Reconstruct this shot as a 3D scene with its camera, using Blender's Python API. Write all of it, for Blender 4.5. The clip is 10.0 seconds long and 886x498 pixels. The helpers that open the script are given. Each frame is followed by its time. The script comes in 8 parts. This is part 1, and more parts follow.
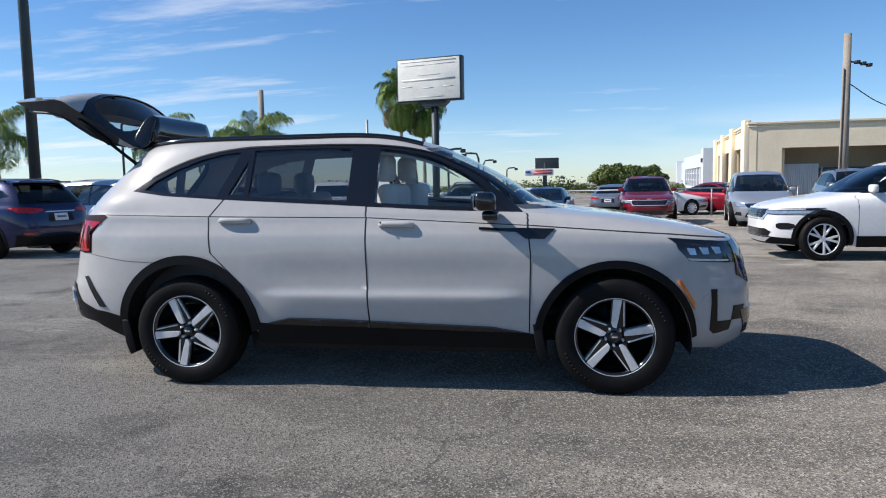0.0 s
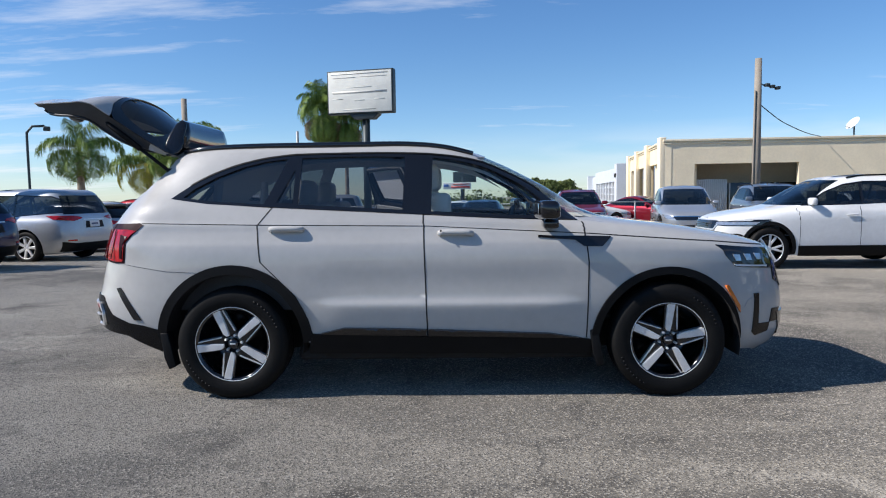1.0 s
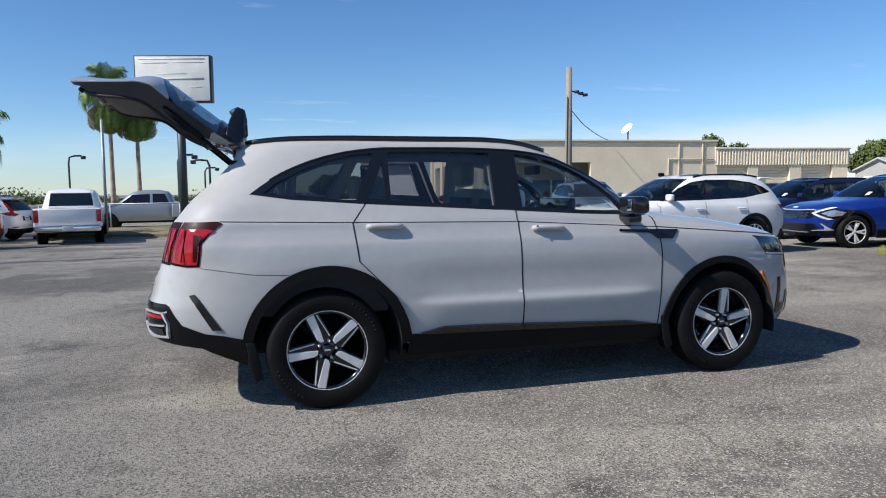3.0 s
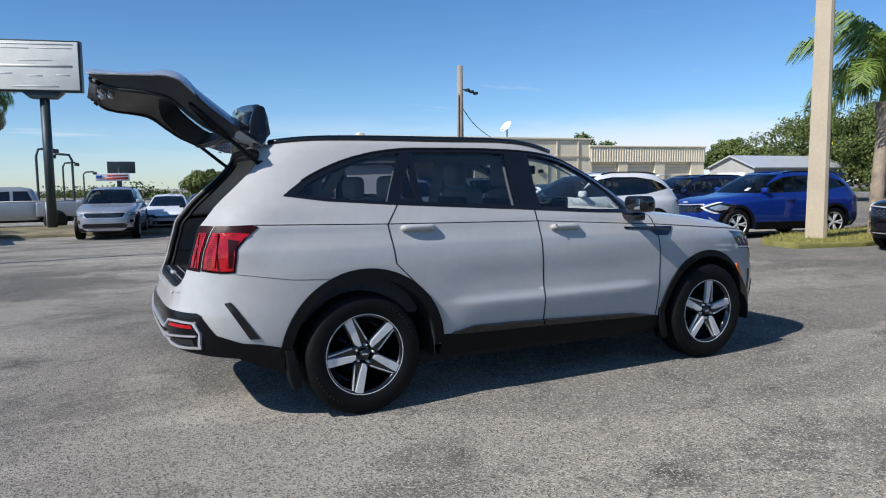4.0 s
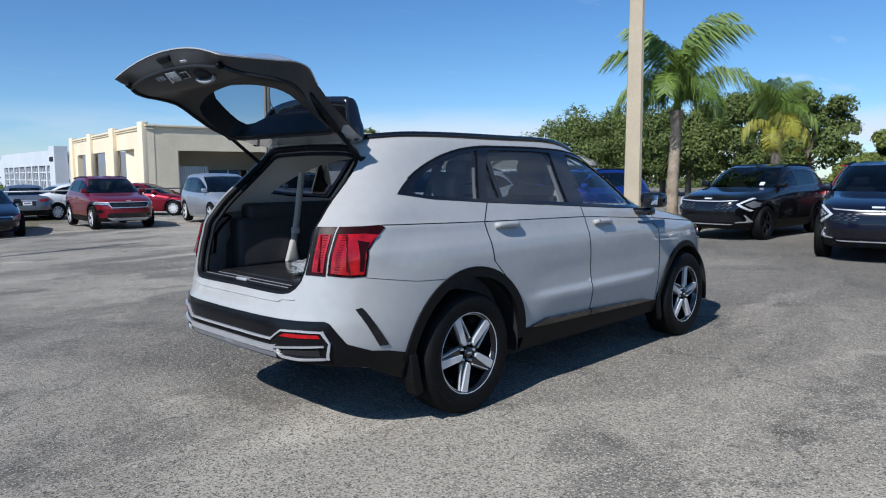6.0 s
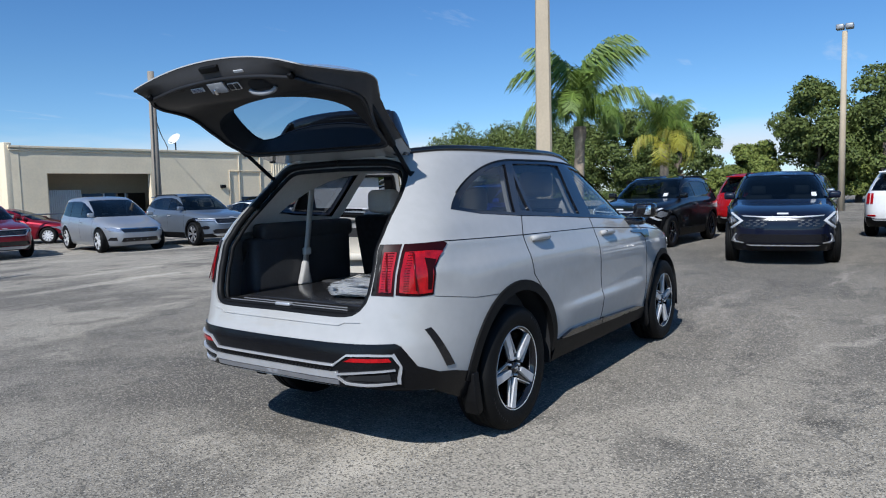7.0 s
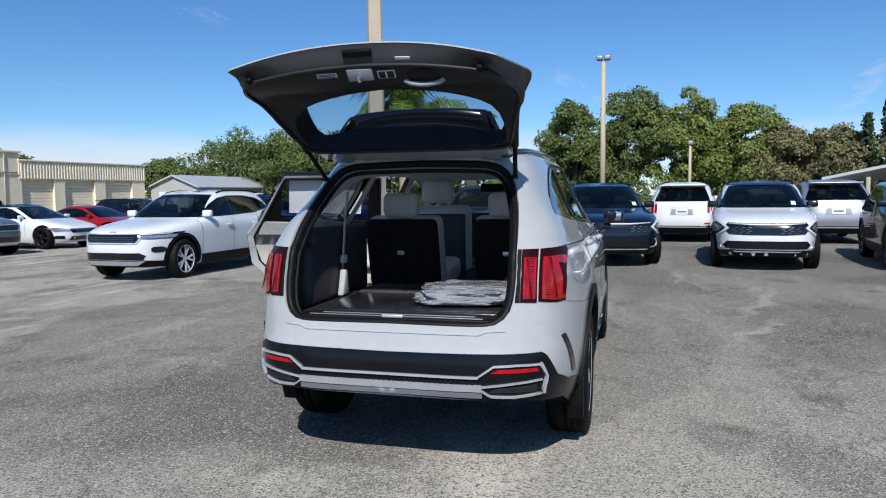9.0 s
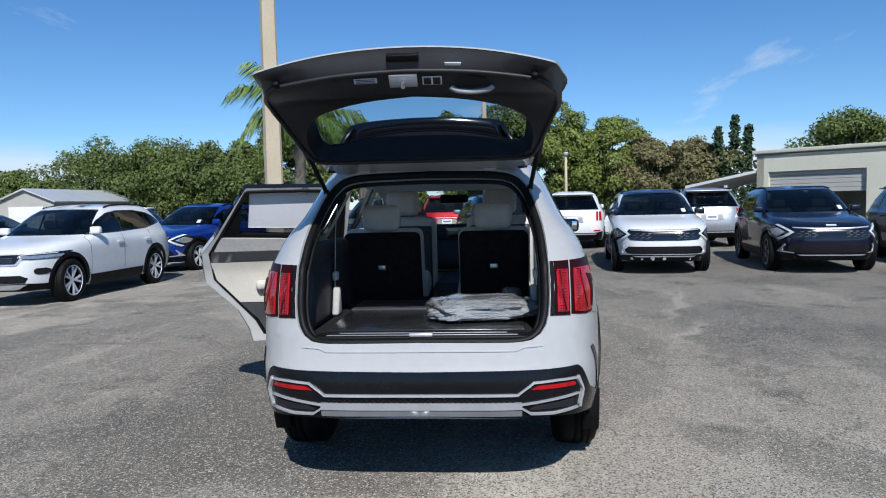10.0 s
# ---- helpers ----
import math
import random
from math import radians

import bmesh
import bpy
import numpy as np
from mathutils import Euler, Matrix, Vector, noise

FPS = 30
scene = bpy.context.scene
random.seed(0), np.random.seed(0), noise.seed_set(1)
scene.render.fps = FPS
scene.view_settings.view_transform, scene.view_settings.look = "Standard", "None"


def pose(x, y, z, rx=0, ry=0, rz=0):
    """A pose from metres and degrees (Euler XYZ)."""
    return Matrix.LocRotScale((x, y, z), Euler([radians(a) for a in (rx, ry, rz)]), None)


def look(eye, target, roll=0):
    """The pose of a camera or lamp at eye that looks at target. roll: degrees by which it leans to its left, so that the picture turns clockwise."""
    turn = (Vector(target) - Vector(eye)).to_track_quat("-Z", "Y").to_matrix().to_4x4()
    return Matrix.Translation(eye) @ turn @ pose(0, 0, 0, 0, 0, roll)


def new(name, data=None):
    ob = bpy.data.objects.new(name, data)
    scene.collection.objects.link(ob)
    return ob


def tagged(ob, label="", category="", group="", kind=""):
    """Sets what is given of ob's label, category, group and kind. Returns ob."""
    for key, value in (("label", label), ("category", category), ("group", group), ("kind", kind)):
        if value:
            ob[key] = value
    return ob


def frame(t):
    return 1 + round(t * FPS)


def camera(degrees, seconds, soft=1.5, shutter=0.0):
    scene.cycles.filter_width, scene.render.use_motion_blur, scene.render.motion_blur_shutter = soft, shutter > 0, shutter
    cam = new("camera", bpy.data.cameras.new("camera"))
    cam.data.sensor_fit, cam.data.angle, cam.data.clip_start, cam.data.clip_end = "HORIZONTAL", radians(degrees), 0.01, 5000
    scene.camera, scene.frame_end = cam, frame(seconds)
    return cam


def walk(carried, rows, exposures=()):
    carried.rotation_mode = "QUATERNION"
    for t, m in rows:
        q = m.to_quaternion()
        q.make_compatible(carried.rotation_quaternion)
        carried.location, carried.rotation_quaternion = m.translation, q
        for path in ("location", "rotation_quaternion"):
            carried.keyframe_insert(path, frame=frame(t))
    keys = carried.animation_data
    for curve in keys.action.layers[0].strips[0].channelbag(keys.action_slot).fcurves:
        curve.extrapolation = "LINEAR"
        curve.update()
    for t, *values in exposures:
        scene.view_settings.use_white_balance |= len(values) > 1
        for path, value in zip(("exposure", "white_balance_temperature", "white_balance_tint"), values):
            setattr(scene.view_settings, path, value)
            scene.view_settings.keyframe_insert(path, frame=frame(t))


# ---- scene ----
cam = camera(64.8, 10.0, soft=1.1)
PATH = [
    (0, (2.417, -5.215, 1.341), (2.117, -3.247, 1.148), -1.1),
    (0.5, (1.955, -5.286, 1.335), (1.746, -3.305, 1.159), -2.2),
    (1, (1.489, -5.334, 1.325), (1.439, -3.341, 1.166), -0.8),
    (1.5, (1.006, -5.357, 1.339), (1.115, -3.369, 1.148), -1.4),
    (2, (0.488, -5.308, 1.339), (0.729, -3.33, 1.166), -1.3),
    (2.5, (-0.005, -5.238, 1.361), (0.421, -3.293, 1.168), -0.5),
    (2.7, (-0.194, -5.181, 1.343), (0.276, -3.246, 1.159), -0.5),
    (4, (-1.408, -4.75, 1.388), (-0.517, -2.971, 1.195), -0.6),
    (4.5, (-1.851, -4.533, 1.399), (-0.829, -2.823, 1.217), -1.0),
    (5, (-2.258, -4.23, 1.392), (-1.072, -2.628, 1.225), -1.4),
    (5.5, (-2.671, -3.933, 1.397), (-1.351, -2.443, 1.2), -1.1),
    (5.7, (-2.817, -3.813, 1.418), (-1.455, -2.363, 1.208), -0.6),
    (6.8, (-3.442, -2.993, 1.427), (-1.847, -1.799, 1.25), -1.1),
    (7, (-3.55, -2.827, 1.415), (-1.908, -1.698, 1.247), -1.4),
    (7.5, (-3.786, -2.414, 1.425), (-2.057, -1.419, 1.272), -1.0),
    (8, (-3.98, -1.993, 1.426), (-2.185, -1.128, 1.26), -0.9),
    (8.5, (-4.118, -1.573, 1.424), (-2.253, -0.865, 1.278), -1.2),
    (9, (-4.18, -1.122, 1.42), (-2.254, -0.605, 1.263), -0.6),
    (9.5, (-4.196, -0.722, 1.43), (-2.233, -0.365, 1.292), -0.3),
    (10, (-4.169, -0.37, 1.437), (-2.179, -0.21, 1.305), -1.3),
]
walk(cam, [(t, look(eye, target, roll)) for t, eye, target, roll in PATH],
     [(0.0, 0.40, 6500, 12.5), (2.5, 0.32, 6400, 12.2), (4.0, 0.22, 6240, 11.6), (5.0, 0.14, 6060, 10.6), (7.0, 0.05, 5960, 9.4), (9.0, 0.06, 6020, 9.3), (10.0, 0.08, 6020, 9.2)])

# ---- world, sun, exposure ----
SUN_TO = Vector((-1.12, -0.19, 1.0)).normalized()
world = bpy.data.worlds.new("sky")
scene.world = world
world.use_nodes = True
wn, wl = world.node_tree.nodes, world.node_tree.links
wn.clear()
w_out, w_bg, w_sky = wn.new("ShaderNodeOutputWorld"), wn.new("ShaderNodeBackground"), wn.new("ShaderNodeTexSky")
w_sky.sky_type, w_sky.sun_disc = "NISHITA", False
w_sky.sun_elevation = math.asin(SUN_TO.z)
w_sky.sun_rotation = math.atan2(SUN_TO.x, SUN_TO.y)
w_sky.air_density, w_sky.dust_density, w_sky.ozone_density = 1.0, 0.0, 3.0
w_co, w_sep = wn.new("ShaderNodeTexCoord"), wn.new("ShaderNodeSeparateXYZ")
w_div, w_map = wn.new("ShaderNodeVectorMath"), wn.new("ShaderNodeMapping")
w_noise, w_ramp, w_mix = wn.new("ShaderNodeTexNoise"), wn.new("ShaderNodeValToRGB"), wn.new("ShaderNodeMix")
w_mix.data_type = "RGBA"
w_add, w_cmb = wn.new("ShaderNodeMath"), wn.new("ShaderNodeCombineXYZ")
w_add.operation, w_add.inputs[1].default_value = "ADD", 0.08
w_div.operation = "DIVIDE"
wl.new(w_co.outputs["Generated"], w_sep.inputs[0])
wl.new(w_sep.outputs["Z"], w_add.inputs[0])
for k in range(3):
    wl.new(w_add.outputs[0], w_cmb.inputs[k])
wl.new(w_co.outputs["Generated"], w_div.inputs[0])
wl.new(w_cmb.outputs[0], w_div.inputs[1])
wl.new(w_div.outputs[0], w_map.inputs["Vector"])
w_map.inputs["Rotation"].default_value = (0, 0, 0.5)
w_map.inputs["Scale"].default_value = (0.42, 1.25, 0.0)
w_map.inputs["Location"].default_value = (0.35, 0.2, 0.0)
wl.new(w_map.outputs[0], w_noise.inputs["Vector"])
w_noise.inputs["Scale"].default_value, w_noise.inputs["Detail"].default_value, w_noise.inputs["Roughness"].default_value = 1.1, 9.0, 0.62
w_dot, w_near, w_sum = wn.new("ShaderNodeVectorMath"), wn.new("ShaderNodeMapRange"), wn.new("ShaderNodeMath")
w_dot.operation, w_dot.inputs[1].default_value = "DOT_PRODUCT", (-0.545, 0.815, 0.18)
wl.new(w_co.outputs["Generated"], w_dot.inputs[0])
wl.new(w_dot.outputs["Value"], w_near.inputs["Value"])
w_near.interpolation_type = "SMOOTHSTEP"
w_near.inputs["From Min"].default_value, w_near.inputs["From Max"].default_value = 0.93, 1.0
w_near.inputs["To Min"].default_value, w_near.inputs["To Max"].default_value = 0.0, 0.13
w_sum.operation = "ADD"
wl.new(w_noise.outputs["Fac"], w_sum.inputs[0])
wl.new(w_near.outputs[0], w_sum.inputs[1])
# a low bank of cloud towards +x
w_lo, w_hi, w_dir, w_bank, w_top = (wn.new("ShaderNodeMapRange") for _ in range(5))
w_n2, w_m1, w_m2, w_m3 = wn.new("ShaderNodeTexNoise"), *(wn.new("ShaderNodeMath") for _ in range(3))
for k, (src, a0, a1, b0, b1) in ((w_lo, (w_sep.outputs["Z"], 0.0, 0.03, 0.4, 1.0)), (w_hi, (w_sep.outputs["Z"], 0.05, 0.095, 1.0, 0.0)), (w_dir, (w_sep.outputs["X"], 0.1, 0.7, 0.15, 1.0))):
    wl.new(src, k.inputs["Value"])
    k.inputs["From Min"].default_value, k.inputs["From Max"].default_value, k.inputs["To Min"].default_value, k.inputs["To Max"].default_value = a0, a1, b0, b1
w_n2.inputs["Scale"].default_value, w_n2.inputs["Detail"].default_value = 1.0, 6.0
w_map2 = wn.new("ShaderNodeMapping")
w_map2.inputs["Scale"].default_value = (5, 5, 26)
wl.new(w_co.outputs["Generated"], w_map2.inputs["Vector"])
wl.new(w_map2.outputs[0], w_n2.inputs["Vector"])
wl.new(w_n2.outputs["Fac"], w_bank.inputs["Value"])
w_bank.inputs["From Min"].default_value, w_bank.inputs["From Max"].default_value, w_bank.inputs["To Max"].default_value = 0.36, 0.56, 0.85
for m_, a_, b_ in ((w_m1, w_lo, w_hi), (w_m2, w_m1, w_dir), (w_m3, w_m2, w_bank)):
    m_.operation = "MULTIPLY"
    wl.new(a_.outputs[0], m_.inputs[0])
    wl.new(b_.outputs[0], m_.inputs[1])
w_max = wn.new("ShaderNodeMath")
w_max.operation = "MAXIMUM"
wl.new(w_sum.outputs[0], w_ramp.inputs[0])
wl.new(w_ramp.outputs[0], w_max.inputs[0])
wl.new(w_m3.outputs[0], w_max.inputs[1])
w_ramp.color_ramp.elements[0].position, w_ramp.color_ramp.elements[1].position = 0.60, 0.82
w_ramp.color_ramp.elements[0].color, w_ramp.color_ramp.elements[1].color = (0, 0, 0, 1), (0.75, 0.75, 0.75, 1)
wl.new(w_max.outputs[0], w_mix.inputs[0])
w_sat, w_tint = wn.new("ShaderNodeHueSaturation"), wn.new("ShaderNodeVectorMath")
w_sat.inputs["Saturation"].default_value = 1.15
w_tint.operation = "MULTIPLY"
wl.new(w_sky.outputs[0], w_sat.inputs["Color"])
w_up, w_grade, w_low, w_deep = wn.new("ShaderNodeMapRange"), wn.new("ShaderNodeMix"), wn.new("ShaderNodeMapRange"), wn.new("ShaderNodeMix")
w_grade.data_type = w_deep.data_type = "RGBA"
wl.new(w_sep.outputs["Z"], w_up.inputs["Value"])
wl.new(w_sep.outputs["Z"], w_low.inputs["Value"])
w_up.inputs["From Min"].default_value, w_up.inputs["From Max"].default_value = 0.40, 0.80
w_low.inputs["From Min"].default_value, w_low.inputs["From Max"].default_value = 0.0, 0.16
wl.new(w_up.outputs[0], w_grade.inputs[0])
w_grade.inputs["B"].default_value = (1, 0.98, 0.94, 1)
wl.new(w_low.outputs[0], w_deep.inputs[0])
w_deep.inputs["A"].default_value, w_deep.inputs["B"].default_value = (0.77, 0.98, 1.32, 1), (0.82, 0.98, 1.15, 1)
wl.new(w_deep.outputs["Result"], w_grade.inputs["A"])
wl.new(w_grade.outputs["Result"], w_tint.inputs[1])
wl.new(w_sat.outputs[0], w_tint.inputs[0])
wl.new(w_tint.outputs[0], w_mix.inputs["A"])
w_mix.inputs["B"].default_value = (8.5, 8.8, 9.2, 1)
wl.new(w_mix.outputs["Result"], w_bg.inputs[0])
w_bg.inputs[1].default_value = 0.088
wl.new(w_bg.outputs[0], w_out.inputs[0])

sun = new("sun", bpy.data.lights.new("sun", "SUN"))
sun.data.energy, sun.data.angle, sun.data.color = 4.5, radians(0.53), (1.0, 0.955, 0.89)
sun.matrix_world = look(SUN_TO * 60, (0, 0, 0))


# ---- materials ----
def mat(name, base, rough=0.5, metal=0.0, vary=0.0, scale=3.0, bump=0.0, bscale=60.0, coat=0.0, spec=0.5, emit=None, island=0.0, rnd=0.0, hue=None):
    """A principled surface with variation at two scales and fine relief."""
    m = bpy.data.materials.new(name)
    m.use_nodes = True
    n, l = m.node_tree.nodes, m.node_tree.links
    b = n["Principled BSDF"]
    col = (*base, 1.0)
    b.inputs["Base Color"].default_value = col
    b.inputs["Roughness"].default_value, b.inputs["Metallic"].default_value = rough, metal
    b.inputs["Coat Weight"].default_value, b.inputs["Coat Roughness"].default_value = coat, 0.03
    b.inputs["Specular IOR Level"].default_value = spec
    co = n.new("ShaderNodeTexCoord")
    if vary or island or rnd:
        total = None

        def term(sock, amount):
            nonlocal total
            r = n.new("ShaderNodeMapRange")
            r.inputs["To Min"].default_value, r.inputs["To Max"].default_value = 1 - amount, 1 + amount
            l.new(sock, r.inputs["Value"])
            if total is None:
                total = r.outputs[0]
            else:
                p = n.new("ShaderNodeMath")
                p.operation = "MULTIPLY"
                l.new(total, p.inputs[0])
                l.new(r.outputs[0], p.inputs[1])
                total = p.outputs[0]
        if vary:
            for sc, am in ((scale, vary), (scale * 14, vary * 0.6)):
                t = n.new("ShaderNodeTexNoise")
                t.inputs["Scale"].default_value, t.inputs["Detail"].default_value = sc, 5.0
                l.new(co.outputs["Object"], t.inputs["Vector"])
                r0 = n.new("ShaderNodeMapRange")
                r0.inputs["From Min"].default_value, r0.inputs["From Max"].default_value = 0.3, 0.7
                l.new(t.outputs["Fac"], r0.inputs["Value"])
                term(r0.outputs[0], am)
        if island:
            g = n.new("ShaderNodeNewGeometry")
            term(g.outputs["Random Per Island"], island)
        if rnd:
            g = n.new("ShaderNodeObjectInfo")
            term(g.outputs["Random"], rnd)
        v = n.new("ShaderNodeVectorMath")
        v.operation = "SCALE"
        v.inputs[0].default_value = base
        l.new(total, v.inputs["Scale"])
        src = v.outputs[0]
        if hue:
            mx = n.new("ShaderNodeMix")
            mx.data_type = "RGBA"
            g = n.new("ShaderNodeNewGeometry")
            l.new(g.outputs["Random Per Island"], mx.inputs[0])
            l.new(src, mx.inputs["A"])
            mx.inputs["B"].default_value = (*hue, 1)
            src = mx.outputs["Result"]
        l.new(src, b.inputs["Base Color"])
    if bump:
        t, bp = n.new("ShaderNodeTexNoise"), n.new("ShaderNodeBump")
        t.inputs["Scale"].default_value, t.inputs["Detail"].default_value = bscale, 4.0
        l.new(co.outputs["Object"], t.inputs["Vector"])
        l.new(t.outputs["Fac"], bp.inputs["Height"])
        bp.inputs["Strength"].default_value, bp.inputs["Distance"].default_value = bump, 0.01
        l.new(bp.outputs[0], b.inputs["Normal"])
    if emit:
        b.inputs["Emission Color"].default_value, b.inputs["Emission Strength"].default_value = (*emit[:3], 1), emit[3]
    return m


def paint(name, base, metal=0.35, rough=0.42):
    return mat(name, base, rough, metal, vary=0.05, scale=1.2, bump=0.012, bscale=350, coat=1.0, spec=0.12)


def glass(name, tint, gloss=0.02, base=0.09):
    """A thin pane: tinted see-through with a mirror-like surface."""
    m = bpy.data.materials.new(name)
    m.use_nodes = True
    n, l = m.node_tree.nodes, m.node_tree.links
    n.clear()
    out, mx, tr, gl, fr = (n.new("ShaderNode" + k) for k in ("OutputMaterial", "MixShader", "BsdfTransparent", "BsdfGlossy", "LayerWeight"))
    tr.inputs[0].default_value = (*tint, 1)
    gl.inputs["Roughness"].default_value = gloss
    fr.inputs["Blend"].default_value = 0.5
    pw, ma = n.new("ShaderNodeMath"), n.new("ShaderNodeMath")
    pw.operation, pw.inputs[1].default_value = "POWER", 5.0
    ma.operation, ma.inputs[1].default_value, ma.inputs[2].default_value = "MULTIPLY_ADD", 0.90, base
    l.new(fr.outputs["Facing"], pw.inputs[0])
    l.new(pw.outputs[0], ma.inputs[0])
    l.new(ma.outputs[0], mx.inputs[0])
    l.new(tr.outputs[0], mx.inputs[1])
    l.new(gl.outputs[0], mx.inputs[2])
    l.new(mx.outputs[0], out.inputs[0])
    return m


M = dict(
    tyre=mat("tyre_rubber", (0.0065, 0.0065, 0.0065), 0.62, spec=0.16, vary=0.25, scale=6, bump=0.15, bscale=220),
    black=mat("satin_black_plastic", (0.007, 0.007, 0.0075), 0.5, spec=0.16, vary=0.15, scale=5, bump=0.05, bscale=300),
    gloss=mat("gloss_black", (0.008, 0.008, 0.01), 0.12, coat=0.6, vary=0.1, scale=4),
    dark=mat("dark_cavity", (0.012, 0.012, 0.013), 0.85, vary=0.2, scale=6),
    alloy=mat("machined_alloy", (0.80, 0.80, 0.80), 0.30, 0.35, vary=0.08, scale=20, bump=0.02, bscale=200),
    silver=mat("silver_trim", (0.70, 0.70, 0.71), 0.28, 0.55, vary=0.06, scale=9),
    grey=mat("grey_trim", (0.06, 0.062, 0.064), 0.4, 0.3, vary=0.1, scale=9),
    skid=mat("satin_grey_trim", (0.26, 0.26, 0.27), 0.4, 0.3, vary=0.1, scale=9),
    chrome=mat("chrome", (0.8, 0.8, 0.8), 0.08, 1.0, vary=0.04, scale=9),
    lamp=mat("clear_lamp", (0.45, 0.47, 0.5), 0.12, 0.6, coat=1.0, vary=0.25, scale=18),
    red=mat("red_lamp", (0.40, 0.004, 0.007), 0.22, coat=0.8, spec=0.3, vary=0.35, scale=22),
    amber=mat("amber_lamp", (0.75, 0.2, 0.03), 0.2, coat=0.8, vary=0.15, scale=20),
    plate=mat("plate_white", (0.7, 0.71, 0.72), 0.4, vary=0.08, scale=15),
    ink=mat("grey_ink", (0.1, 0.12, 0.2), 0.5, vary=0.05),
    pane=glass("clear_glass", (0.88, 0.93, 0.92)),
    privacy=glass("privacy_glass", (0.27, 0.29, 0.31), base=0.12),
    night=glass("dark_rear_glass", (0.10, 0.11, 0.12), base=0.06),
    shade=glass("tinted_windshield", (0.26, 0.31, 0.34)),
    gate_glass=glass("rear_window_glass", (0.55, 0.60, 0.63), base=0.05),
    cabin=mat("grey_cabin_trim", (0.48, 0.465, 0.44), 0.75, vary=0.12, scale=4, bump=0.1, bscale=160),
    seat=mat("black_seat", (0.03, 0.03, 0.032), 0.7, vary=0.15, scale=5, bump=0.1, bscale=120),
)
PAINT = dict(
    hero=paint("pale_grey_paint", (0.462, 0.455, 0.440), 0.0, 0.4),
    white=paint("white_paint", (0.78, 0.78, 0.77), 0.0, 0.4),
    black=paint("black_paint", (0.004, 0.004, 0.005), 0.0, 0.3),
    navy=paint("dark_navy_paint", (0.005, 0.007, 0.020), 0.0, 0.3),
    blue=paint("vivid_blue_paint", (0.010, 0.042, 0.29), 0.4, 0.35),
    deep=paint("deep_blue_paint", (0.009, 0.015, 0.062), 0.4, 0.35),
    silver=paint("silver_paint", (0.46, 0.48, 0.51), 0.6, 0.38),
    slate=paint("slate_paint", (0.17, 0.20, 0.24), 0.5, 0.38),
    red=paint("red_paint", (0.38, 0.008, 0.012), 0.2, 0.35),
    maroon=paint("maroon_paint", (0.22, 0.010, 0.022), 0.4, 0.35),
)
from mathutils import geometry


# ---- building helpers ----
def part(name, bm, material, parent=None, label="", smooth=True):
    """Links a bmesh as one mesh object, under a thing or a part."""
    me = bpy.data.meshes.new(name)
    bm.to_mesh(me)
    bm.free()
    if smooth:
        me.shade_smooth()
    mats = material if isinstance(material, (list, tuple)) else [material]
    for m in mats:
        me.materials.append(m)
    ob = new(name, me)
    ob.parent = parent
    if label:
        ob["label"] = label
    return ob


def share(name, me, m, parent=None):
    """One more object on a mesh that exists already."""
    ob = new(name, me)
    ob.matrix_basis = m
    ob.parent = parent
    return ob


def thing(name, m, label, category, group="", kind=""):
    ob = new(name)
    ob.matrix_basis = m
    ob.empty_display_size = 0.2
    return tagged(ob, label, category, group, kind)


def from_arrays(verts, faces):
    bm = bmesh.new()
    vs = [bm.verts.new(v) for v in verts]
    for f in faces:
        try:
            bm.faces.new([vs[i] for i in f])
        except ValueError:
            pass
    return bm


def box(sx, sy, sz, x=0, y=0, z=0, bevel=0.0, segs=2, m=None, bm=None):
    """A box of that size about (x, y, z), with rounded edges."""
    b = bmesh.new()
    bmesh.ops.create_cube(b, size=1.0)
    bmesh.ops.scale(b, vec=(sx, sy, sz), verts=b.verts)
    if bevel:
        bmesh.ops.bevel(b, geom=b.edges[:], offset=min(bevel, 0.49 * min(sx, sy, sz)), segments=segs, profile=0.6, affect="EDGES")
    bmesh.ops.translate(b, vec=(x, y, z), verts=b.verts)
    if m is not None:
        b.transform(m)
    if bm is None:
        return b
    me = bpy.data.meshes.new("tmp")
    b.to_mesh(me)
    b.free()
    bm.from_mesh(me)
    bpy.data.meshes.remove(me)
    return bm


def tube(points, radius, sides=8, bm=None, cap=True, flat=1.0):
    """A round bar along points; radius is one number or one for each point."""
    bm = bm or bmesh.new()
    pts = [Vector(p) for p in points]
    rad = radius if isinstance(radius, (list, tuple)) else [radius] * len(pts)
    rings, ref = [], None
    for i, p in enumerate(pts):
        d = (pts[min(i + 1, len(pts) - 1)] - pts[max(i - 1, 0)]).normalized()
        if ref is None:
            ref = d.orthogonal().normalized() if abs(d.z) > 0.9 else d.cross(Vector((0, 0, 1))).normalized()
        a = (ref - d * ref.dot(d)).normalized()
        ref, b = a, d.cross(a)
        rings.append([bm.verts.new(p + (a * math.cos(q) + b * math.sin(q) * flat) * rad[i]) for q in (2 * math.pi * k / sides for k in range(sides))])
    for r0, r1 in zip(rings, rings[1:]):
        for k in range(sides):
            bm.faces.new((r0[k], r0[(k + 1) % sides], r1[(k + 1) % sides], r1[k]))
    if cap:
        bm.faces.new(rings[0][::-1])
        bm.faces.new(rings[-1])
    return bm


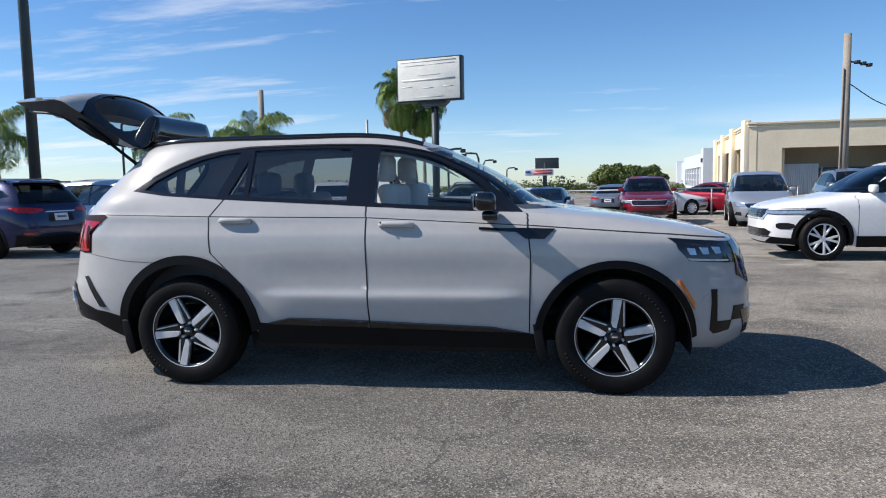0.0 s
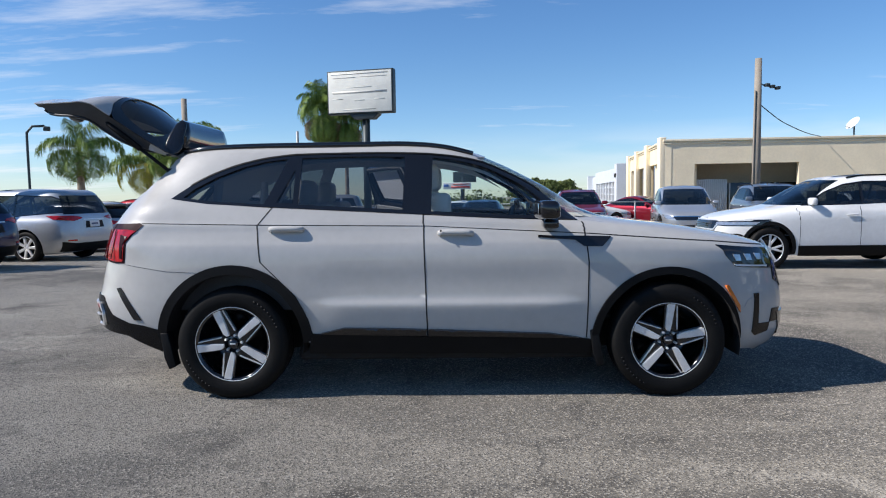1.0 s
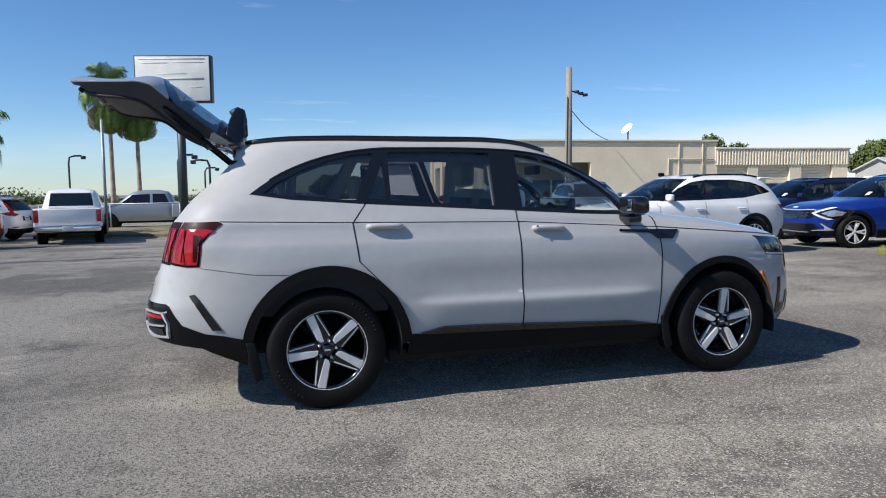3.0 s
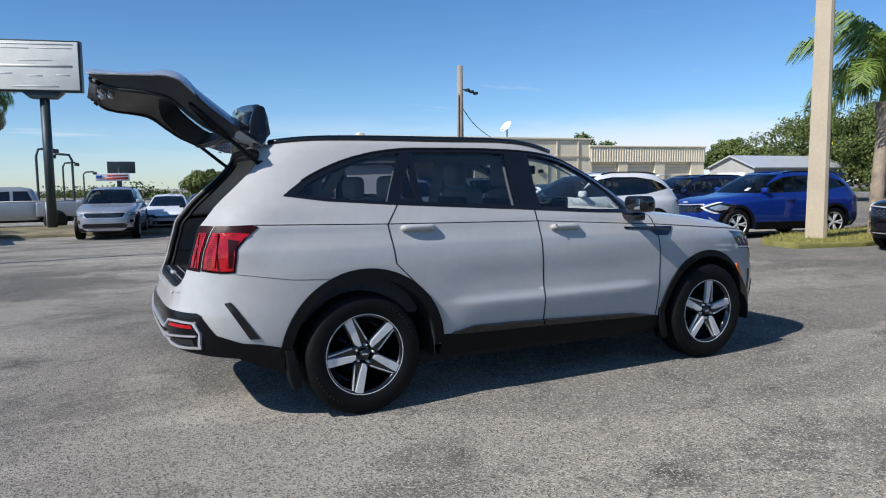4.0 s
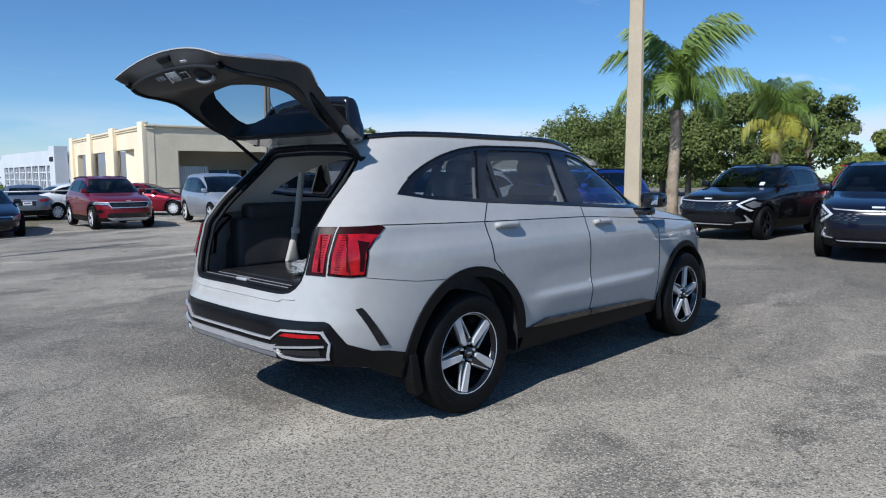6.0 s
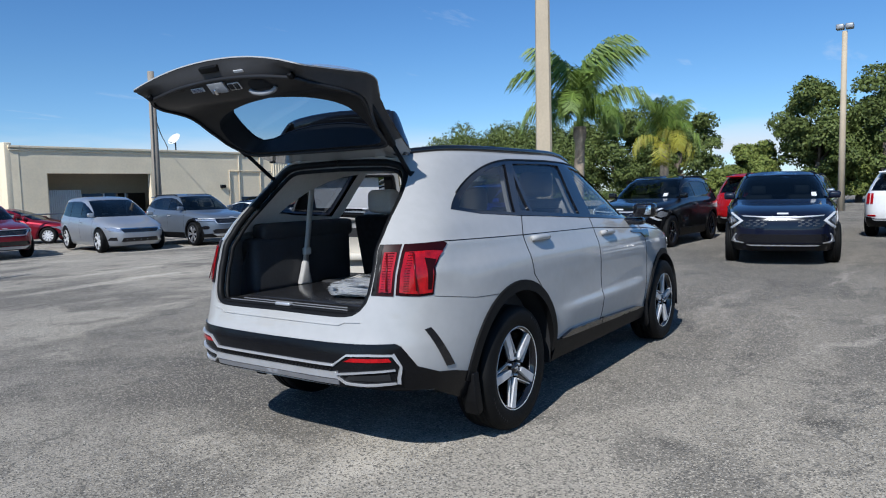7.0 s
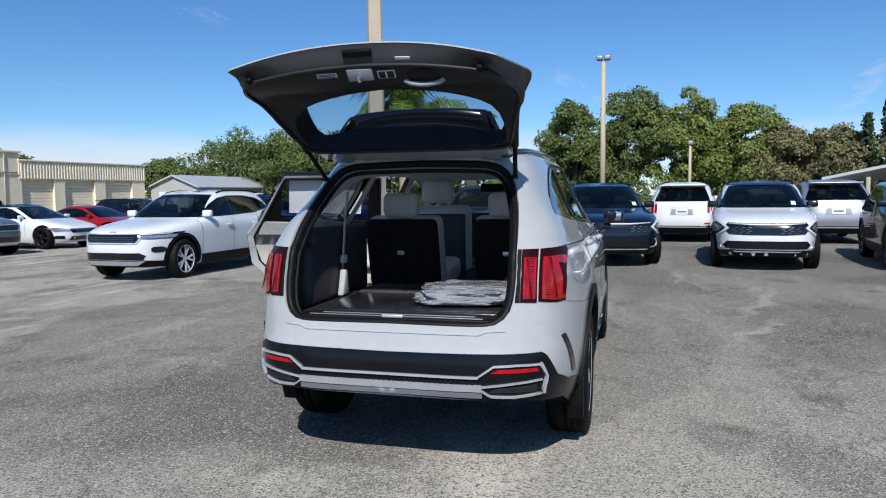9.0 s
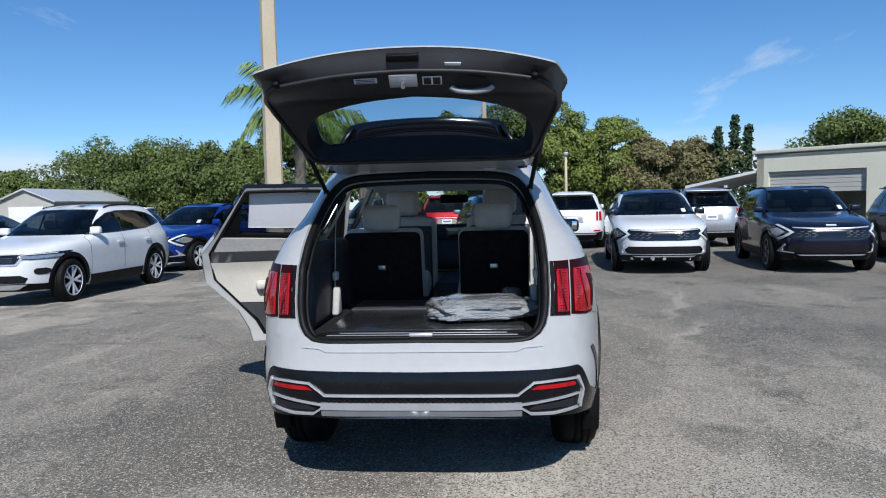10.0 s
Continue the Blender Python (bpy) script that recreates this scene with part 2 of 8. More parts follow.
def lathe(profile, segs=40, bm=None, axis="y"):
    """Turns (radius, along) pairs about an axis."""
    bm = bm or bmesh.new()
    rings = []
    for r, a in profile:
        ring = []
        for k in range(segs):
            c, s = math.cos(2 * math.pi * k / segs) * r, math.sin(2 * math.pi * k / segs) * r
            ring.append(bm.verts.new((c, a, s) if axis == "y" else (c, s, a)))
        rings.append(ring)
    for r0, r1 in zip(rings, rings[1:]):
        for k in range(segs):
            f = (r0[k], r0[(k + 1) % segs], r1[(k + 1) % segs], r1[k])
            bm.faces.new(f if axis == "y" else f)
    return bm


def prism(poly, depth, plane="xz", at=0.0, bevel=0.0, bm=None):
    """A plate: a polygon in a plane, with thickness to both sides of at."""
    b = bmesh.new()
    put3 = {"xz": lambda u, v, w: (u, w, v), "yz": lambda u, v, w: (w, u, v), "xy": lambda u, v, w: (u, v, w)}[plane]
    lo = [b.verts.new(put3(u, v, at - depth / 2)) for u, v in poly]
    hi = [b.verts.new(put3(u, v, at + depth / 2)) for u, v in poly]
    b.faces.new(lo)
    b.faces.new(hi[::-1])
    for k in range(len(poly)):
        j = (k + 1) % len(poly)
        b.faces.new((lo[k], hi[k], hi[j], lo[j]))
    bmesh.ops.recalc_face_normals(b, faces=b.faces[:])
    if bevel:
        bmesh.ops.bevel(b, geom=b.edges[:], offset=bevel, segments=2, profile=0.6, affect="EDGES")
    if bm is None:
        return b
    me = bpy.data.meshes.new("tmp")
    b.to_mesh(me)
    b.free()
    bm.from_mesh(me)
    bpy.data.meshes.remove(me)
    return bm


def inside(px, py, poly):
    """Which points lie in a polygon."""
    q = np.asarray(poly)
    r = np.zeros(np.shape(px), bool)
    j = len(q) - 1
    for i in range(len(q)):
        (xi, yi), (xj, yj) = q[i], q[j]
        cross = ((yi > py) != (yj > py)) & (px < (xj - xi) * (py - yi) / ((yj - yi) or 1e-12) + xi)
        r ^= cross
        j = i
    return r


def subdivide(poly, step):
    out = []
    for (a, b), (c, d) in zip(poly, poly[1:] + poly[:1]):
        k = max(1, int(math.ceil(math.hypot(c - a, d - b) / step)))
        out += [(a + (c - a) * i / k, b + (d - b) * i / k) for i in range(k)]
    return out


def dense(pts, step=0.03, close=True):
    """More points along a line of (u, v) or (u, v, mode) points."""
    out = []
    for p, q in zip(pts, list(pts[1:]) + ([pts[0]] if close else [])):
        k = 1
        if tuple(p[2:]) == tuple(q[2:]):
            k = max(1, int(math.ceil(math.hypot(q[0] - p[0], q[1] - p[1]) / step)))
        out += [(p[0] + (q[0] - p[0]) * i / k, p[1] + (q[1] - p[1]) * i / k, *p[2:]) for i in range(k)]
    return out if close else out + [pts[-1]]


def smooth_curve(pts, k=6):
    """A rounded open line through points."""
    p = np.asarray(pts, float)
    t = np.concatenate([[0], np.cumsum(np.linalg.norm(np.diff(p, axis=0), axis=1))])
    q = np.linspace(0, t[-1], (len(p) - 1) * k + 1)
    return [tuple(v) for v in np.stack([pchip(t, p[:, i], q) for i in range(p.shape[1])], -1)]


def pchip(xs, ys, q):
    """Smooth interpolation that keeps the shape of its knots."""
    xs, ys, q = np.asarray(xs, float), np.asarray(ys, float), np.clip(np.asarray(q, float), xs[0], xs[-1])
    h, d = np.diff(xs), np.diff(ys) / np.diff(xs)
    m = np.zeros_like(ys)
    m[0], m[-1] = d[0], d[-1]
    ok = d[:-1] * d[1:] > 0
    w1, w2 = 2 * h[1:] + h[:-1], h[1:] + 2 * h[:-1]
    m[1:-1][ok] = ((w1 + w2)[ok]) / (w1[ok] / d[:-1][ok] + w2[ok] / d[1:][ok])
    i = np.clip(np.searchsorted(xs, q) - 1, 0, len(h) - 1)
    t = (q - xs[i]) / h[i]
    return ((2 * t**3 - 3 * t**2 + 1) * ys[i] + (t**3 - 2 * t**2 + t) * h[i] * m[i]
            + (-2 * t**3 + 3 * t**2) * ys[i + 1] + (t**3 - t**2) * h[i] * m[i + 1])


class Shell:
    """A car's skin: at each height a rounded plan outline between a rear and a front end."""

    def __init__(self, rows, xc, nr=5.0, nf=4.5, ripple=None):
        self.z, self.xr, self.xf, self.w = (list(c) for c in zip(*rows))
        self.xc, self.nr, self.nf, self.ripple = xc, nr, nf, ripple
        a = np.linspace(0, math.pi / 2, 6001)
        c, s = np.cos(a), np.sin(a)
        gx = np.concatenate([-c ** (2 / nr), (c ** (2 / nf))[::-1][1:]])
        gy = np.concatenate([s ** (2 / nr), (s ** (2 / nf))[::-1][1:]])
        lr, lf, w = xc - min(self.xr), max(self.xf) - xc, max(self.w)
        px, py = np.where(gx < 0, lr, lf) * gx, gy * w
        self.gx, self.gy = gx, gy
        self.s = np.concatenate([[0], np.cumsum(np.hypot(np.diff(px), np.diff(py)))])
        self.end, self.mid = self.s[-1], 6000

    def lens(self, z):
        return self.xc - pchip(self.z, self.xr, z), pchip(self.z, self.xf, z) - self.xc, pchip(self.z, self.w, z)

    def raw(self, s, z):
        s, z = np.broadcast_arrays(np.asarray(s, float), np.asarray(z, float))
        side = np.where(s < 0, 1.0, np.where(s > self.end, 1.0, -1.0))
        q = np.where(s < 0, -s, np.where(s > self.end, 2 * self.end - s, s))
        gx, gy = np.interp(q, self.s, self.gx), np.interp(q, self.s, self.gy)
        lr, lf, w = self.lens(z)
        x = self.xc + np.where(gx < 0, lr, lf) * gx
        y = w * gy
        if self.ripple:
            y = y + self.ripple(x, z) * gy
        return np.stack([x, y * side, z], -1)

    def pt(self, s, z, off=0.0):
        p = self.raw(s, z)
        e = 0.004
        n = np.cross(self.raw(np.asarray(s) + e, z) - self.raw(np.asarray(s) - e, z), self.raw(s, np.asarray(z) + e) - self.raw(s, np.asarray(z) - e))
        n /= np.linalg.norm(n, axis=-1, keepdims=True) + 1e-12
        return p + n * off

    def sx(self, x, z):
        lr, lf, _ = self.lens(z)
        g = (x - self.xc) / (lr if x < self.xc else lf)
        return float(np.interp(g, self.gx, self.s))

    def sy(self, y, z, front=False):
        g = min(abs(y) / float(self.lens(z)[2]), 1.0)
        if front:
            k = float(np.interp(g, self.gy[self.mid:][::-1], self.s[self.mid:][::-1]))
            return k if y <= 0 else 2 * self.end - k
        k = float(np.interp(g, self.gy[:self.mid + 1], self.s[:self.mid + 1]))
        for _ in range(4 if self.ripple else 0):
            x = float(self.raw(k, z)[0])
            g = min(abs(y) / (float(self.lens(z)[2]) + float(self.ripple(x, z))), 1.0)
            k = float(np.interp(g, self.gy[:self.mid + 1], self.s[:self.mid + 1]))
        return k if y <= 0 else -k

    def y(self, x, z):
        return -float(self.raw(self.sx(x, z), z)[1])

    def x(self, y, z, front=False):
        return float(self.raw(self.sy(y, z, front), z)[0])

    def top(self, x, y, lo):
        """The height of the skin over (x, y), above lo."""
        x, y = np.asarray(x, float), np.abs(np.asarray(y, float))
        a, b = np.full(x.shape, lo), np.full(x.shape, self.z[-1])
        for _ in range(26):
            m = (a + b) / 2
            lr, lf, w = self.lens(m)
            n = np.where(x < self.xc, self.nr, self.nf)
            f = (np.abs(x - self.xc) / np.maximum(np.where(x < self.xc, lr, lf), 1e-4)) ** n + (y / np.maximum(w, 1e-4)) ** n
            a, b = np.where(f <= 1, m, a), np.where(f <= 1, b, m)
        return a


def skin(sh, outline, holes=(), step=0.06, zstep=None, off=0.0, skirt=0.012, inner=False):
    """A panel on a car's skin: outline and holes are (s, z); the rim turns inwards by skirt."""
    zstep = zstep or step
    loops = [subdivide(list(o), step) for o in (outline, *holes)]
    pts, edges = [], []
    for lp in loops:
        b = len(pts)
        pts += lp
        edges += [(b + i, b + (i + 1) % len(lp)) for i in range(len(lp))]
    border = np.array(pts)
    lo, hi = border.min(0), border.max(0)
    gs, gz = np.meshgrid(np.arange(lo[0], hi[0], step) + step * 0.37, np.arange(lo[1], hi[1], zstep) + zstep * 0.41)
    gs, gz = gs.ravel(), gz.ravel()
    ok = inside(gs, gz, loops[0])
    for lp in loops[1:]:
        ok &= ~inside(gs, gz, lp)
    gs, gz = gs[ok], gz[ok]
    if len(gs):
        k = 1.0 / np.array([step, zstep])
        d = np.min([np.hypot((gs - b0) * k[0], (gz - b1) * k[1]) for b0, b1 in border], axis=0)
        gs, gz = gs[d > 0.42], gz[d > 0.42]
    allp = [Vector(p) for p in pts] + [Vector((a, b)) for a, b in zip(gs, gz)]
    vs, es, fs, *_ = geometry.delaunay_2d_cdt(allp, edges, [], 0, 1e-6)
    q = np.array([tuple(v) for v in vs])
    f = np.array([tuple(t) for t in fs if len(t) == 3])
    c = q[f].mean(1)
    ok = inside(c[:, 0], c[:, 1], loops[0])
    for lp in loops[1:]:
        ok &= ~inside(c[:, 0], c[:, 1], lp)
    f = f[ok]
    e1, e2 = q[f[:, 1]] - q[f[:, 0]], q[f[:, 2]] - q[f[:, 0]]
    flip = e1[:, 0] * e2[:, 1] - e1[:, 1] * e2[:, 0] < 0
    f[flip] = f[flip][:, ::-1]
    p3 = sh.pt(q[:, 0], q[:, 1], off)
    bm = from_arrays(p3.tolist(), f.tolist())
    if skirt:
        rim = [e for e in bm.edges if len(e.link_faces) == 1]
        bm.verts.ensure_lookup_table()
        bm.verts.index_update()
        ids = sorted({v.index for e in rim for v in e.verts})
        low = sh.pt(q[ids, 0], q[ids, 1], off - skirt)
        nv = {i: bm.verts.new(c) for i, c in zip(ids, low.tolist())}
        for e in rim:
            lp = e.link_loops[0]
            a, b = lp.vert, lp.link_loop_next.vert
            bm.faces.new((b, a, nv[a.index], nv[b.index]))
        for e in rim:
            e.smooth = False
    for v in [v for v in bm.verts if not v.link_faces]:
        bm.verts.remove(v)
    return bm


def cap(sh, z, off=0.0):
    """Closes the crown of a car's roof."""
    ring = [tuple(p) for p in sh.pt(np.linspace(0, 2 * sh.end, 40, endpoint=False), np.full(40, z), 0.0)]
    ring = [(x, y, z + off) for x, y, _ in ring]
    c = (sum(p[0] for p in ring) / 40, 0.0, z + off + 0.001)
    bm = from_arrays(ring + [c], [(k, (k + 1) % 40, 40) for k in range(40)])
    bmesh.ops.recalc_face_normals(bm, faces=bm.faces[:])
    if sum(f.normal.z for f in bm.faces) < 0:
        bmesh.ops.reverse_faces(bm, faces=bm.faces[:])
    return bm


def mirror_y(bm):
    bmesh.ops.scale(bm, vec=(1, -1, 1), verts=bm.verts)
    bmesh.ops.reverse_faces(bm, faces=bm.faces[:])
    return bm


def arc(cx, cz, r, a0, a1, n=18):
    return [(cx + r * math.cos(radians(a0 + (a1 - a0) * i / n)), cz + r * math.sin(radians(a0 + (a1 - a0) * i / n))) for i in range(n + 1)]


# ---- ground, buildings, poles ----
def asphalt():
    m = bpy.data.materials.new("worn_asphalt")
    m.use_nodes = True
    n, l = m.node_tree.nodes, m.node_tree.links
    b = n["Principled BSDF"]
    co = n.new("ShaderNodeTexCoord")

    def noise_tex(scale, detail, lo, hi, rough=0.5, mapping=None):
        t, r = n.new("ShaderNodeTexNoise"), n.new("ShaderNodeMapRange")
        t.inputs["Scale"].default_value, t.inputs["Detail"].default_value, t.inputs["Roughness"].default_value = scale, detail, rough
        src = co.outputs["Object"]
        if mapping:
            mp = n.new("ShaderNodeMapping")
            mp.inputs["Scale"].default_value, mp.inputs["Rotation"].default_value = mapping[0], (0, 0, mapping[1])
            l.new(src, mp.inputs["Vector"])
            src = mp.outputs[0]
        l.new(src, t.inputs["Vector"])
        r.inputs["From Min"].default_value, r.inputs["From Max"].default_value = lo, hi
        l.new(t.outputs["Fac"], r.inputs["Value"])
        return r.outputs[0]

    def blend(fac, a, c):
        x = n.new("ShaderNodeMix")
        x.data_type = "RGBA"
        for sock, val in (("Factor", fac), ("A", a), ("B", c)):
            i = x.inputs[0] if sock == "Factor" else x.inputs[sock]
            if hasattr(val, "is_linked"):
                l.new(val, i)
            else:
                i.default_value = val
        return x.outputs["Result"]

    patches = noise_tex(0.26, 8, 0.485, 0.515, 0.6)
    worn = noise_tex(0.16, 7, 0.45, 0.60, 0.62, ((1, 1.6, 1), 0.4))
    streaks = noise_tex(0.7, 9, 0.55, 0.70, 0.66, ((0.3, 1.5, 1), 0.55))
    stains = noise_tex(1.1, 7, 0.55, 0.66, 0.66)
    base = blend(patches, (0.084, 0.076, 0.064, 1), (0.205, 0.186, 0.154, 1))
    base = blend(worn, base, (0.26, 0.236, 0.195, 1))
    base = blend(streaks, base, (0.42, 0.38, 0.315, 1))
    base = blend(stains, base, (0.075, 0.068, 0.057, 1))
    # darker towards one side of the lot, broken up by noise
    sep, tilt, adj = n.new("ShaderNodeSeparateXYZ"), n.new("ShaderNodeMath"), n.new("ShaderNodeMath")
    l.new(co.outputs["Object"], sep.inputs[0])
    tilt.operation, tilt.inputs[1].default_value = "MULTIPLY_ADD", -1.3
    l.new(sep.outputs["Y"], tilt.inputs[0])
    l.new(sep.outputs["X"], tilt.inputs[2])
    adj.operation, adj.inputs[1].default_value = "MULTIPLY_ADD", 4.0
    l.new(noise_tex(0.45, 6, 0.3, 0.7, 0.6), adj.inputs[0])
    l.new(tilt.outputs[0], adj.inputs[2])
    ramp = n.new("ShaderNodeMapRange")
    ramp.inputs["From Min"].default_value, ramp.inputs["From Max"].default_value = -4.0, 11.0
    ramp.inputs["To Min"].default_value, ramp.inputs["To Max"].default_value = 1.55, 0.62
    l.new(adj.outputs[0], ramp.inputs["Value"])
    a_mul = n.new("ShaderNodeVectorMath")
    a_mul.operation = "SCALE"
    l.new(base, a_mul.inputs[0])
    l.new(ramp.outputs[0], a_mul.inputs["Scale"])
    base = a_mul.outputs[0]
    # darker sheets with ragged edges, and paler worn ones
    warp, wsc = n.new("ShaderNodeTexNoise"), n.new("ShaderNodeVectorMath")
    warp.inputs["Scale"].default_value, warp.inputs["Detail"].default_value, warp.inputs["Roughness"].default_value = 1.3, 8, 0.62
    l.new(co.outputs["Object"], warp.inputs["Vector"])
    wsc.operation, wsc.inputs[1].default_value = "MULTIPLY_ADD", (0.9, 0.9, 0)
    l.new(warp.outputs["Color"], wsc.inputs[0])
    l.new(co.outputs["Object"], wsc.inputs[2])

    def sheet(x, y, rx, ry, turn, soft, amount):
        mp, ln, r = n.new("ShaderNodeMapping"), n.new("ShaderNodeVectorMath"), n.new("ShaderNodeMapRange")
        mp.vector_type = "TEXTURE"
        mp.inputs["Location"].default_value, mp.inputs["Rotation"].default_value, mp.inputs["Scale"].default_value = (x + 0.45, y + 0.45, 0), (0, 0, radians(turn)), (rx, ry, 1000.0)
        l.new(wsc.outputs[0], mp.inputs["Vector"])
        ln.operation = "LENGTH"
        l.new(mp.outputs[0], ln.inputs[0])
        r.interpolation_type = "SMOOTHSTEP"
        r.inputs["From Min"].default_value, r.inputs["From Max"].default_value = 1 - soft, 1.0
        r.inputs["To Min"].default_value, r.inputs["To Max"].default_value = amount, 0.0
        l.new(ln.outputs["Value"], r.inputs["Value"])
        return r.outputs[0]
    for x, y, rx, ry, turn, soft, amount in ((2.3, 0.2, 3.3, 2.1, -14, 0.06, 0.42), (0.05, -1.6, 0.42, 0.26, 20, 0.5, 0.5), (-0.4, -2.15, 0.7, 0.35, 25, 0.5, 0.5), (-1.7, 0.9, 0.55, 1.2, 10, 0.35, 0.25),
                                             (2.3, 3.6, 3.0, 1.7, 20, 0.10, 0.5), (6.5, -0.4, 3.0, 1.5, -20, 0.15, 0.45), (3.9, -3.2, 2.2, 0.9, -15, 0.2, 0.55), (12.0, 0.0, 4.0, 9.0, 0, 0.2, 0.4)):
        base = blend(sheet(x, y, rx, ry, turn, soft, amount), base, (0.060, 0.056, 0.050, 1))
    for x, y, rx, ry, turn, soft, amount in ((3.4, -2.35, 1.3, 0.10, -28, 0.8, 0.55), (5.6, -2.8, 2.2, 0.12, -14, 0.8, 0.5), (-1.5, 2.9, 1.4, 0.35, 30, 0.6, 0.35), (0.4, 5.2, 1.3, 0.10, 8, 0.7, 0.5), (8.0, -1.9, 1.6, 0.10, -5, 0.8, 0.5), (4.9, -0.9, 0.9, 0.06, 3, 0.8, 0.4)):
        base = blend(sheet(x, y, rx, ry, turn, soft, amount), base, (0.36, 0.33, 0.28, 1))
    # hairline cracks and tar seams
    wob, wadd, cr = n.new("ShaderNodeTexNoise"), n.new("ShaderNodeVectorMath"), n.new("ShaderNodeTexVoronoi")
    wob.inputs["Scale"].default_value, wob.inputs["Detail"].default_value = 1.6, 6
    l.new(co.outputs["Object"], wob.inputs["Vector"])
    wadd.operation, wadd.inputs[1].default_value = "MULTIPLY_ADD", (1.6, 1.6, 0)
    l.new(wob.outputs["Color"], wadd.inputs[0])
    l.new(co.outputs["Object"], wadd.inputs[2])
    cr.feature = "DISTANCE_TO_EDGE"
    cr.inputs["Scale"].default_value = 0.23
    l.new(wadd.outputs[0], cr.inputs["Vector"])
    line = n.new("ShaderNodeMapRange")
    line.inputs["From Min"].default_value, line.inputs["From Max"].default_value = 0.002, 0.007
    line.inputs["To Min"].default_value, line.inputs["To Max"].default_value = 0.52, 0.0
    l.new(cr.outputs["Distance"], line.inputs["Value"])
    base = blend(line.outputs[0], base, (0.05, 0.048, 0.044, 1))
    v = n.new("ShaderNodeTexVoronoi")
    v.inputs["Scale"].default_value = 118
    l.new(co.outputs["Object"], v.inputs["Vector"])
    sp = n.new("ShaderNodeSeparateColor")
    l.new(v.outputs["Color"], sp.inputs[0])
    rr, r2 = n.new("ShaderNodeMapRange"), n.new("ShaderNodeMapRange")
    rr.inputs["From Min"].default_value, rr.inputs["From Max"].default_value, rr.inputs["To Max"].default_value = 0.62, 1.0, 0.88
    l.new(sp.outputs[0], rr.inputs["Value"])
    base = blend(rr.outputs[0], base, (0.44, 0.40, 0.335, 1))
    r2.inputs["From Min"].default_value, r2.inputs["From Max"].default_value, r2.inputs["To Max"].default_value = 0.50, 0.95, 0.92
    l.new(sp.outputs[1], r2.inputs["Value"])
    base = blend(r2.outputs[0], base, (0.055, 0.052, 0.047, 1))
    l.new(base, b.inputs["Base Color"])
    b.inputs["Roughness"].default_value = 0.88
    b.inputs["Diffuse Roughness"].default_value = 1.0
    bp = n.new("ShaderNodeBump")
    bp.inputs["Strength"].default_value, bp.inputs["Distance"].default_value = 0.7, 0.006
    l.new(v.outputs["Distance"], bp.inputs["Height"])
    l.new(bp.outputs[0], b.inputs["Normal"])
    return m


def ground_z(x, y):
    """The lot falls gently towards the road, more so on one side; slopes fitted to the camera's view."""
    side = min(max(x - 9.0, -8.0), 0.0) * min(max((y - 8.0) / 12.0, 0.0), 1.0)
    far = min(max(y - 4.0, 0.0), 16.0) * min(max((x - 5.0) / 4.0, 0.0), 1.0)
    return -0.009 * min(max(y - 4.0, 0.0), 60.0) + 0.034 * side - 0.009 * far


xs_, ys_ = (-300, -20, 1, 3, 5, 7, 9, 20, 300), (-300, -20, 4, 8, 12, 16, 20, 40, 64, 300)
bm = from_arrays([(x, y, ground_z(x, y)) for y in ys_ for x in xs_], [(j * 9 + i, j * 9 + i + 1, j * 9 + i + 10, j * 9 + i + 9) for j in range(9) for i in range(8)])
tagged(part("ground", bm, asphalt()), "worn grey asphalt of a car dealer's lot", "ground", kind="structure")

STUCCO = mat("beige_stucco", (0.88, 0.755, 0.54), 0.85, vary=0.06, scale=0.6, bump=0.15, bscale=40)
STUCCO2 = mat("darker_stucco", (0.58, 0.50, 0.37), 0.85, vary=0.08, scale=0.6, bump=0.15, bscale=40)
STUCCO3 = mat("cream_wall", (0.60, 0.58, 0.47), 0.8, vary=0.05, scale=0.6, bump=0.1, bscale=40)
METAL = mat("ribbed_beige_metal", (0.84, 0.73, 0.53), 0.6, vary=0.06, scale=0.8)
WHITEWALL = mat("white_wall", (0.72, 0.72, 0.70), 0.7, vary=0.05, scale=0.7)
GREYROOF = mat("pale_metal_roof", (0.62, 0.64, 0.66), 0.45, 0.3, vary=0.06, scale=0.8)
SIDING = mat("grey_siding", (0.42, 0.41, 0.38), 0.7, vary=0.08, scale=0.8)
CONCRETE = mat("pole_concrete", (0.52, 0.43, 0.305), 0.85, vary=0.08, scale=1.2, bump=0.2, bscale=60)
WOOD = mat("weathered_pole_wood", (0.30, 0.26, 0.21), 0.85, vary=0.15, scale=1.5, bump=0.3, bscale=30)
STEEL = mat("dark_green_steel", (0.045, 0.06, 0.065), 0.5, 0.4, vary=0.15, scale=3)
GREYSTEEL = mat("grey_steel", (0.32, 0.33, 0.34), 0.5, 0.5, vary=0.1, scale=3)
DIRT = mat("dry_verge", (0.19, 0.165, 0.095), 0.9, vary=0.35, scale=1.5, bump=0.5, bscale=80)
GRASS = mat("dry_grass", (0.20, 0.19, 0.055), 0.9, vary=0.35, scale=2.5, bump=0.5, bscale=80)

# main pale building, as one thing with its parts
main = thing("commercial_building", Matrix(), "long beige stucco building with recessed bays and roller doors", "building")
p0, p1, p2 = Vector((12.9, 34.0, 0)), Vector((28.3, 32.6, 0)), Vector((37.4, 31.4, 0))


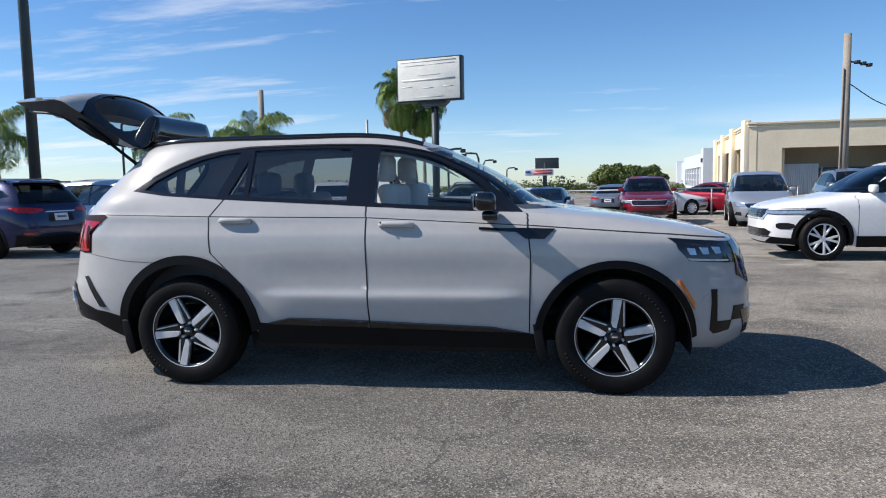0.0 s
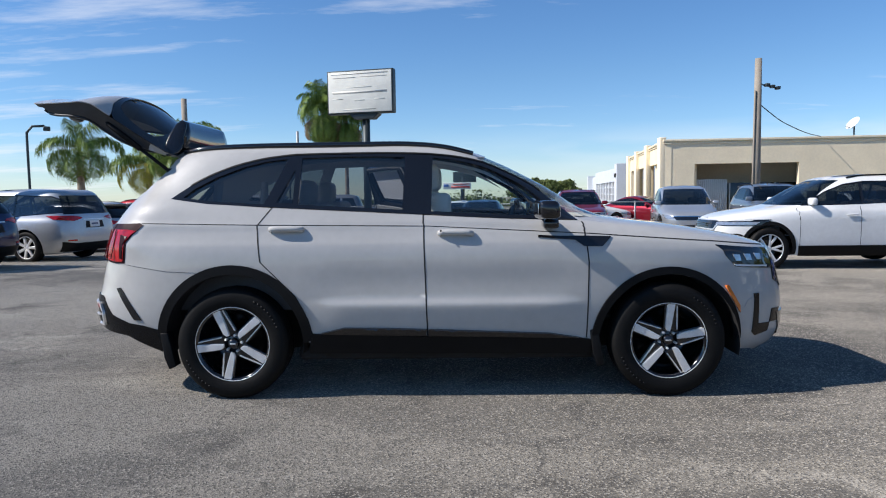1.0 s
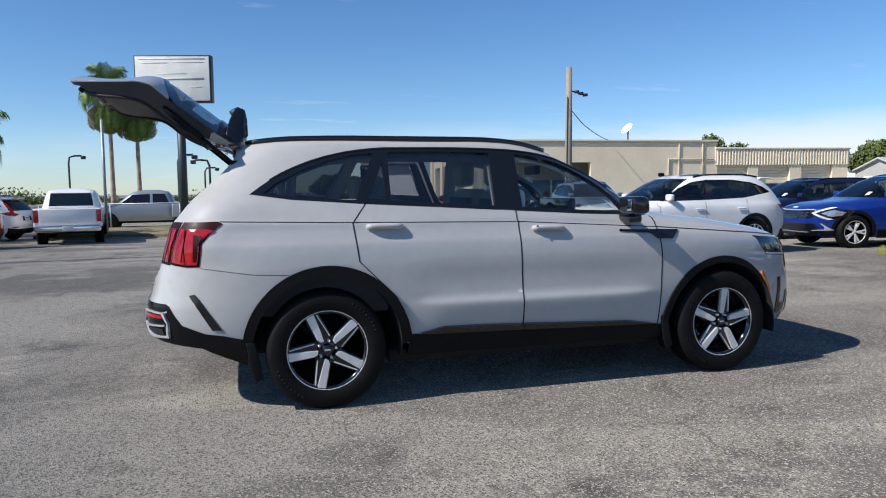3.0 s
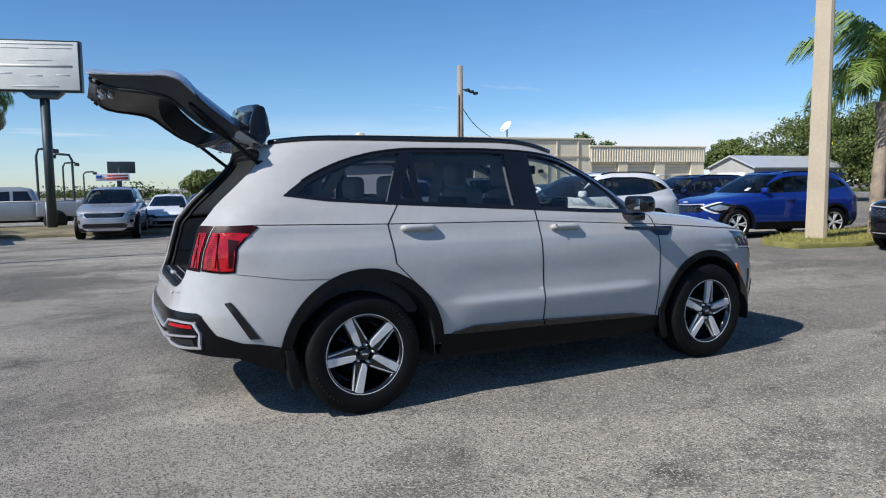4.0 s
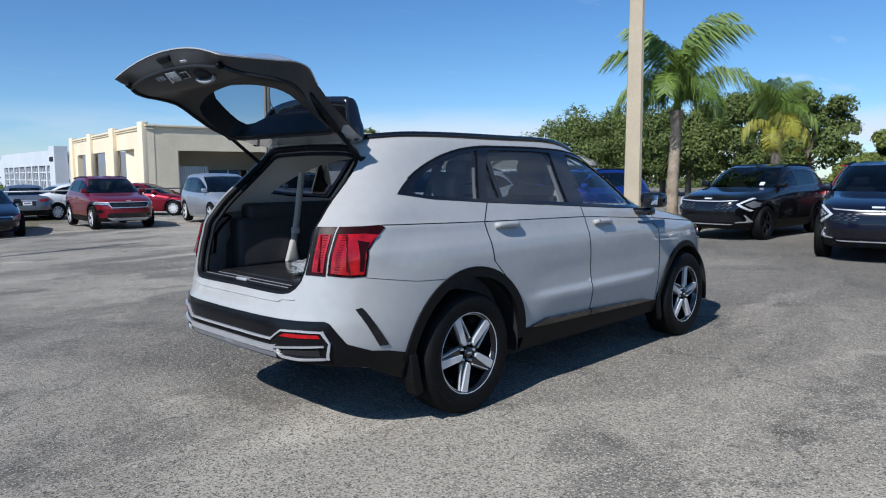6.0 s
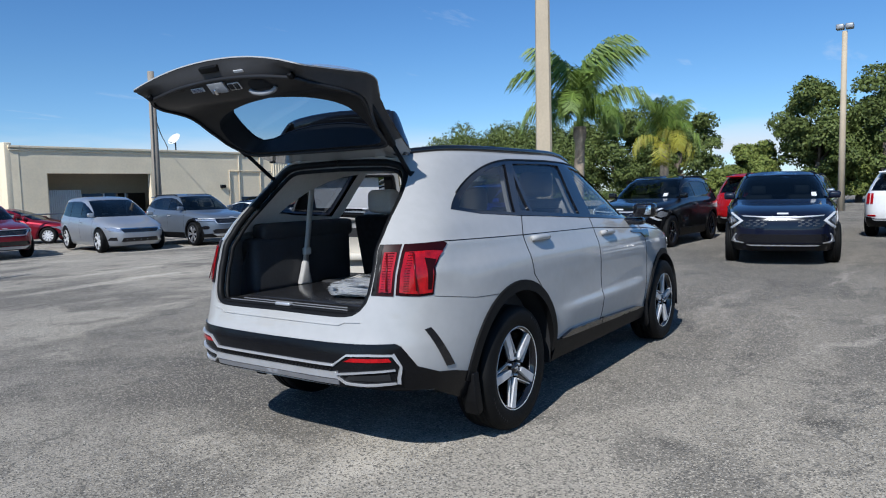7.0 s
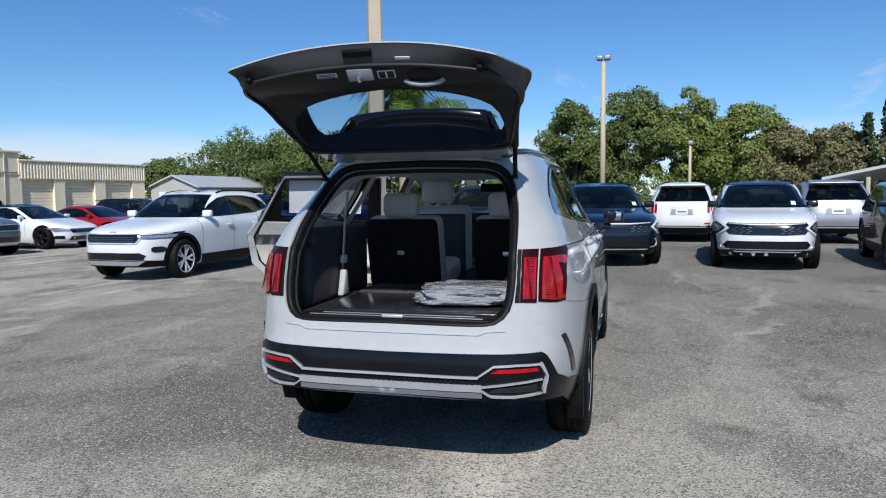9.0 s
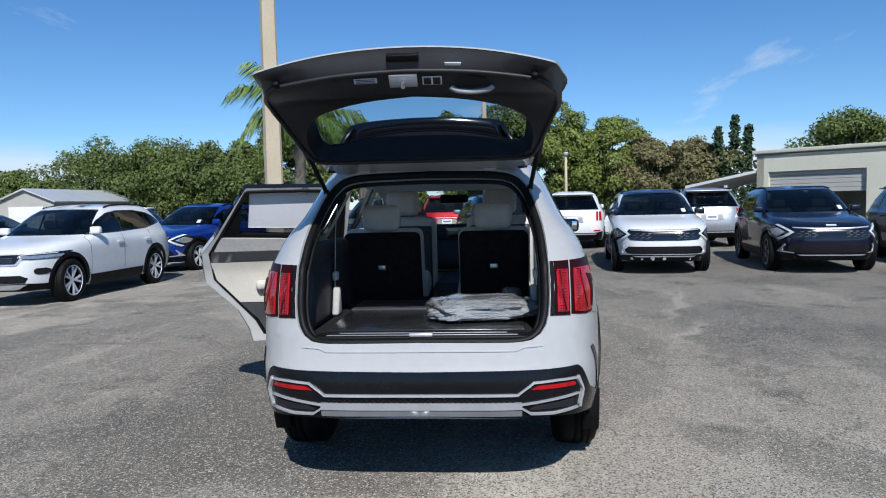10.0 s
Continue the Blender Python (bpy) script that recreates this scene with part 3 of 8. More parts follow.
def wall_run(name, a, b, h, thick, holes, material, parent, label="", z0=-0.5):
    """A wall from a to b with real openings (u0, u1, z0, z1), thickness behind it."""
    d = b - a
    length = d.length
    us = sorted({0.0, length, *(q for o in holes for q in o[:2])})
    holes = [(o[0], o[1], z0 if o[2] == 0 else o[2], o[3]) for o in holes]
    zs = sorted({z0, h, *(q for o in holes for q in o[2:4])})
    bm = bmesh.new()
    grid = {(u, v): bm.verts.new((u, 0, v)) for u in us for v in zs}
    for u0, u1 in zip(us, us[1:]):
        for v0, v1 in zip(zs, zs[1:]):
            if any(o[0] <= (u0 + u1) / 2 <= o[1] and o[2] <= (v0 + v1) / 2 <= o[3] for o in holes):
                continue
            bm.faces.new((grid[u0, v0], grid[u1, v0], grid[u1, v1], grid[u0, v1]))
    bmesh.ops.delete(bm, geom=[v for v in bm.verts if not v.link_faces], context="VERTS")
    ext = bmesh.ops.extrude_face_region(bm, geom=bm.faces[:], use_keep_orig=True)
    bmesh.ops.translate(bm, vec=(0, thick, 0), verts=[g for g in ext["geom"] if isinstance(g, bmesh.types.BMVert)])
    bmesh.ops.recalc_face_normals(bm, faces=bm.faces[:])
    ang = math.atan2(d.y, d.x)
    bm.transform(Matrix.Translation(a) @ Matrix.Rotation(ang, 4, "Z"))
    return part(name, bm, material, parent, label, smooth=False)


wall_run("front_wall", p0, p1, 4.05, 0.35, [(1.6, 7.1, 0.0, 2.75)], STUCCO, main)
wall_run("side_wall", Vector((16.0, 55.0, 0)), p0, 4.05, 0.35, [(1.6, 4.6, 0, 2.9), (7.0, 11.0, 0, 2.9), (13.6, 18.4, 0, 2.9)], STUCCO, main)
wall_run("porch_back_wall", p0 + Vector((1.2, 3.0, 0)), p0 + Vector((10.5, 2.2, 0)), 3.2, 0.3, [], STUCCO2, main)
wall_run("porch_side_wall", p0 + Vector((1.0, 5.5, 0)), p0 + Vector((1.6, 0.36, 0)), 3.2, 0.3, [], STUCCO, main)
wall_run("roller_bay_wall", p1, p2, 3.55, 0.3, [(0.1, 2.2, 0, 2.5), (2.9, 5.1, 0, 2.5), (5.9, 8.1, 0, 2.5)], STUCCO, main)
bm = prism([(13.1, 34.2), (28.4, 32.8), (37.5, 31.6), (37.9, 45.0), (28.0, 46.5), (27.5, 55.2), (16.2, 55.2)], 0.15, "xy", 3.5, 0.0)
part("roof", bm, GREYROOF, main)
for a, b, h in ((p0, p1, 4.06), (Vector((16.0, 55.0, 0)), p0, 4.06)):
    d = b - a
    bm = box(d.length + 0.2, 0.5, 0.12, d.length / 2, 0.15, h, 0.02)
    box(d.length + 0.14, 0.42, 0.06, d.length / 2, 0.15, h - 0.16, 0.01, 1, None, bm)
    bm.transform(Matrix.Translation(a) @ Matrix.Rotation(math.atan2(d.y, d.x), 4, "Z"))
    part("coping", bm, METAL, main, smooth=False)
for k in range(4):
    part("pilaster", box(0.35, 0.6, 4.7, 12.8 + 3.1 * k / 3, 34.3 + 20.4 * k / 3, 1.9, 0.03), STUCCO, main)
ang = math.atan2(p2.y - p1.y, p2.x - p1.x)
bm = bmesh.new()
for k in range(46):
    box(0.10, 0.06, 1.0, 0.1 + k * 0.2, -0.05, 3.05, 0.02, 1, None, bm)
box(9.3, 0.08, 1.02, 4.6, 0.0, 3.05, 0.0, 1, None, bm)
box(9.4, 0.2, 0.1, 4.6, -0.03, 3.6, 0.02, 1, None, bm)
bm.transform(Matrix.Translation(p1) @ Matrix.Rotation(ang, 4, "Z"))
part("ribbed_fascia", bm, METAL, main, "ribbed beige metal fascia", smooth=False)
for u0, u1 in ((0.1, 2.2), (2.9, 5.1), (5.9, 8.1)):
    rw = Matrix.Translation(p1) @ Matrix.Rotation(ang, 4, "Z")
    bm = box(u1 - u0, 0.03, 3.0, (u0 + u1) / 2, 0.26, 1.02)
    bm.transform(rw)
    rd_ = part("roller_door", bm, METAL, main, "closed beige roller door", smooth=False)
    for k in range(-2, 13):
        bm = box(u1 - u0 - 0.01, 0.035, 0.185, (u0 + u1) / 2, 0.222, 0.1 + 0.2 * k, 0.015, 1)
        bm.transform(rw)
        part("slat", bm, METAL, rd_, smooth=False)

# pipes, a wall lamp, a small window, the porch screen and glazing
wx = Matrix.Translation(p0) @ Matrix.Rotation(math.atan2(p1.y - p0.y, p1.x - p0.x), 4, "Z")


def on_wall(name, bm, material, label=""):
    bm.transform(wx)
    return part(name, bm, material, main, label)


on_wall("wall_pipe", tube([(12.2, -0.05, -0.2), (12.2, -0.05, 2.95), (15.3, -0.05, 2.88)], 0.035, 6), STUCCO2, "pale conduit on the wall")
on_wall("wall_pipe", tube([(12.9, -0.05, -0.2), (12.9, -0.05, 3.9)], 0.03, 6), STUCCO2)
on_wall("wall_pipe", tube([(14.5, -0.05, 0.75), (14.5, -0.05, 3.9)], 0.03, 6), STUCCO2)
on_wall("wall_lamp", box(0.34, 0.16, 0.2, 11.7, -0.08, 1.98, 0.03), M["black"], "small dark wall lamp")
on_wall("small_window", box(1.2, 0.05, 0.62, 13.65, -0.02, 1.0, 0.01), M["gloss"], "small dark window")
screen = on_wall("porch_screen", box(1.9, 0.02, 2.0, 2.64, 0.90, 0.9), WHITEWALL, "white corrugated screen in the porch")
for k in range(18):
    bm = box(0.06, 0.05, 2.0, 1.75 + 0.105 * k, 0.86, 0.9, 0.01, 1)
    bm.transform(wx)
    part("slat", bm, WHITEWALL, screen)
for k in range(4):
    on_wall("porch_glazing", box(1.15, 0.05, 2.1, 3.4 + 1.25 * k, 2.0, 0.65, 0.01), M["gloss"])
    on_wall("glazing_post", box(0.07, 0.1, 2.1, 2.78 + 1.25 * k, 1.97, 0.65, 0.01), GREYROOF)

# verge and pipe fence behind the parked rows
vz = ground_z(2.0, 25)
verge = part("verge", prism([(-8.0, 24.2), (3.0, 22.6), (6.0, 22.4), (6.0, 28.0), (3.0, 28.4), (-8.0, 30.5)], 0.16, "xy", vz + 0.02, 0.03), DIRT)
tagged(verge, "dry grass verge behind the parked cars", "verge", kind="structure")
fence = thing("pipe_fence", Matrix(), "low grey pipe fence along the verge", "fence")
fl = [Vector((qx, qy, ground_z(qx, qy))) for qx, qy in ((-9.0, 29.3), (2.8, 27.4), (12.6, 25.6))]
for a, b in zip(fl, fl[1:]):
    cnt = int((b - a).length / 2.9)
    for k in range(cnt + (b is fl[-1])):
        q = a.lerp(b, k / cnt)
        part("post", tube([q, q + Vector((0, 0, 1.21))], 0.035, 8), GREYSTEEL, fence)
    for hz in (1.2,):
        part("rail", tube([a + Vector((0, 0, hz)), b + Vector((0, 0, hz))], 0.034, 6), GREYSTEEL, fence)

# shed with a low gable
shed = thing("storage_shed", pose(38.0, 29.5, 0, 0, 0, -2), "grey metal storage shed with a pale low-pitched roof", "shed")
bm = prism([(-1.9, -0.5), (1.9, -0.5), (1.9, 2.1), (0, 2.85), (-1.9, 2.1)], 9.0, "yz", 4.5)
part("shed_wall", bm, SIDING, shed, smooth=False)
for sgn in (-1, 1):
    part("roof_sheet", prism([(0, 2.86), (sgn * 2.15, 2.02), (sgn * 2.15, 2.10), (0, 2.95)], 9.5, "yz", 4.5), GREYROOF, shed, smooth=False)
part("shed_door", box(0.05, 2.4, 1.75, -0.03, 0, 0.9, 0.01), WHITEWALL, shed)

# low building with garage bays on the far side
garage = thing("garage_building", pose(27.6, -11.7, 0, 0, 0, 227), "low cream building with dark garage bays and a canopy", "building")
wall_run("front_wall", Vector((0, 0, 0)), Vector((17, 0, 0)), 3.3, 0.3, [(0.5, 4.3, 0, 2.45), (5.4, 9.2, 0, 2.45), (10.4, 14.2, 0, 2.45)], STUCCO3, garage)
part("roof_edge", box(17.3, 0.5, 0.16, 8.5, 0.1, 3.32, 0.03), STUCCO3, garage)
wall_run("back_wall", Vector((0, 7, 0)), Vector((17, 7, 0)), 3.3, 0.3, [], STUCCO3, garage)
wall_run("end_wall", Vector((0.0, 7, 0)), Vector((0.0, 0, 0)), 3.3, 0.3, [], STUCCO3, garage)
part("roof", box(17.2, 7.2, 0.12, 8.5, 3.6, 3.2), GREYROOF, garage)
for u0 in (0.5, 5.4, 10.4):
    bm = bmesh.new()
    for k in range(5):
        box(3.8, 0.04, 0.17, u0 + 1.9, 0.2, 2.35 - 0.18 * k, 0.01, 1, None, bm)
    part("half_open_door", bm, SIDING, garage, "half-open sectional door", smooth=False)
part("canopy", prism([(-3.4, 1.85), (0, 2.45), (0, 2.57), (-3.4, 1.98)], 4.5, "xz", 2.3), WHITEWALL, garage, "thin pale lean-to roof", smooth=False)
for x in (-3.0, -1.5):
    part("post", box(0.12, 0.12, 1.95, x, 0.2, 0.97, 0.01), STUCCO2, garage)

# concrete pole on its grass island
isl = part("grass_island", prism([(10.9, 4.3), (12.4, 3.9), (16.5, 4.2), (21.5, 3.4), (22.0, 5.6), (17.0, 6.6), (12.6, 6.0), (11.2, 5.4)], 0.16, "xy", 0.02, 0.03), GRASS)
tagged(isl, "dry grass island with a low edge", "verge", kind="structure")
bm = bmesh.new()
rings = [[bm.verts.new((sx * w, sy * w, z)) for sx, sy in ((-1, -0.7), (-0.7, -1), (0.7, -1), (1, -0.7), (1, 0.7), (0.7, 1), (-0.7, 1), (-1, 0.7))] for z, w in ((0, 0.205), (4, 0.178), (11, 0.13))]
for a, b in zip(rings, rings[1:]):
    for k in range(8):
        bm.faces.new((a[k], a[(k + 1) % 8], b[(k + 1) % 8], b[k]))
bm.faces.new(rings[-1])
pole = thing("concrete_pole", pose(12.49, 5.05, 0.05, 0, 0, 32), "square tapered concrete light pole on a grass island", "pole")
part("shaft", bm, CONCRETE, pole, smooth=False)
part("tag", box(0.11, 0.01, 0.07, 0, -0.24, 2.05, 0.003), mat("yellow_tag", (0.7, 0.6, 0.05), 0.5, vary=0.1), pole, "small yellow tag")
part("hand_hole_cover", box(0.07, 0.02, 0.10, -0.05, -0.235, 0.32, 0.004), M["dark"], pole)

# wooden utility pole with a floodlight, cable and pipe
up = thing("utility_pole", pose(13.04, 22.3, 0), "weathered wooden utility pole with a conduit and floodlights", "pole")
part("shaft", tube([(0, 0, -0.4), (0, 0, 3), (0, 0, 6.33)], [0.17, 0.15, 0.125], 12), WOOD, up)
part("conduit", tube([(-0.17, -0.1, -0.3), (-0.15, -0.1, 5.1)], 0.035, 8), WOOD, up)
bm = tube([(0.1, 0, 5.35), (0.75, -0.1, 5.15)], 0.03, 6)
for k in range(3):
    box(0.16, 0.2, 0.12, 0.3 + 0.2 * k, -0.12, 5.3 - 0.06 * k, 0.03, 2, None, bm)
part("floodlight_bracket", bm, STEEL, up)
cable = tube(smooth_curve([(13.1, 22.3, 4.6), (15.6, 25.6, 4.15), (18.5, 29.5, 4.0), (21.0, 33.2, 4.1)], 5), 0.02, 5)
tagged(part("overhead_cable", cable, M["black"]), "thin black cable from the pole to the roof", "cable")

# lamp post with twin heads
lp = thing("lot_lamp_post", pose(33.8, 0.3, 0), "tall pale lamp post with a twin head", "lamp post")
part("post", tube([(0, 0, 0), (0, 0, 8.2)], [0.16, 0.11], 10), CONCRETE, lp)
for y in (-0.19, 0.19):
    part("lamp_head", box(0.42, 0.34, 0.24, 0, y, 8.40, 0.06), GREYSTEEL, lp)

lq = thing("lot_lamp_post", pose(35.75, -4.2, 0), "slim pale lamp post in front of the trees", "lamp post")
part("post", tube([(0, 0, 0), (0, 0, 3.95)], [0.09, 0.07], 10), CONCRETE, lq)
part("lamp_head", box(0.28, 0.28, 0.24, 0, 0, 4.02, 0.06), GREYSTEEL, lq)

# big sign
sign = thing("pole_sign", pose(-3.1, 27.75, 0, 0, 0, -13.5), "white billboard with a dark frame on a steel column", "sign")
part("column", tube([(0.15, 0.25, -0.4), (0.15, 0.25, 5.1)], 0.18, 12), STEEL, sign)
part("frame", prism([(-1.64, 5.10), (1.64, 5.10), (1.64, 7.12), (-1.64, 7.12)], 0.4, "xz", 0.1, 0.03), STEEL, sign)
part("face", box(3.14, 0.05, 1.88, 0, -0.12, 6.11, 0.01), mat("sign_face", (0.80, 0.79, 0.71), 0.5, vary=0.08, scale=1.5), sign)
part("bracket", prism([(-0.6, 5.10), (0.9, 5.10), (0.6, 4.85), (-0.3, 4.85)], 0.5, "xz", 0.2, 0.02), STEEL, sign)
SIGNINK = mat("faded_sign_ink", (0.62, 0.61, 0.56), 0.6, vary=0.15, scale=3)
for x, z, w, h in ((0.0, 6.95, 2.8, 0.035), (-0.75, 6.78, 1.1, 0.02), (0.7, 6.8, 1.3, 0.02), (0.0, 6.32, 1.2, 0.02), (0.0, 6.1, 2.7, 0.09), (-1.1, 5.8, 0.5, 0.03), (0, 5.72, 0.5, 0.03), (1.0, 5.75, 0.5, 0.03), (0, 5.3, 1.6, 0.03)):
    part("print_bar", box(w, 0.01, h, x, -0.15, z), SIGNINK, sign)


# ---- parked cars ----
def tyre_mesh(r, w, rim):
    h = w / 2
    pr = [(rim - 0.012, -h * 0.80), (rim + 0.006, -h * 0.93), (rim + (r - rim) * 0.35, -h), (rim + (r - rim) * 0.7, -h * 0.985), (r - 0.022, -h * 0.93), (r - 0.006, -h * 0.80), (r, -h * 0.62)]
    for k in (-0.42, -0.1, 0.22):
        pr += [(r + 0.001, h * (k - 0.16)), (r - 0.008, h * (k - 0.14)), (r - 0.008, h * (k - 0.10)), (r + 0.001, h * (k - 0.08))]
    pr += [(r, h * 0.62), (r - 0.006, h * 0.80), (r - 0.03, h * 0.95), (rim + (r - rim) * 0.4, h), (rim - 0.012, h * 0.80)]
    return lathe(pr, 48)


def rim_meshes(rim, w, spokes, split):
    """A dished wheel: the dark barrel and hub, and the bright spokes, as two bmeshes; outside is -y."""
    h = w / 2
    dark = lathe([(rim - 0.004, -h * 0.86), (rim - 0.014, -h * 0.84), (rim - 0.022, -h * 0.5), (rim - 0.03, h * 0.5), (0.07, h * 0.42), (0.0, h * 0.42)], 48)
    lathe([(0.0, -h * 0.50), (0.06, -h * 0.50), (0.075, -h * 0.42), (0.075, h * 0.3)], 20, dark)
    bright = lathe([(rim + 0.004, -h * 0.90), (rim - 0.006, -h * 0.93), (rim - 0.012, -h * 0.86), (rim - 0.008, -h * 0.80)], 48)
    for k in range(spokes):
        for d in ((-split, split) if split else (0,)):
            a = 2 * math.pi * k / spokes
            wd0, wd1 = (0.026, 0.034) if not split else (0.018, 0.020)
            poly = []
            for rad, off in ((0.05, -wd0), (rim - 0.006, d * rim - wd1), (rim - 0.006, d * rim + wd1), (0.05, wd0)):
                poly.append((math.cos(a) * rad - math.sin(a) * off, math.sin(a) * rad + math.cos(a) * off))
            prism(poly, 0.03, "xz", -h * 0.66, 0.006, bright)
    lathe([(0.0, -h * 0.72), (0.045, -h * 0.72), (0.052, -h * 0.6)], 20, bright)
    return dark, bright


WHEELS = {}


def wheel_set(style):
    if style not in WHEELS:
        r, w, rim, n, split = {"a": (0.36, 0.235, 0.245, 5, 0.16), "b": (0.345, 0.225, 0.235, 5, 0.0), "c": (0.37, 0.245, 0.26, 7, 0.0), "d": (0.33, 0.21, 0.215, 10, 0.0), "e": (0.36, 0.235, 0.245, 5, 0.16), "f": (0.37, 0.245, 0.255, 6, 0.13), "g": (0.36, 0.235, 0.25, 5, 0.22)}[style]
        out = [r]
        dark, bright = rim_meshes(rim, w, n, split)
        for nm, bm, ma in (("tyre", tyre_mesh(r, w, rim), M["tyre"]), ("rim", dark, M["gloss"]), ("spokes", bright, M["gloss"] if style == "e" else M["skid"] if style == "f" else M["alloy"])):
            me = bpy.data.meshes.new(nm)
            bm.to_mesh(me)
            bm.free()
            me.shade_smooth()
            me.materials.append(ma)
            out.append(me)
        WHEELS[style] = out
    return WHEELS[style]


def add_wheel(parent, style, x, y):
    r, ty, ri, sp = wheel_set(style)
    side = pose(x, y, r, 0, 0, 0 if y < 0 else 180)
    w = share("wheel", ty, side, parent)
    w.name = "tyre"
    for nm, me in (("rim", ri), ("spokes", sp)):
        share(nm, me, Matrix(), w)


def clip_x(poly, a, b):
    def half(p, k, keep):
        out = []
        for (x0, z0), (x1, z1) in zip(p, p[1:] + p[:1]):
            i0, i1 = keep(x0), keep(x1)
            if i0:
                out.append((x0, z0))
            if i0 != i1:
                t = (k - x0) / (x1 - x0)
                out.append((k, z0 + (z1 - z0) * t))
        return out
    return half(half(poly, a, lambda x: x >= a), b, lambda x: x <= b)


def shrink(poly, d):
    xs, zs = [p[0] for p in poly], [p[1] for p in poly]
    cx, cz = (min(xs) + max(xs)) / 2, (min(zs) + max(zs)) / 2
    kx, kz = 1 - 2 * d / (max(xs) - min(xs)), 1 - 2 * d / (max(zs) - min(zs))
    return [(cx + (x - cx) * kx, cz + (z - cz) * kz) for x, z in poly]


SUV = [(0.20, -0.74, 3.50, 0.84), (0.30, -0.88, 3.62, 0.885), (0.42, -0.955, 3.665, 0.91), (0.60, -0.985, 3.675, 0.925), (0.76, -0.97, 3.655, 0.93), (0.86, -0.95, 3.60, 0.93),
       (0.93, -0.935, 3.44, 0.925), (0.99, -0.92, 3.16, 0.915), (1.04, -0.90, 2.80, 0.895), (1.075, -0.88, 2.50, 0.875), (1.12, -0.86, 2.38, 0.86), (1.20, -0.80, 2.26, 0.832),
       (1.30, -0.71, 2.08, 0.79), (1.42, -0.58, 1.86, 0.735), (1.52, -0.44, 1.62, 0.675), (1.57, -0.33, 1.46, 0.62), (1.60, -0.18, 1.30, 0.54), (1.622, 0.1, 1.1, 0.36), (1.63, 0.6, 0.8, 0.05)]
VAN = [(0.17, -0.86, 3.75, 0.86), (0.28, -1.0, 3.86, 0.92), (0.42, -1.09, 3.92, 0.95), (0.60, -1.11, 3.93, 0.98), (0.74, -1.10, 3.90, 0.985), (0.82, -1.09, 3.80, 0.98),
       (0.90, -1.08, 3.58, 0.97), (0.97, -1.07, 3.30, 0.955), (1.03, -1.06, 3.05, 0.93), (1.07, -1.05, 2.92, 0.915), (1.15, -1.02, 2.74, 0.895), (1.28, -0.96, 2.46, 0.86),
       (1.42, -0.88, 2.14, 0.82), (1.55, -0.79, 1.80, 0.77), (1.64, -0.70, 1.52, 0.71), (1.69, -0.58, 1.3, 0.62), (1.715, -0.3, 1.1, 0.46), (1.727, 0.3, 0.9, 0.1)]
SEDAN = [(0.16, -0.78, 3.48, 0.80), (0.26, -0.96, 3.62, 0.86), (0.38, -1.05, 3.69, 0.895), (0.52, -1.075, 3.71, 0.91), (0.62, -1.075, 3.70, 0.915), (0.70, -1.06, 3.64, 0.915),
         (0.76, -1.05, 3.50, 0.91), (0.82, -1.04, 3.25, 0.905), (0.88, -1.02, 2.95, 0.895), (0.93, -0.98, 2.66, 0.875), (0.975, -0.85, 2.45, 0.85), (1.02, -0.62, 2.30, 0.815),
         (1.08, -0.42, 2.14, 0.775), (1.18, -0.16, 1.88, 0.715), (1.28, 0.10, 1.60, 0.65), (1.36, 0.36, 1.32, 0.58), (1.40, 0.55, 1.15, 0.50), (1.425, 0.72, 1.0, 0.34), (1.432, 0.82, 0.90, 0.05)]
TYPES = {
    "suv": dict(rows=SUV, xc=0.7, wb=2.755, half=0.80, hood=0.86, belt=1.075, glass_top=1.53, ws=(1.10, 0.80, 0.60), rg=(1.10, 1.49, 0.73, 0.57), zb=0.24,
                dlo=[(-0.48, 1.25), (-0.30, 1.36), (-0.02, 1.45), (0.45, 1.505), (1.05, 1.505), (1.40, 1.46), (1.72, 1.34), (2.17, 1.09), (1.25, 1.105), (0.25, 1.14)],
                cuts=(-0.5, 0.12, 1.12, 2.3), seams=(0.18, 1.17, 2.22), rail=True, clad=True),
    "van": dict(rows=VAN, xc=0.7, wb=3.0, half=0.85, hood=0.80, belt=1.06, glass_top=1.60, ws=(1.09, 0.82, 0.66), rg=(1.13, 1.56, 0.74, 0.62), zb=0.2,
                dlo=[(-0.88, 1.16), (-0.78, 1.46), (-0.55, 1.55), (0.4, 1.585), (1.1, 1.58), (1.45, 1.52), (1.9, 1.36), (2.55, 1.07), (1.6, 1.05), (0.3, 1.08)],
                cuts=(-0.9, 0.35, 1.38, 2.6), seams=(0.42, 1.42, 2.5), rail=False, clad=False),
    "sedan": dict(rows=SEDAN, xc=0.85, wb=2.8, half=0.80, hood=0.70, belt=0.93, glass_top=1.33, ws=(0.96, 0.74, 0.55), rg=(1.03, 1.31, 0.62, 0.50), zb=0.19,
                  dlo=[(-0.22, 1.06), (-0.02, 1.16), (0.25, 1.25), (0.6, 1.315), (1.0, 1.325), (1.3, 1.27), (1.7, 1.12), (2.1, 0.955), (1.2, 0.965), (0.3, 0.99)],
                  cuts=(-0.25, 0.1, 1.02, 2.2), seams=(0.15, 1.07, 2.1), rail=False, clad=False),
}


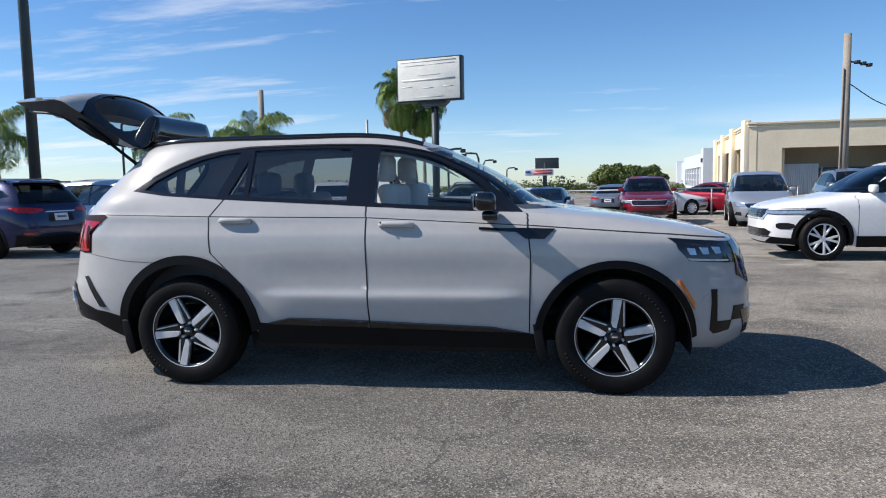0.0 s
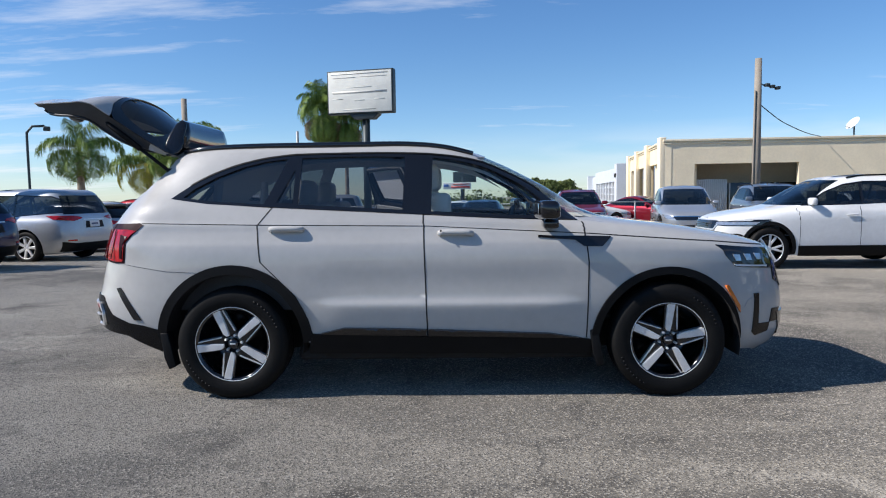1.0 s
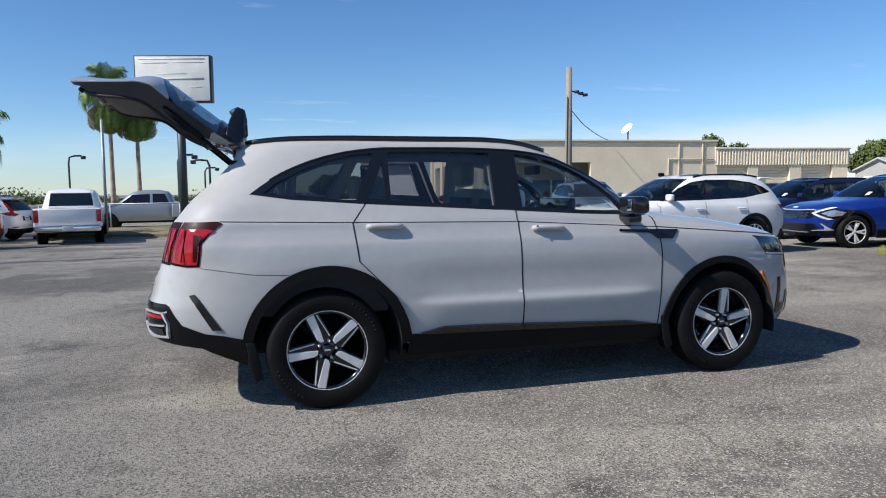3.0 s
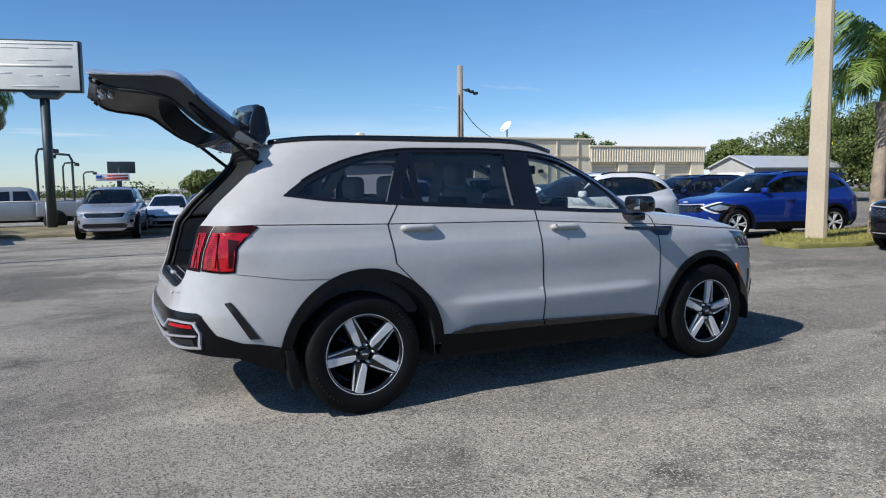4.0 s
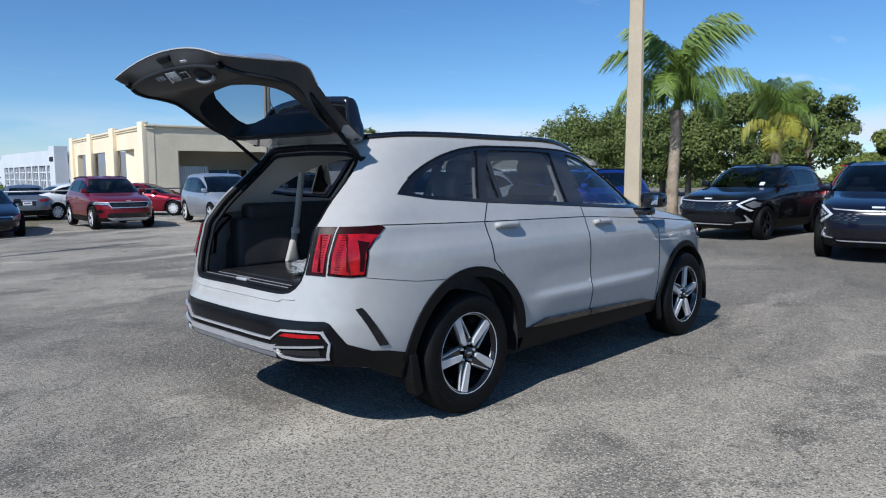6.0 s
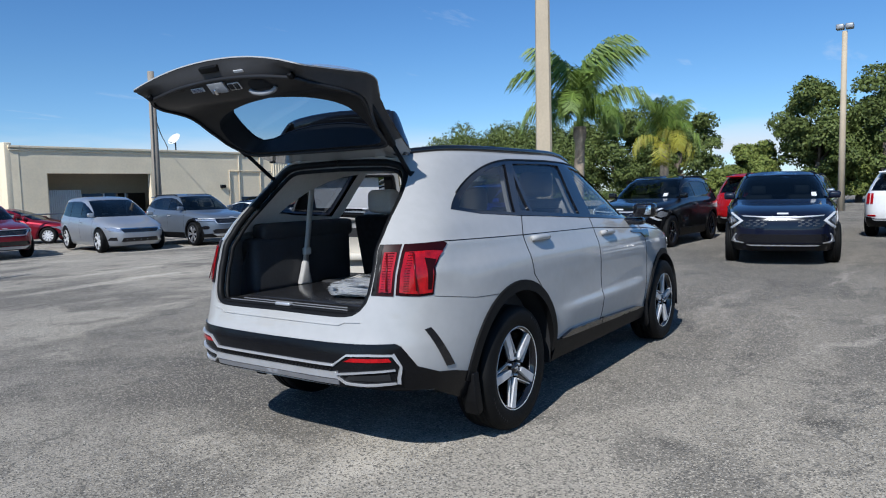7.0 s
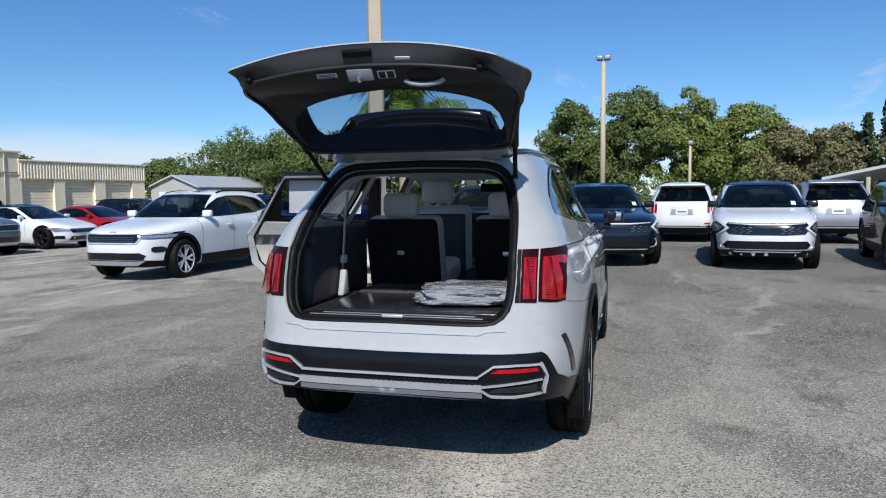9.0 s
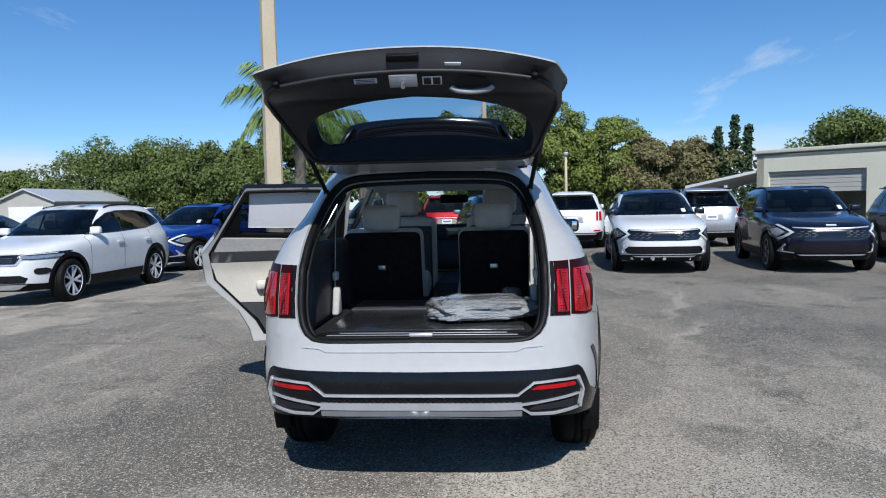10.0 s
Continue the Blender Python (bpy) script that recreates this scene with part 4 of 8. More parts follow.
def front_marks(kind, style):
    """What shows on a nose: (name, material, half polygon in (y, z) or whole, offset, mirrored)."""
    if style == "boomerang":
        return [("grille", "gloss", [(-0.60, 0.66), (-0.3, 0.645), (0.3, 0.645), (0.60, 0.66), (0.70, 0.76), (0.62, 0.86), (0.3, 0.845), (-0.3, 0.845), (-0.62, 0.86), (-0.70, 0.76)], 0.010, False),
                ("grille_trim", "silver", [(-0.60, 0.834), (-0.25, 0.812), (0.25, 0.812), (0.60, 0.834), (0.62, 0.850), (0.25, 0.832), (-0.25, 0.832), (-0.62, 0.850)], 0.017, False),
                ("emblem", "plate", [(-0.085, 0.872), (0.085, 0.872), (0.085, 0.892), (-0.085, 0.892)], 0.008, False),
                ("headlight", "gloss", [(0.60, 0.765), (0.78, 0.62), (0.87, 0.68), (0.885, 0.82), (0.78, 0.895)], 0.008, True),
                ("headlight_lens", "lamp", [(0.72, 0.765), (0.80, 0.69), (0.85, 0.72), (0.86, 0.79), (0.80, 0.84)], 0.013, True),
                ("running_light", "plate", [(0.600, 0.765), (0.775, 0.895), (0.81, 0.885), (0.655, 0.765), (0.81, 0.640), (0.775, 0.622)], 0.018, True),
                *[("grille_stud", "grey", [(y0 + 0.04 * (q % 2), 0.675 + 0.03 * q), (y0 + 0.055 + 0.04 * (q % 2), 0.675 + 0.03 * q), (y0 + 0.065 + 0.04 * (q % 2), 0.690 + 0.03 * q), (y0 + 0.01 + 0.04 * (q % 2), 0.690 + 0.03 * q)], 0.014, False)
                  for q in range(4) for y0 in (-0.56, -0.45, -0.34, 0.22, 0.33, 0.44)],
                ("lower_grille", "gloss", [(-0.66, 0.40), (0.66, 0.40), (0.70, 0.47), (0.64, 0.54), (-0.64, 0.54), (-0.70, 0.47)], 0.006, False),
                ("fog_trim", "silver", [(0.60, 0.385), (0.80, 0.40), (0.76, 0.49), (0.73, 0.545), (0.715, 0.54), (0.745, 0.47), (0.74, 0.415), (0.60, 0.40)], 0.012, True),
                ("lower_lip", "black", [(-0.80, 0.26), (0.80, 0.26), (0.83, 0.35), (0.6, 0.385), (-0.6, 0.385), (-0.83, 0.35)], 0.006, False),
                ("skid_plate", "silver", [(-0.50, 0.345), (0.50, 0.345), (0.56, 0.362), (-0.56, 0.362)], 0.010, False)]
    if style == "upright":
        return [("grille", "gloss", [(-0.50, 0.70), (0.50, 0.70), (0.55, 0.77), (0.52, 0.845), (0.2, 0.835), (-0.2, 0.835), (-0.52, 0.845), (-0.55, 0.77)], 0.010, False),
                *[("grille_bar", "grey", [(-0.46, 0.722 + 0.03 * q), (0.46, 0.722 + 0.03 * q), (0.46, 0.732 + 0.03 * q), (-0.46, 0.732 + 0.03 * q)], 0.015, False) for q in range(3)],
                ("grille_trim", "silver", [(-0.55, 0.838), (-0.2, 0.83), (0.2, 0.83), (0.55, 0.838), (0.55, 0.852), (0.2, 0.845), (-0.2, 0.845), (-0.55, 0.852)], 0.016, False),
                ("headlight", "gloss", [(0.53, 0.765), (0.70, 0.755), (0.868, 0.765), (0.885, 0.865), (0.70, 0.85), (0.53, 0.845)], 0.010, True),
                ("headlight_lens", "lamp", [(0.55, 0.772), (0.70, 0.765), (0.855, 0.775), (0.865, 0.822), (0.55, 0.816)], 0.014, True),
                ("emblem", "silver", [(-0.07, 0.868), (0.07, 0.868), (0.07, 0.884), (-0.07, 0.884)], 0.008, False),
                ("grille_frame", "silver", [(-0.52, 0.672), (0.52, 0.672), (0.585, 0.77), (0.565, 0.775), (0.505, 0.690), (-0.505, 0.690), (-0.565, 0.775), (-0.585, 0.77)], 0.015, False),
                ("side_marker", "amber", [(0.872, 0.66), (0.892, 0.66), (0.892, 0.70), (0.872, 0.70)], 0.010, True),
                ("running_light", "plate", [(0.56, 0.826), (0.84, 0.84), (0.84, 0.852), (0.56, 0.838)], 0.015, True),
                ("fog_lamp", "gloss", [(0.70, 0.545), (0.725, 0.52), (0.785, 0.52), (0.81, 0.55), (0.81, 0.595), (0.785, 0.62), (0.725, 0.62), (0.70, 0.595)], 0.008, True),
                ("lower_grille", "gloss", [(-0.60, 0.40), (0.60, 0.40), (0.64, 0.47), (0.56, 0.52), (-0.56, 0.52), (-0.64, 0.47)], 0.006, False),
                ("lower_lip", "black", [(-0.80, 0.27), (0.80, 0.27), (0.83, 0.36), (0.6, 0.39), (-0.6, 0.39), (-0.83, 0.36)], 0.006, False),
                ("skid_plate", "silver", [(-0.5, 0.30), (0.5, 0.30), (0.62, 0.375), (-0.62, 0.375)], 0.012, False)]
    lift = 0.0 if kind == "van" else -0.10
    return [("grille", "gloss", [(-0.48, 0.62 + lift), (0.48, 0.62 + lift), (0.56, 0.70 + lift), (0.52, 0.74 + lift), (-0.52, 0.74 + lift), (-0.56, 0.70 + lift)], 0.006, False),
            ("grille_trim", "chrome", [(-0.56, 0.72 + lift), (0.56, 0.72 + lift), (0.58, 0.75 + lift), (-0.58, 0.75 + lift)], 0.012, False),
            ("headlight", "lamp", [(0.55, 0.66 + lift), (0.80, 0.66 + lift), (0.865, 0.78 + lift), (0.74, 0.78 + lift), (0.57, 0.73 + lift)], 0.01, True),
            ("lower_grille", "gloss", [(-0.55, 0.34 + lift / 2), (0.55, 0.34 + lift / 2), (0.50, 0.46 + lift / 2), (-0.50, 0.46 + lift / 2)], 0.006, False),
            ("fog_lamp", "gloss", [(0.64, 0.38 + lift / 2), (0.82, 0.38 + lift / 2), (0.78, 0.48 + lift / 2), (0.66, 0.48 + lift / 2)], 0.008, True)]


def rear_marks(kind, style):
    up = {"suv": 0.0, "van": 0.06, "sedan": -0.10}[kind]
    lamps = {"bar": [(0.40, 0.90), (0.80, 0.90), (0.84, 1.00), (0.42, 0.97)], "upright": [(0.735, 0.80), (0.80, 0.80), (0.79, 1.04), (0.725, 1.04)],
             "wrap": [(0.36, 0.97), (0.60, 0.91), (10 - 0.70, 0.95), (10 - 0.52, 1.035), (0.60, 1.03), (0.40, 1.0)],
             "hook": [(0.42, 0.97), (0.66, 0.90), (10 - 0.70, 0.94), (10 - 0.50, 1.02), (0.72, 1.06), (0.66, 1.36), (0.60, 1.36), (0.63, 1.02)]}[style]
    extra = [("inner_tail_lamp", "red", [(0.65, 0.80), (0.705, 0.80), (0.70, 1.04), (0.645, 1.04)], 0.012, True), ("bumper_trim", "silver", [(-0.60, 0.415), (0.60, 0.415), (0.66, 0.44), (-0.66, 0.44)], 0.016, False)] if style == "upright" else []
    return extra + [("tail_lamp", "red", [(y, z + up) for y, z in lamps], 0.012, True),
            ("plate_recess", "skid" if style == "upright" else "dark", [(-0.30, 0.74 + up), (0.30, 0.74 + up), (0.27, 0.90 + up), (-0.27, 0.90 + up)], 0.003, False),
            ("plate", "plate", [(-0.155, 0.755 + up), (0.155, 0.755 + up), (0.155, 0.90 + up), (-0.155, 0.90 + up)], 0.010, False),
            ("plate_bar", "ink", [(-0.11, 0.81 + up), (0.11, 0.81 + up), (0.11, 0.85 + up), (-0.11, 0.85 + up)], 0.013, False),
            ("rear_trim", "silver", [(-0.34, 0.93 + up), (0.34, 0.93 + up), (0.34, 0.95 + up), (-0.34, 0.95 + up)], 0.012, False),
            ("lower_bumper", "black", [(-0.80, 0.27), (0.80, 0.27), (0.83, 0.50), (0.60, 0.46), (-0.60, 0.46), (-0.83, 0.50)], 0.008, False),
            ("reflector", "red", [(0.58, 0.51), (0.76, 0.51), (0.76, 0.545), (0.58, 0.545)], 0.012, True)]


def parked_car(name, fx, fy, heading, kind, paint_key, front, rear, wheels, label, category, group="", scale=(1, 1, 1), tint="privacy"):
    """A parked car with its front axle over (fx, fy), pointing along heading."""
    T = TYPES[kind]
    sh = Shell(T["rows"], T["xc"])
    root = thing(name, pose(fx, fy, ground_z(fx, fy), 0, 0, heading) @ Matrix.Translation((-T["wb"] * scale[0], 0, 0)) @ Matrix.Diagonal((*scale, 1)), label, category, group)
    body_m, E, zb, r = PAINT[paint_key], None, T["zb"], wheel_set(wheels)[0]
    E = sh.end
    S = lambda pts, close=True: [(sh.sx(x, z), z) for x, z in dense(pts, 0.08, close)]
    flip = lambda pts: [(2 * E - s, z) for s, z in pts][::-1]
    ra = r + 0.055
    low = [(0.0, zb + 0.08)]
    a0 = math.degrees(math.asin((zb - r) / ra))
    for cx in (0.0, T["wb"]):
        low += S([(x, max(z, zb)) for x, z in arc(cx, r, ra, 180 - a0, a0, 16)], False)
    low += [(E, zb + 0.04)]
    left = [(2 * E - s, z) for s, z in low[:-1]][::-1]
    g0, g1, gy0, gy1 = T["rg"]
    top = T["rows"][-1][0]
    rgl = [(sh.sy(-gy0, g0), g0), (sh.sy(-gy1, g1), g1)]
    ring = low + left + [(2 * E, g0), (2 * E - rgl[0][0], g0), (2 * E - rgl[1][0], g1), (2 * E, g1), (2 * E, top), (0, top), (0, g1), rgl[1], rgl[0], (0, g0)]
    dlo = S(T["dlo"])
    w0, wy0, wy1 = T["ws"]
    w1 = T["glass_top"]
    f = lambda y, z: (sh.sy(y, z, True), z)
    ws = [f(-wy0, w0), f(-wy0 * 0.5, w0 - 0.0), f(0, w0), f(wy0 * 0.5, w0), f(wy0, w0), f((wy0 + wy1) / 2, (w0 + w1) / 2), f(wy1, w1), f(0, w1 + 0.02), f(-wy1, w1), f(-(wy0 + wy1) / 2, (w0 + w1) / 2)]
    part("body", skin(sh, ring, [dlo, flip(dlo), ws], 0.09, 0.035, 0.0, 0.02), body_m, root)
    if "black roof" in label:
        part("roof_panel", skin(sh, [(0, w1 + 0.005), (2 * E, w1 + 0.005), (2 * E, top - 0.001), (0, top - 0.001)], (), 0.09, 0.03, 0.004, 0.003), M["gloss"], root, "gloss black roof")
    part("roof_crown", cap(sh, top - 0.0005, 0.0055 if "black roof" in label else 0.001), M["gloss"] if "black roof" in label else body_m, root)
    part("windshield", skin(sh, ws, (), 0.12, 0.08, -0.006, 0.0), M["shade"], root)
    if front == "boomerang":
        part("window_sticker", skin(sh, [f(0.50, w0 + 0.05), f(0.585, w0 + 0.05), f(0.575, w0 + 0.12), f(0.49, w0 + 0.12)], (), 0.05, None, 0.001, 0.0), M["plate"], root, "white price sticker")
    rg = [(-rgl[0][0], g0), rgl[0], rgl[1], (-rgl[1][0], g1)]
    part("rear_window", skin(sh, rg, (), 0.12, 0.08, -0.006, 0.0), M["night"], root)
    if kind == "suv":
        xs = sh.x(0, g1 + 0.02)
        part("rear_spoiler", box(0.26, 2 * gy1 + 0.06, 0.035, xs - 0.02, 0, g1 + 0.045, 0.014, 2), body_m, root)
        part("rear_wiper", tube([tuple(sh.pt(sh.sy(y, z), z, 0.014)) for y, z in ((0.0, g0 + 0.03), (0.2, g0 + 0.05), (0.42, g0 + 0.06))], 0.009, 5), M["black"], root)
    c = T["cuts"]
    wins = [S(shrink(clip_x(T["dlo"], a, b), 0.022)) for a, b in zip(c, c[1:])]
    for side in (0, 1):
        bm = skin(sh, dlo, wins, 0.08, None, 0.001, 0.012)
        part("window_frame", mirror_y(bm) if side else bm, M["gloss"], root)
        for i, w in enumerate(wins):
            bm = skin(sh, w, (), 0.1, None, -0.006, 0.0)
            part("side_window", mirror_y(bm) if side else bm, M["shade"] if i == 2 else M["privacy"], root)
        for x in T["seams"]:
            zt = np.interp(x, [p[0] for p in T["dlo"][-1:-4:-1]], [p[1] for p in T["dlo"][-1:-4:-1]]) - 0.03
            z0 = max(zb + 0.16, r + math.sqrt(max(0, ra**2 - min(abs(x), abs(x - T["wb"])) ** 2)) + 0.03)
            bm = skin(sh, S([(x, z0), (x + 0.007, z0), (x + 0.007, zt), (x, zt)]), (), 0.1, None, 0.0012, 0.003)
            # thin dark strip on the skin paints the shaded door seam
            part("door_gap", mirror_y(bm) if side else bm, M["dark"], root)
        for x in (T["seams"][0] + 0.06, T["seams"][1] + 0.06):
            y, z = sh.y(x + 0.1, T["belt"] - 0.14), T["belt"] - 0.14
            part("door_handle", box(0.2, 0.022, 0.03, x + 0.1, (1 if side else -1) * (y + 0.022), z, 0.01), M["silver"] if rear != "bar" else body_m, root)
        if T["clad"]:
            for cx in (0.0, T["wb"]):
                zz = zb + 0.02
                b0, b1 = math.degrees(math.asin((zz - r) / (ra + 0.06))), math.degrees(math.asin((zz - r) / (ra - 0.004)))
                outer, innr = arc(cx, r, ra + 0.06, 180 - b0, b0, 20), arc(cx, r, ra - 0.004, b1, 180 - b1, 20)
                bm = skin(sh, S(outer + innr), (), 0.08, None, 0.008, 0.03)
                part("arch_cladding", mirror_y(bm) if side else bm, M["black"], root)
            bm = skin(sh, S([(r + 0.16, zb - 0.01), (T["wb"] - r - 0.16, zb - 0.01), (T["wb"] - r - 0.15, zb + 0.17), (r + 0.15, zb + 0.17)]), (), 0.12, None, 0.01, 0.02)
            part("sill_cladding", mirror_y(bm) if side else bm, M["black"], root)
        mx, mz = T["dlo"][7][0] - 0.16, T["belt"] + 0.09
        my = sh.y(mx, mz)
        sg = 1 if side else -1
        bm = box(0.11, 0.20, 0.13, mx, sg * (my + 0.13), mz, 0.045, 3)
        box(0.05, 0.10, 0.03, mx, sg * (my + 0.02), mz - 0.05, 0.01, 2, None, bm)
        part("mirror", bm, M["gloss"] if front == "boomerang" and paint_key == "white" else body_m, root)
        if T["rail"]:
            pts = [(x, sg * (np.interp(z, [q[0] for q in T["rows"]], [q[3] for q in T["rows"]]) - 0.05), z + 0.035) for x, z in ((-0.25, 1.52), (0.0, 1.565), (0.5, 1.575), (1.0, 1.57), (1.3, 1.53))]
            part("roof_rail", tube(smooth_curve(pts, 3), 0.016, 6), M["black"], root)
    for lst, fr in ((front_marks(kind, front), True), (rear_marks(kind, rear), False)):
        for nm, mk, poly, off, mir in lst:
            pts = [(sh.sx(y - 10, z) if y > 5 else sh.sy(y if fr else -y, z, fr), z) for y, z in dense(poly, 0.05 if abs(poly[0][0]) < 5 and max(q[0] for q in poly) < 5 else 30)]
            for k in ((0, 1) if mir else (0,)):
                bm = skin(sh, pts, (), 0.07, None, off, off + 0.02)
                part(nm, mirror_y(bm) if k else bm, M[mk], root)
    for x in (0.0, T["wb"]):
        for y in (-T["half"], T["half"]):
            add_wheel(root, wheels, x, y)
    # underbody and cabin
    wd = T["half"] + 0.02
    bm = box(T["wb"] - 2 * r + 0.1, 2 * wd, 0.12, T["wb"] / 2, 0, zb + 0.06, 0.03)
    box(T["wb"] + 1.0, 2 * wd - 0.55, 0.18, T["wb"] / 2, 0, zb + 0.16, 0.05, 2, None, bm)
    box(0.5, 2 * wd - 0.2, 0.3, T["wb"] - 0.65, 0, T["belt"] - 0.18, 0.08, 2, None, bm)
    part("underbody", bm, M["dark"], root)
    for x in (0.55, 1.45):
        for y in (-0.38, 0.38):
            bm = box(0.16, 0.5, 0.62, x, y, zb + 0.62, 0.06, 2)
            box(0.5, 0.5, 0.16, x + 0.25, y, zb + 0.36, 0.06, 2, None, bm)
            box(0.10, 0.26, 0.17, x - 0.02, y, zb + 1.02, 0.04, 2, None, bm)
            part("seat", bm, M["seat"], root)
    return root


CARS = [
    # name, x, y, heading, kind, paint, front, rear, wheels, label, category
    ("compact_suv", 6.76, 7.48, 178, "suv", "white", "upright", "bar", "g", "white compact crossover with black cladding parked broadside", (0.94, 0.97, 0.985)),
    ("suv", 10.14, -0.76, 190, "suv", "navy", "boomerang", "bar", "e", "dark navy crossover with boomerang lamps facing the lane", (1, 1, 1)),
    ("suv", 9.89, -3.52, 174, "suv", "white", "boomerang", "bar", "b", "white crossover with black roof and black grille in the row", (1, 1, 1)),
    ("suv", 9.6, -6.4, 172, "suv", "navy", "boomerang", "bar", "e", "dark navy crossover with silver lamp chevrons in the row", (1, 1, 1)),
    ("suv", 9.4, -9.3, 172, "suv", "deep", "boomerang", "bar", "a", "deep blue crossover at the end of the row", (1, 1, 1)),
    ("suv", 12.4, 2.7, 176, "suv", "black", "boomerang", "bar", "e", "black crossover with roof rails beside the palm island", (1, 1, 1)),
    ("suv", 12.4, 7.75, 168, "suv", "blue", "boomerang", "bar", "a", "vivid blue crossover with black cladding beside the pole", (1, 1, 1)),
    ("suv", 13.0, 10.9, 172, "suv", "deep", "boomerang", "bar", "a", "deep blue crossover parked beside the vivid blue one", (1, 1, 1)),
    ("minivan", 9.0, 17.8, -101, "van", "silver", "plain", "bar", "c", "silver minivan parked nose out by the pale building", (1, 1, 1)),
    ("large_suv", 11.85, 17.1, -98, "suv", "slate", "upright", "upright", "f", "slate grey three-row crossover with roof rails", (1.06, 1.06, 1.07)),
    ("sedan", 15.15, 17.2, -94, "sedan", "white", "plain", "bar", "e", "white electric sedan with black roof and dark wheels", (1, 1.02, 1.02)),
    ("coupe", 18.6, 17.6, -95, "sedan", "red", "plain", "bar", "c", "bright red sports coupe behind the white crossover", (1, 1.02, 0.96)),
    ("suv", 22.0, 18.2, -92, "suv", "navy", "upright", "bar", "c", "dark crossover by the roller doors", (1, 1, 1)),
    ("suv", 5.75, 19.3, -95, "suv", "maroon", "upright", "bar", "a", "maroon crossover facing the lot", (0.98, 1, 1.02)),
    ("sedan", 11.2, 26.6, -50, "sedan", "maroon", "plain", "bar", "d", "maroon sedan behind the silver minivan", (1, 1, 1)),
    ("sedan", 2.1, 19.6, -98, "sedan", "navy", "plain", "bar", "c", "dark navy sedan parked nose out by the verge", (1, 1, 1)),
    ("large_suv", -0.95, 21.5, -98, "suv", "silver", "upright", "upright", "c", "silver full-size crossover facing the lot", (1.07, 1.07, 1.07)),
    ("sedan", 1.3, 25.4, -98, "sedan", "white", "plain", "bar", "d", "white family sedan behind the verge", (1, 1, 1)),
    ("sedan", 5.8, 30.2, 78, "sedan", "slate", "plain", "bar", "d", "slate blue sedan seen from behind", (1, 1, 1)),
    ("suv", -11.1, 8.55, 168, "suv", "deep", "plain", "wrap", "a", "deep blue estate crossover with roof rails, seen from behind", (1.0, 1, 1)),
    ("minivan", -11.24, 12.0, 168, "van", "silver", "plain", "wrap", "c", "silver minivan with red wrap-round tail lamps, seen from behind", (1, 1, 1)),
    ("suv", -11.22, 19.1, 168, "suv", "red", "plain", "wrap", "a", "bright red three-row crossover with dark glass in the row", (1.02, 1.02, 1.03)),
    ("suv", -11.42, 24.0, 168, "suv", "white", "plain", "hook", "a", "white crossover with hooked red tail lamps", (0.97, 1, 1)),
    ("suv", 20.0, -2.9, -6, "suv", "white", "plain", "upright", "c", "white three-row crossover with upright tail lamps, tail out", (1.04, 1.02, 1.04)),
    ("suv", 19.8, -6.6, -4, "suv", "silver", "plain", "upright", "c", "silver three-row crossover with upright tail lamps, tail out", (1.05, 1.04, 1.05)),
    ("suv", 21.0, 1.2, 0, "suv", "red", "plain", "upright", "c", "red three-row crossover, tail out", (1.04, 1.02, 1.04)),
    ("compact_suv", -11.7, 15.9, 168, "suv", "silver", "plain", "wrap", "d", "pale silver small crossover seen from behind", (0.92, 0.96, 0.93)),
    ("hatchback", 8.6, 27.6, 2, "sedan", "white", "plain", "bar", "d", "small white car beyond the pipe fence", (0.9, 1, 1.02)),
    ("suv", 15.2, -0.1, 182, "suv", "slate", "boomerang", "bar", "a", "slate grey crossover behind the navy one", (1, 1, 1)),
]
for nm, cx, cy, hd, kd, pk, fr, rr, wh, lb, sc in CARS:
    parked_car(nm, cx, cy, hd, kd, pk, fr, rr, wh, lb, "car", "cars on the lot", sc)


# ---- the main car ----
HERO = [(0.22, -0.80, 3.60, 0.81), (0.30, -0.93, 3.70, 0.855), (0.40, -1.02, 3.74, 0.882), (0.56, -1.065, 3.74, 0.905), (0.64, -1.06, 3.73, 0.910),
        (0.70, -1.04, 3.71, 0.912), (0.83, -1.01, 3.68, 0.911), (0.93, -0.985, 3.63, 0.906), (1.00, -0.965, 3.46, 0.895), (1.05, -0.95, 3.22, 0.876),
        (1.10, -0.940, 2.92, 0.858), (1.14, -0.926, 2.58, 0.848), (1.17, -0.904, 2.44, 0.834), (1.25, -0.848, 2.29, 0.795), (1.35, -0.772, 2.14, 0.742),
        (1.45, -0.688, 1.96, 0.695), (1.55, -0.586, 1.76, 0.648), (1.60, -0.53, 1.63, 0.620), (1.635, -0.46, 1.50, 0.594), (1.653, -0.38, 1.36, 0.560), (1.663, -0.2, 1.15, 0.46), (1.668, 0.7, 0.9, 0.05)]
CREASE = ([-0.6, 0.18, 1.28, 2.3, 3.16, 3.53], [1.155, 1.136, 1.117, 1.058, 0.99, 0.952])


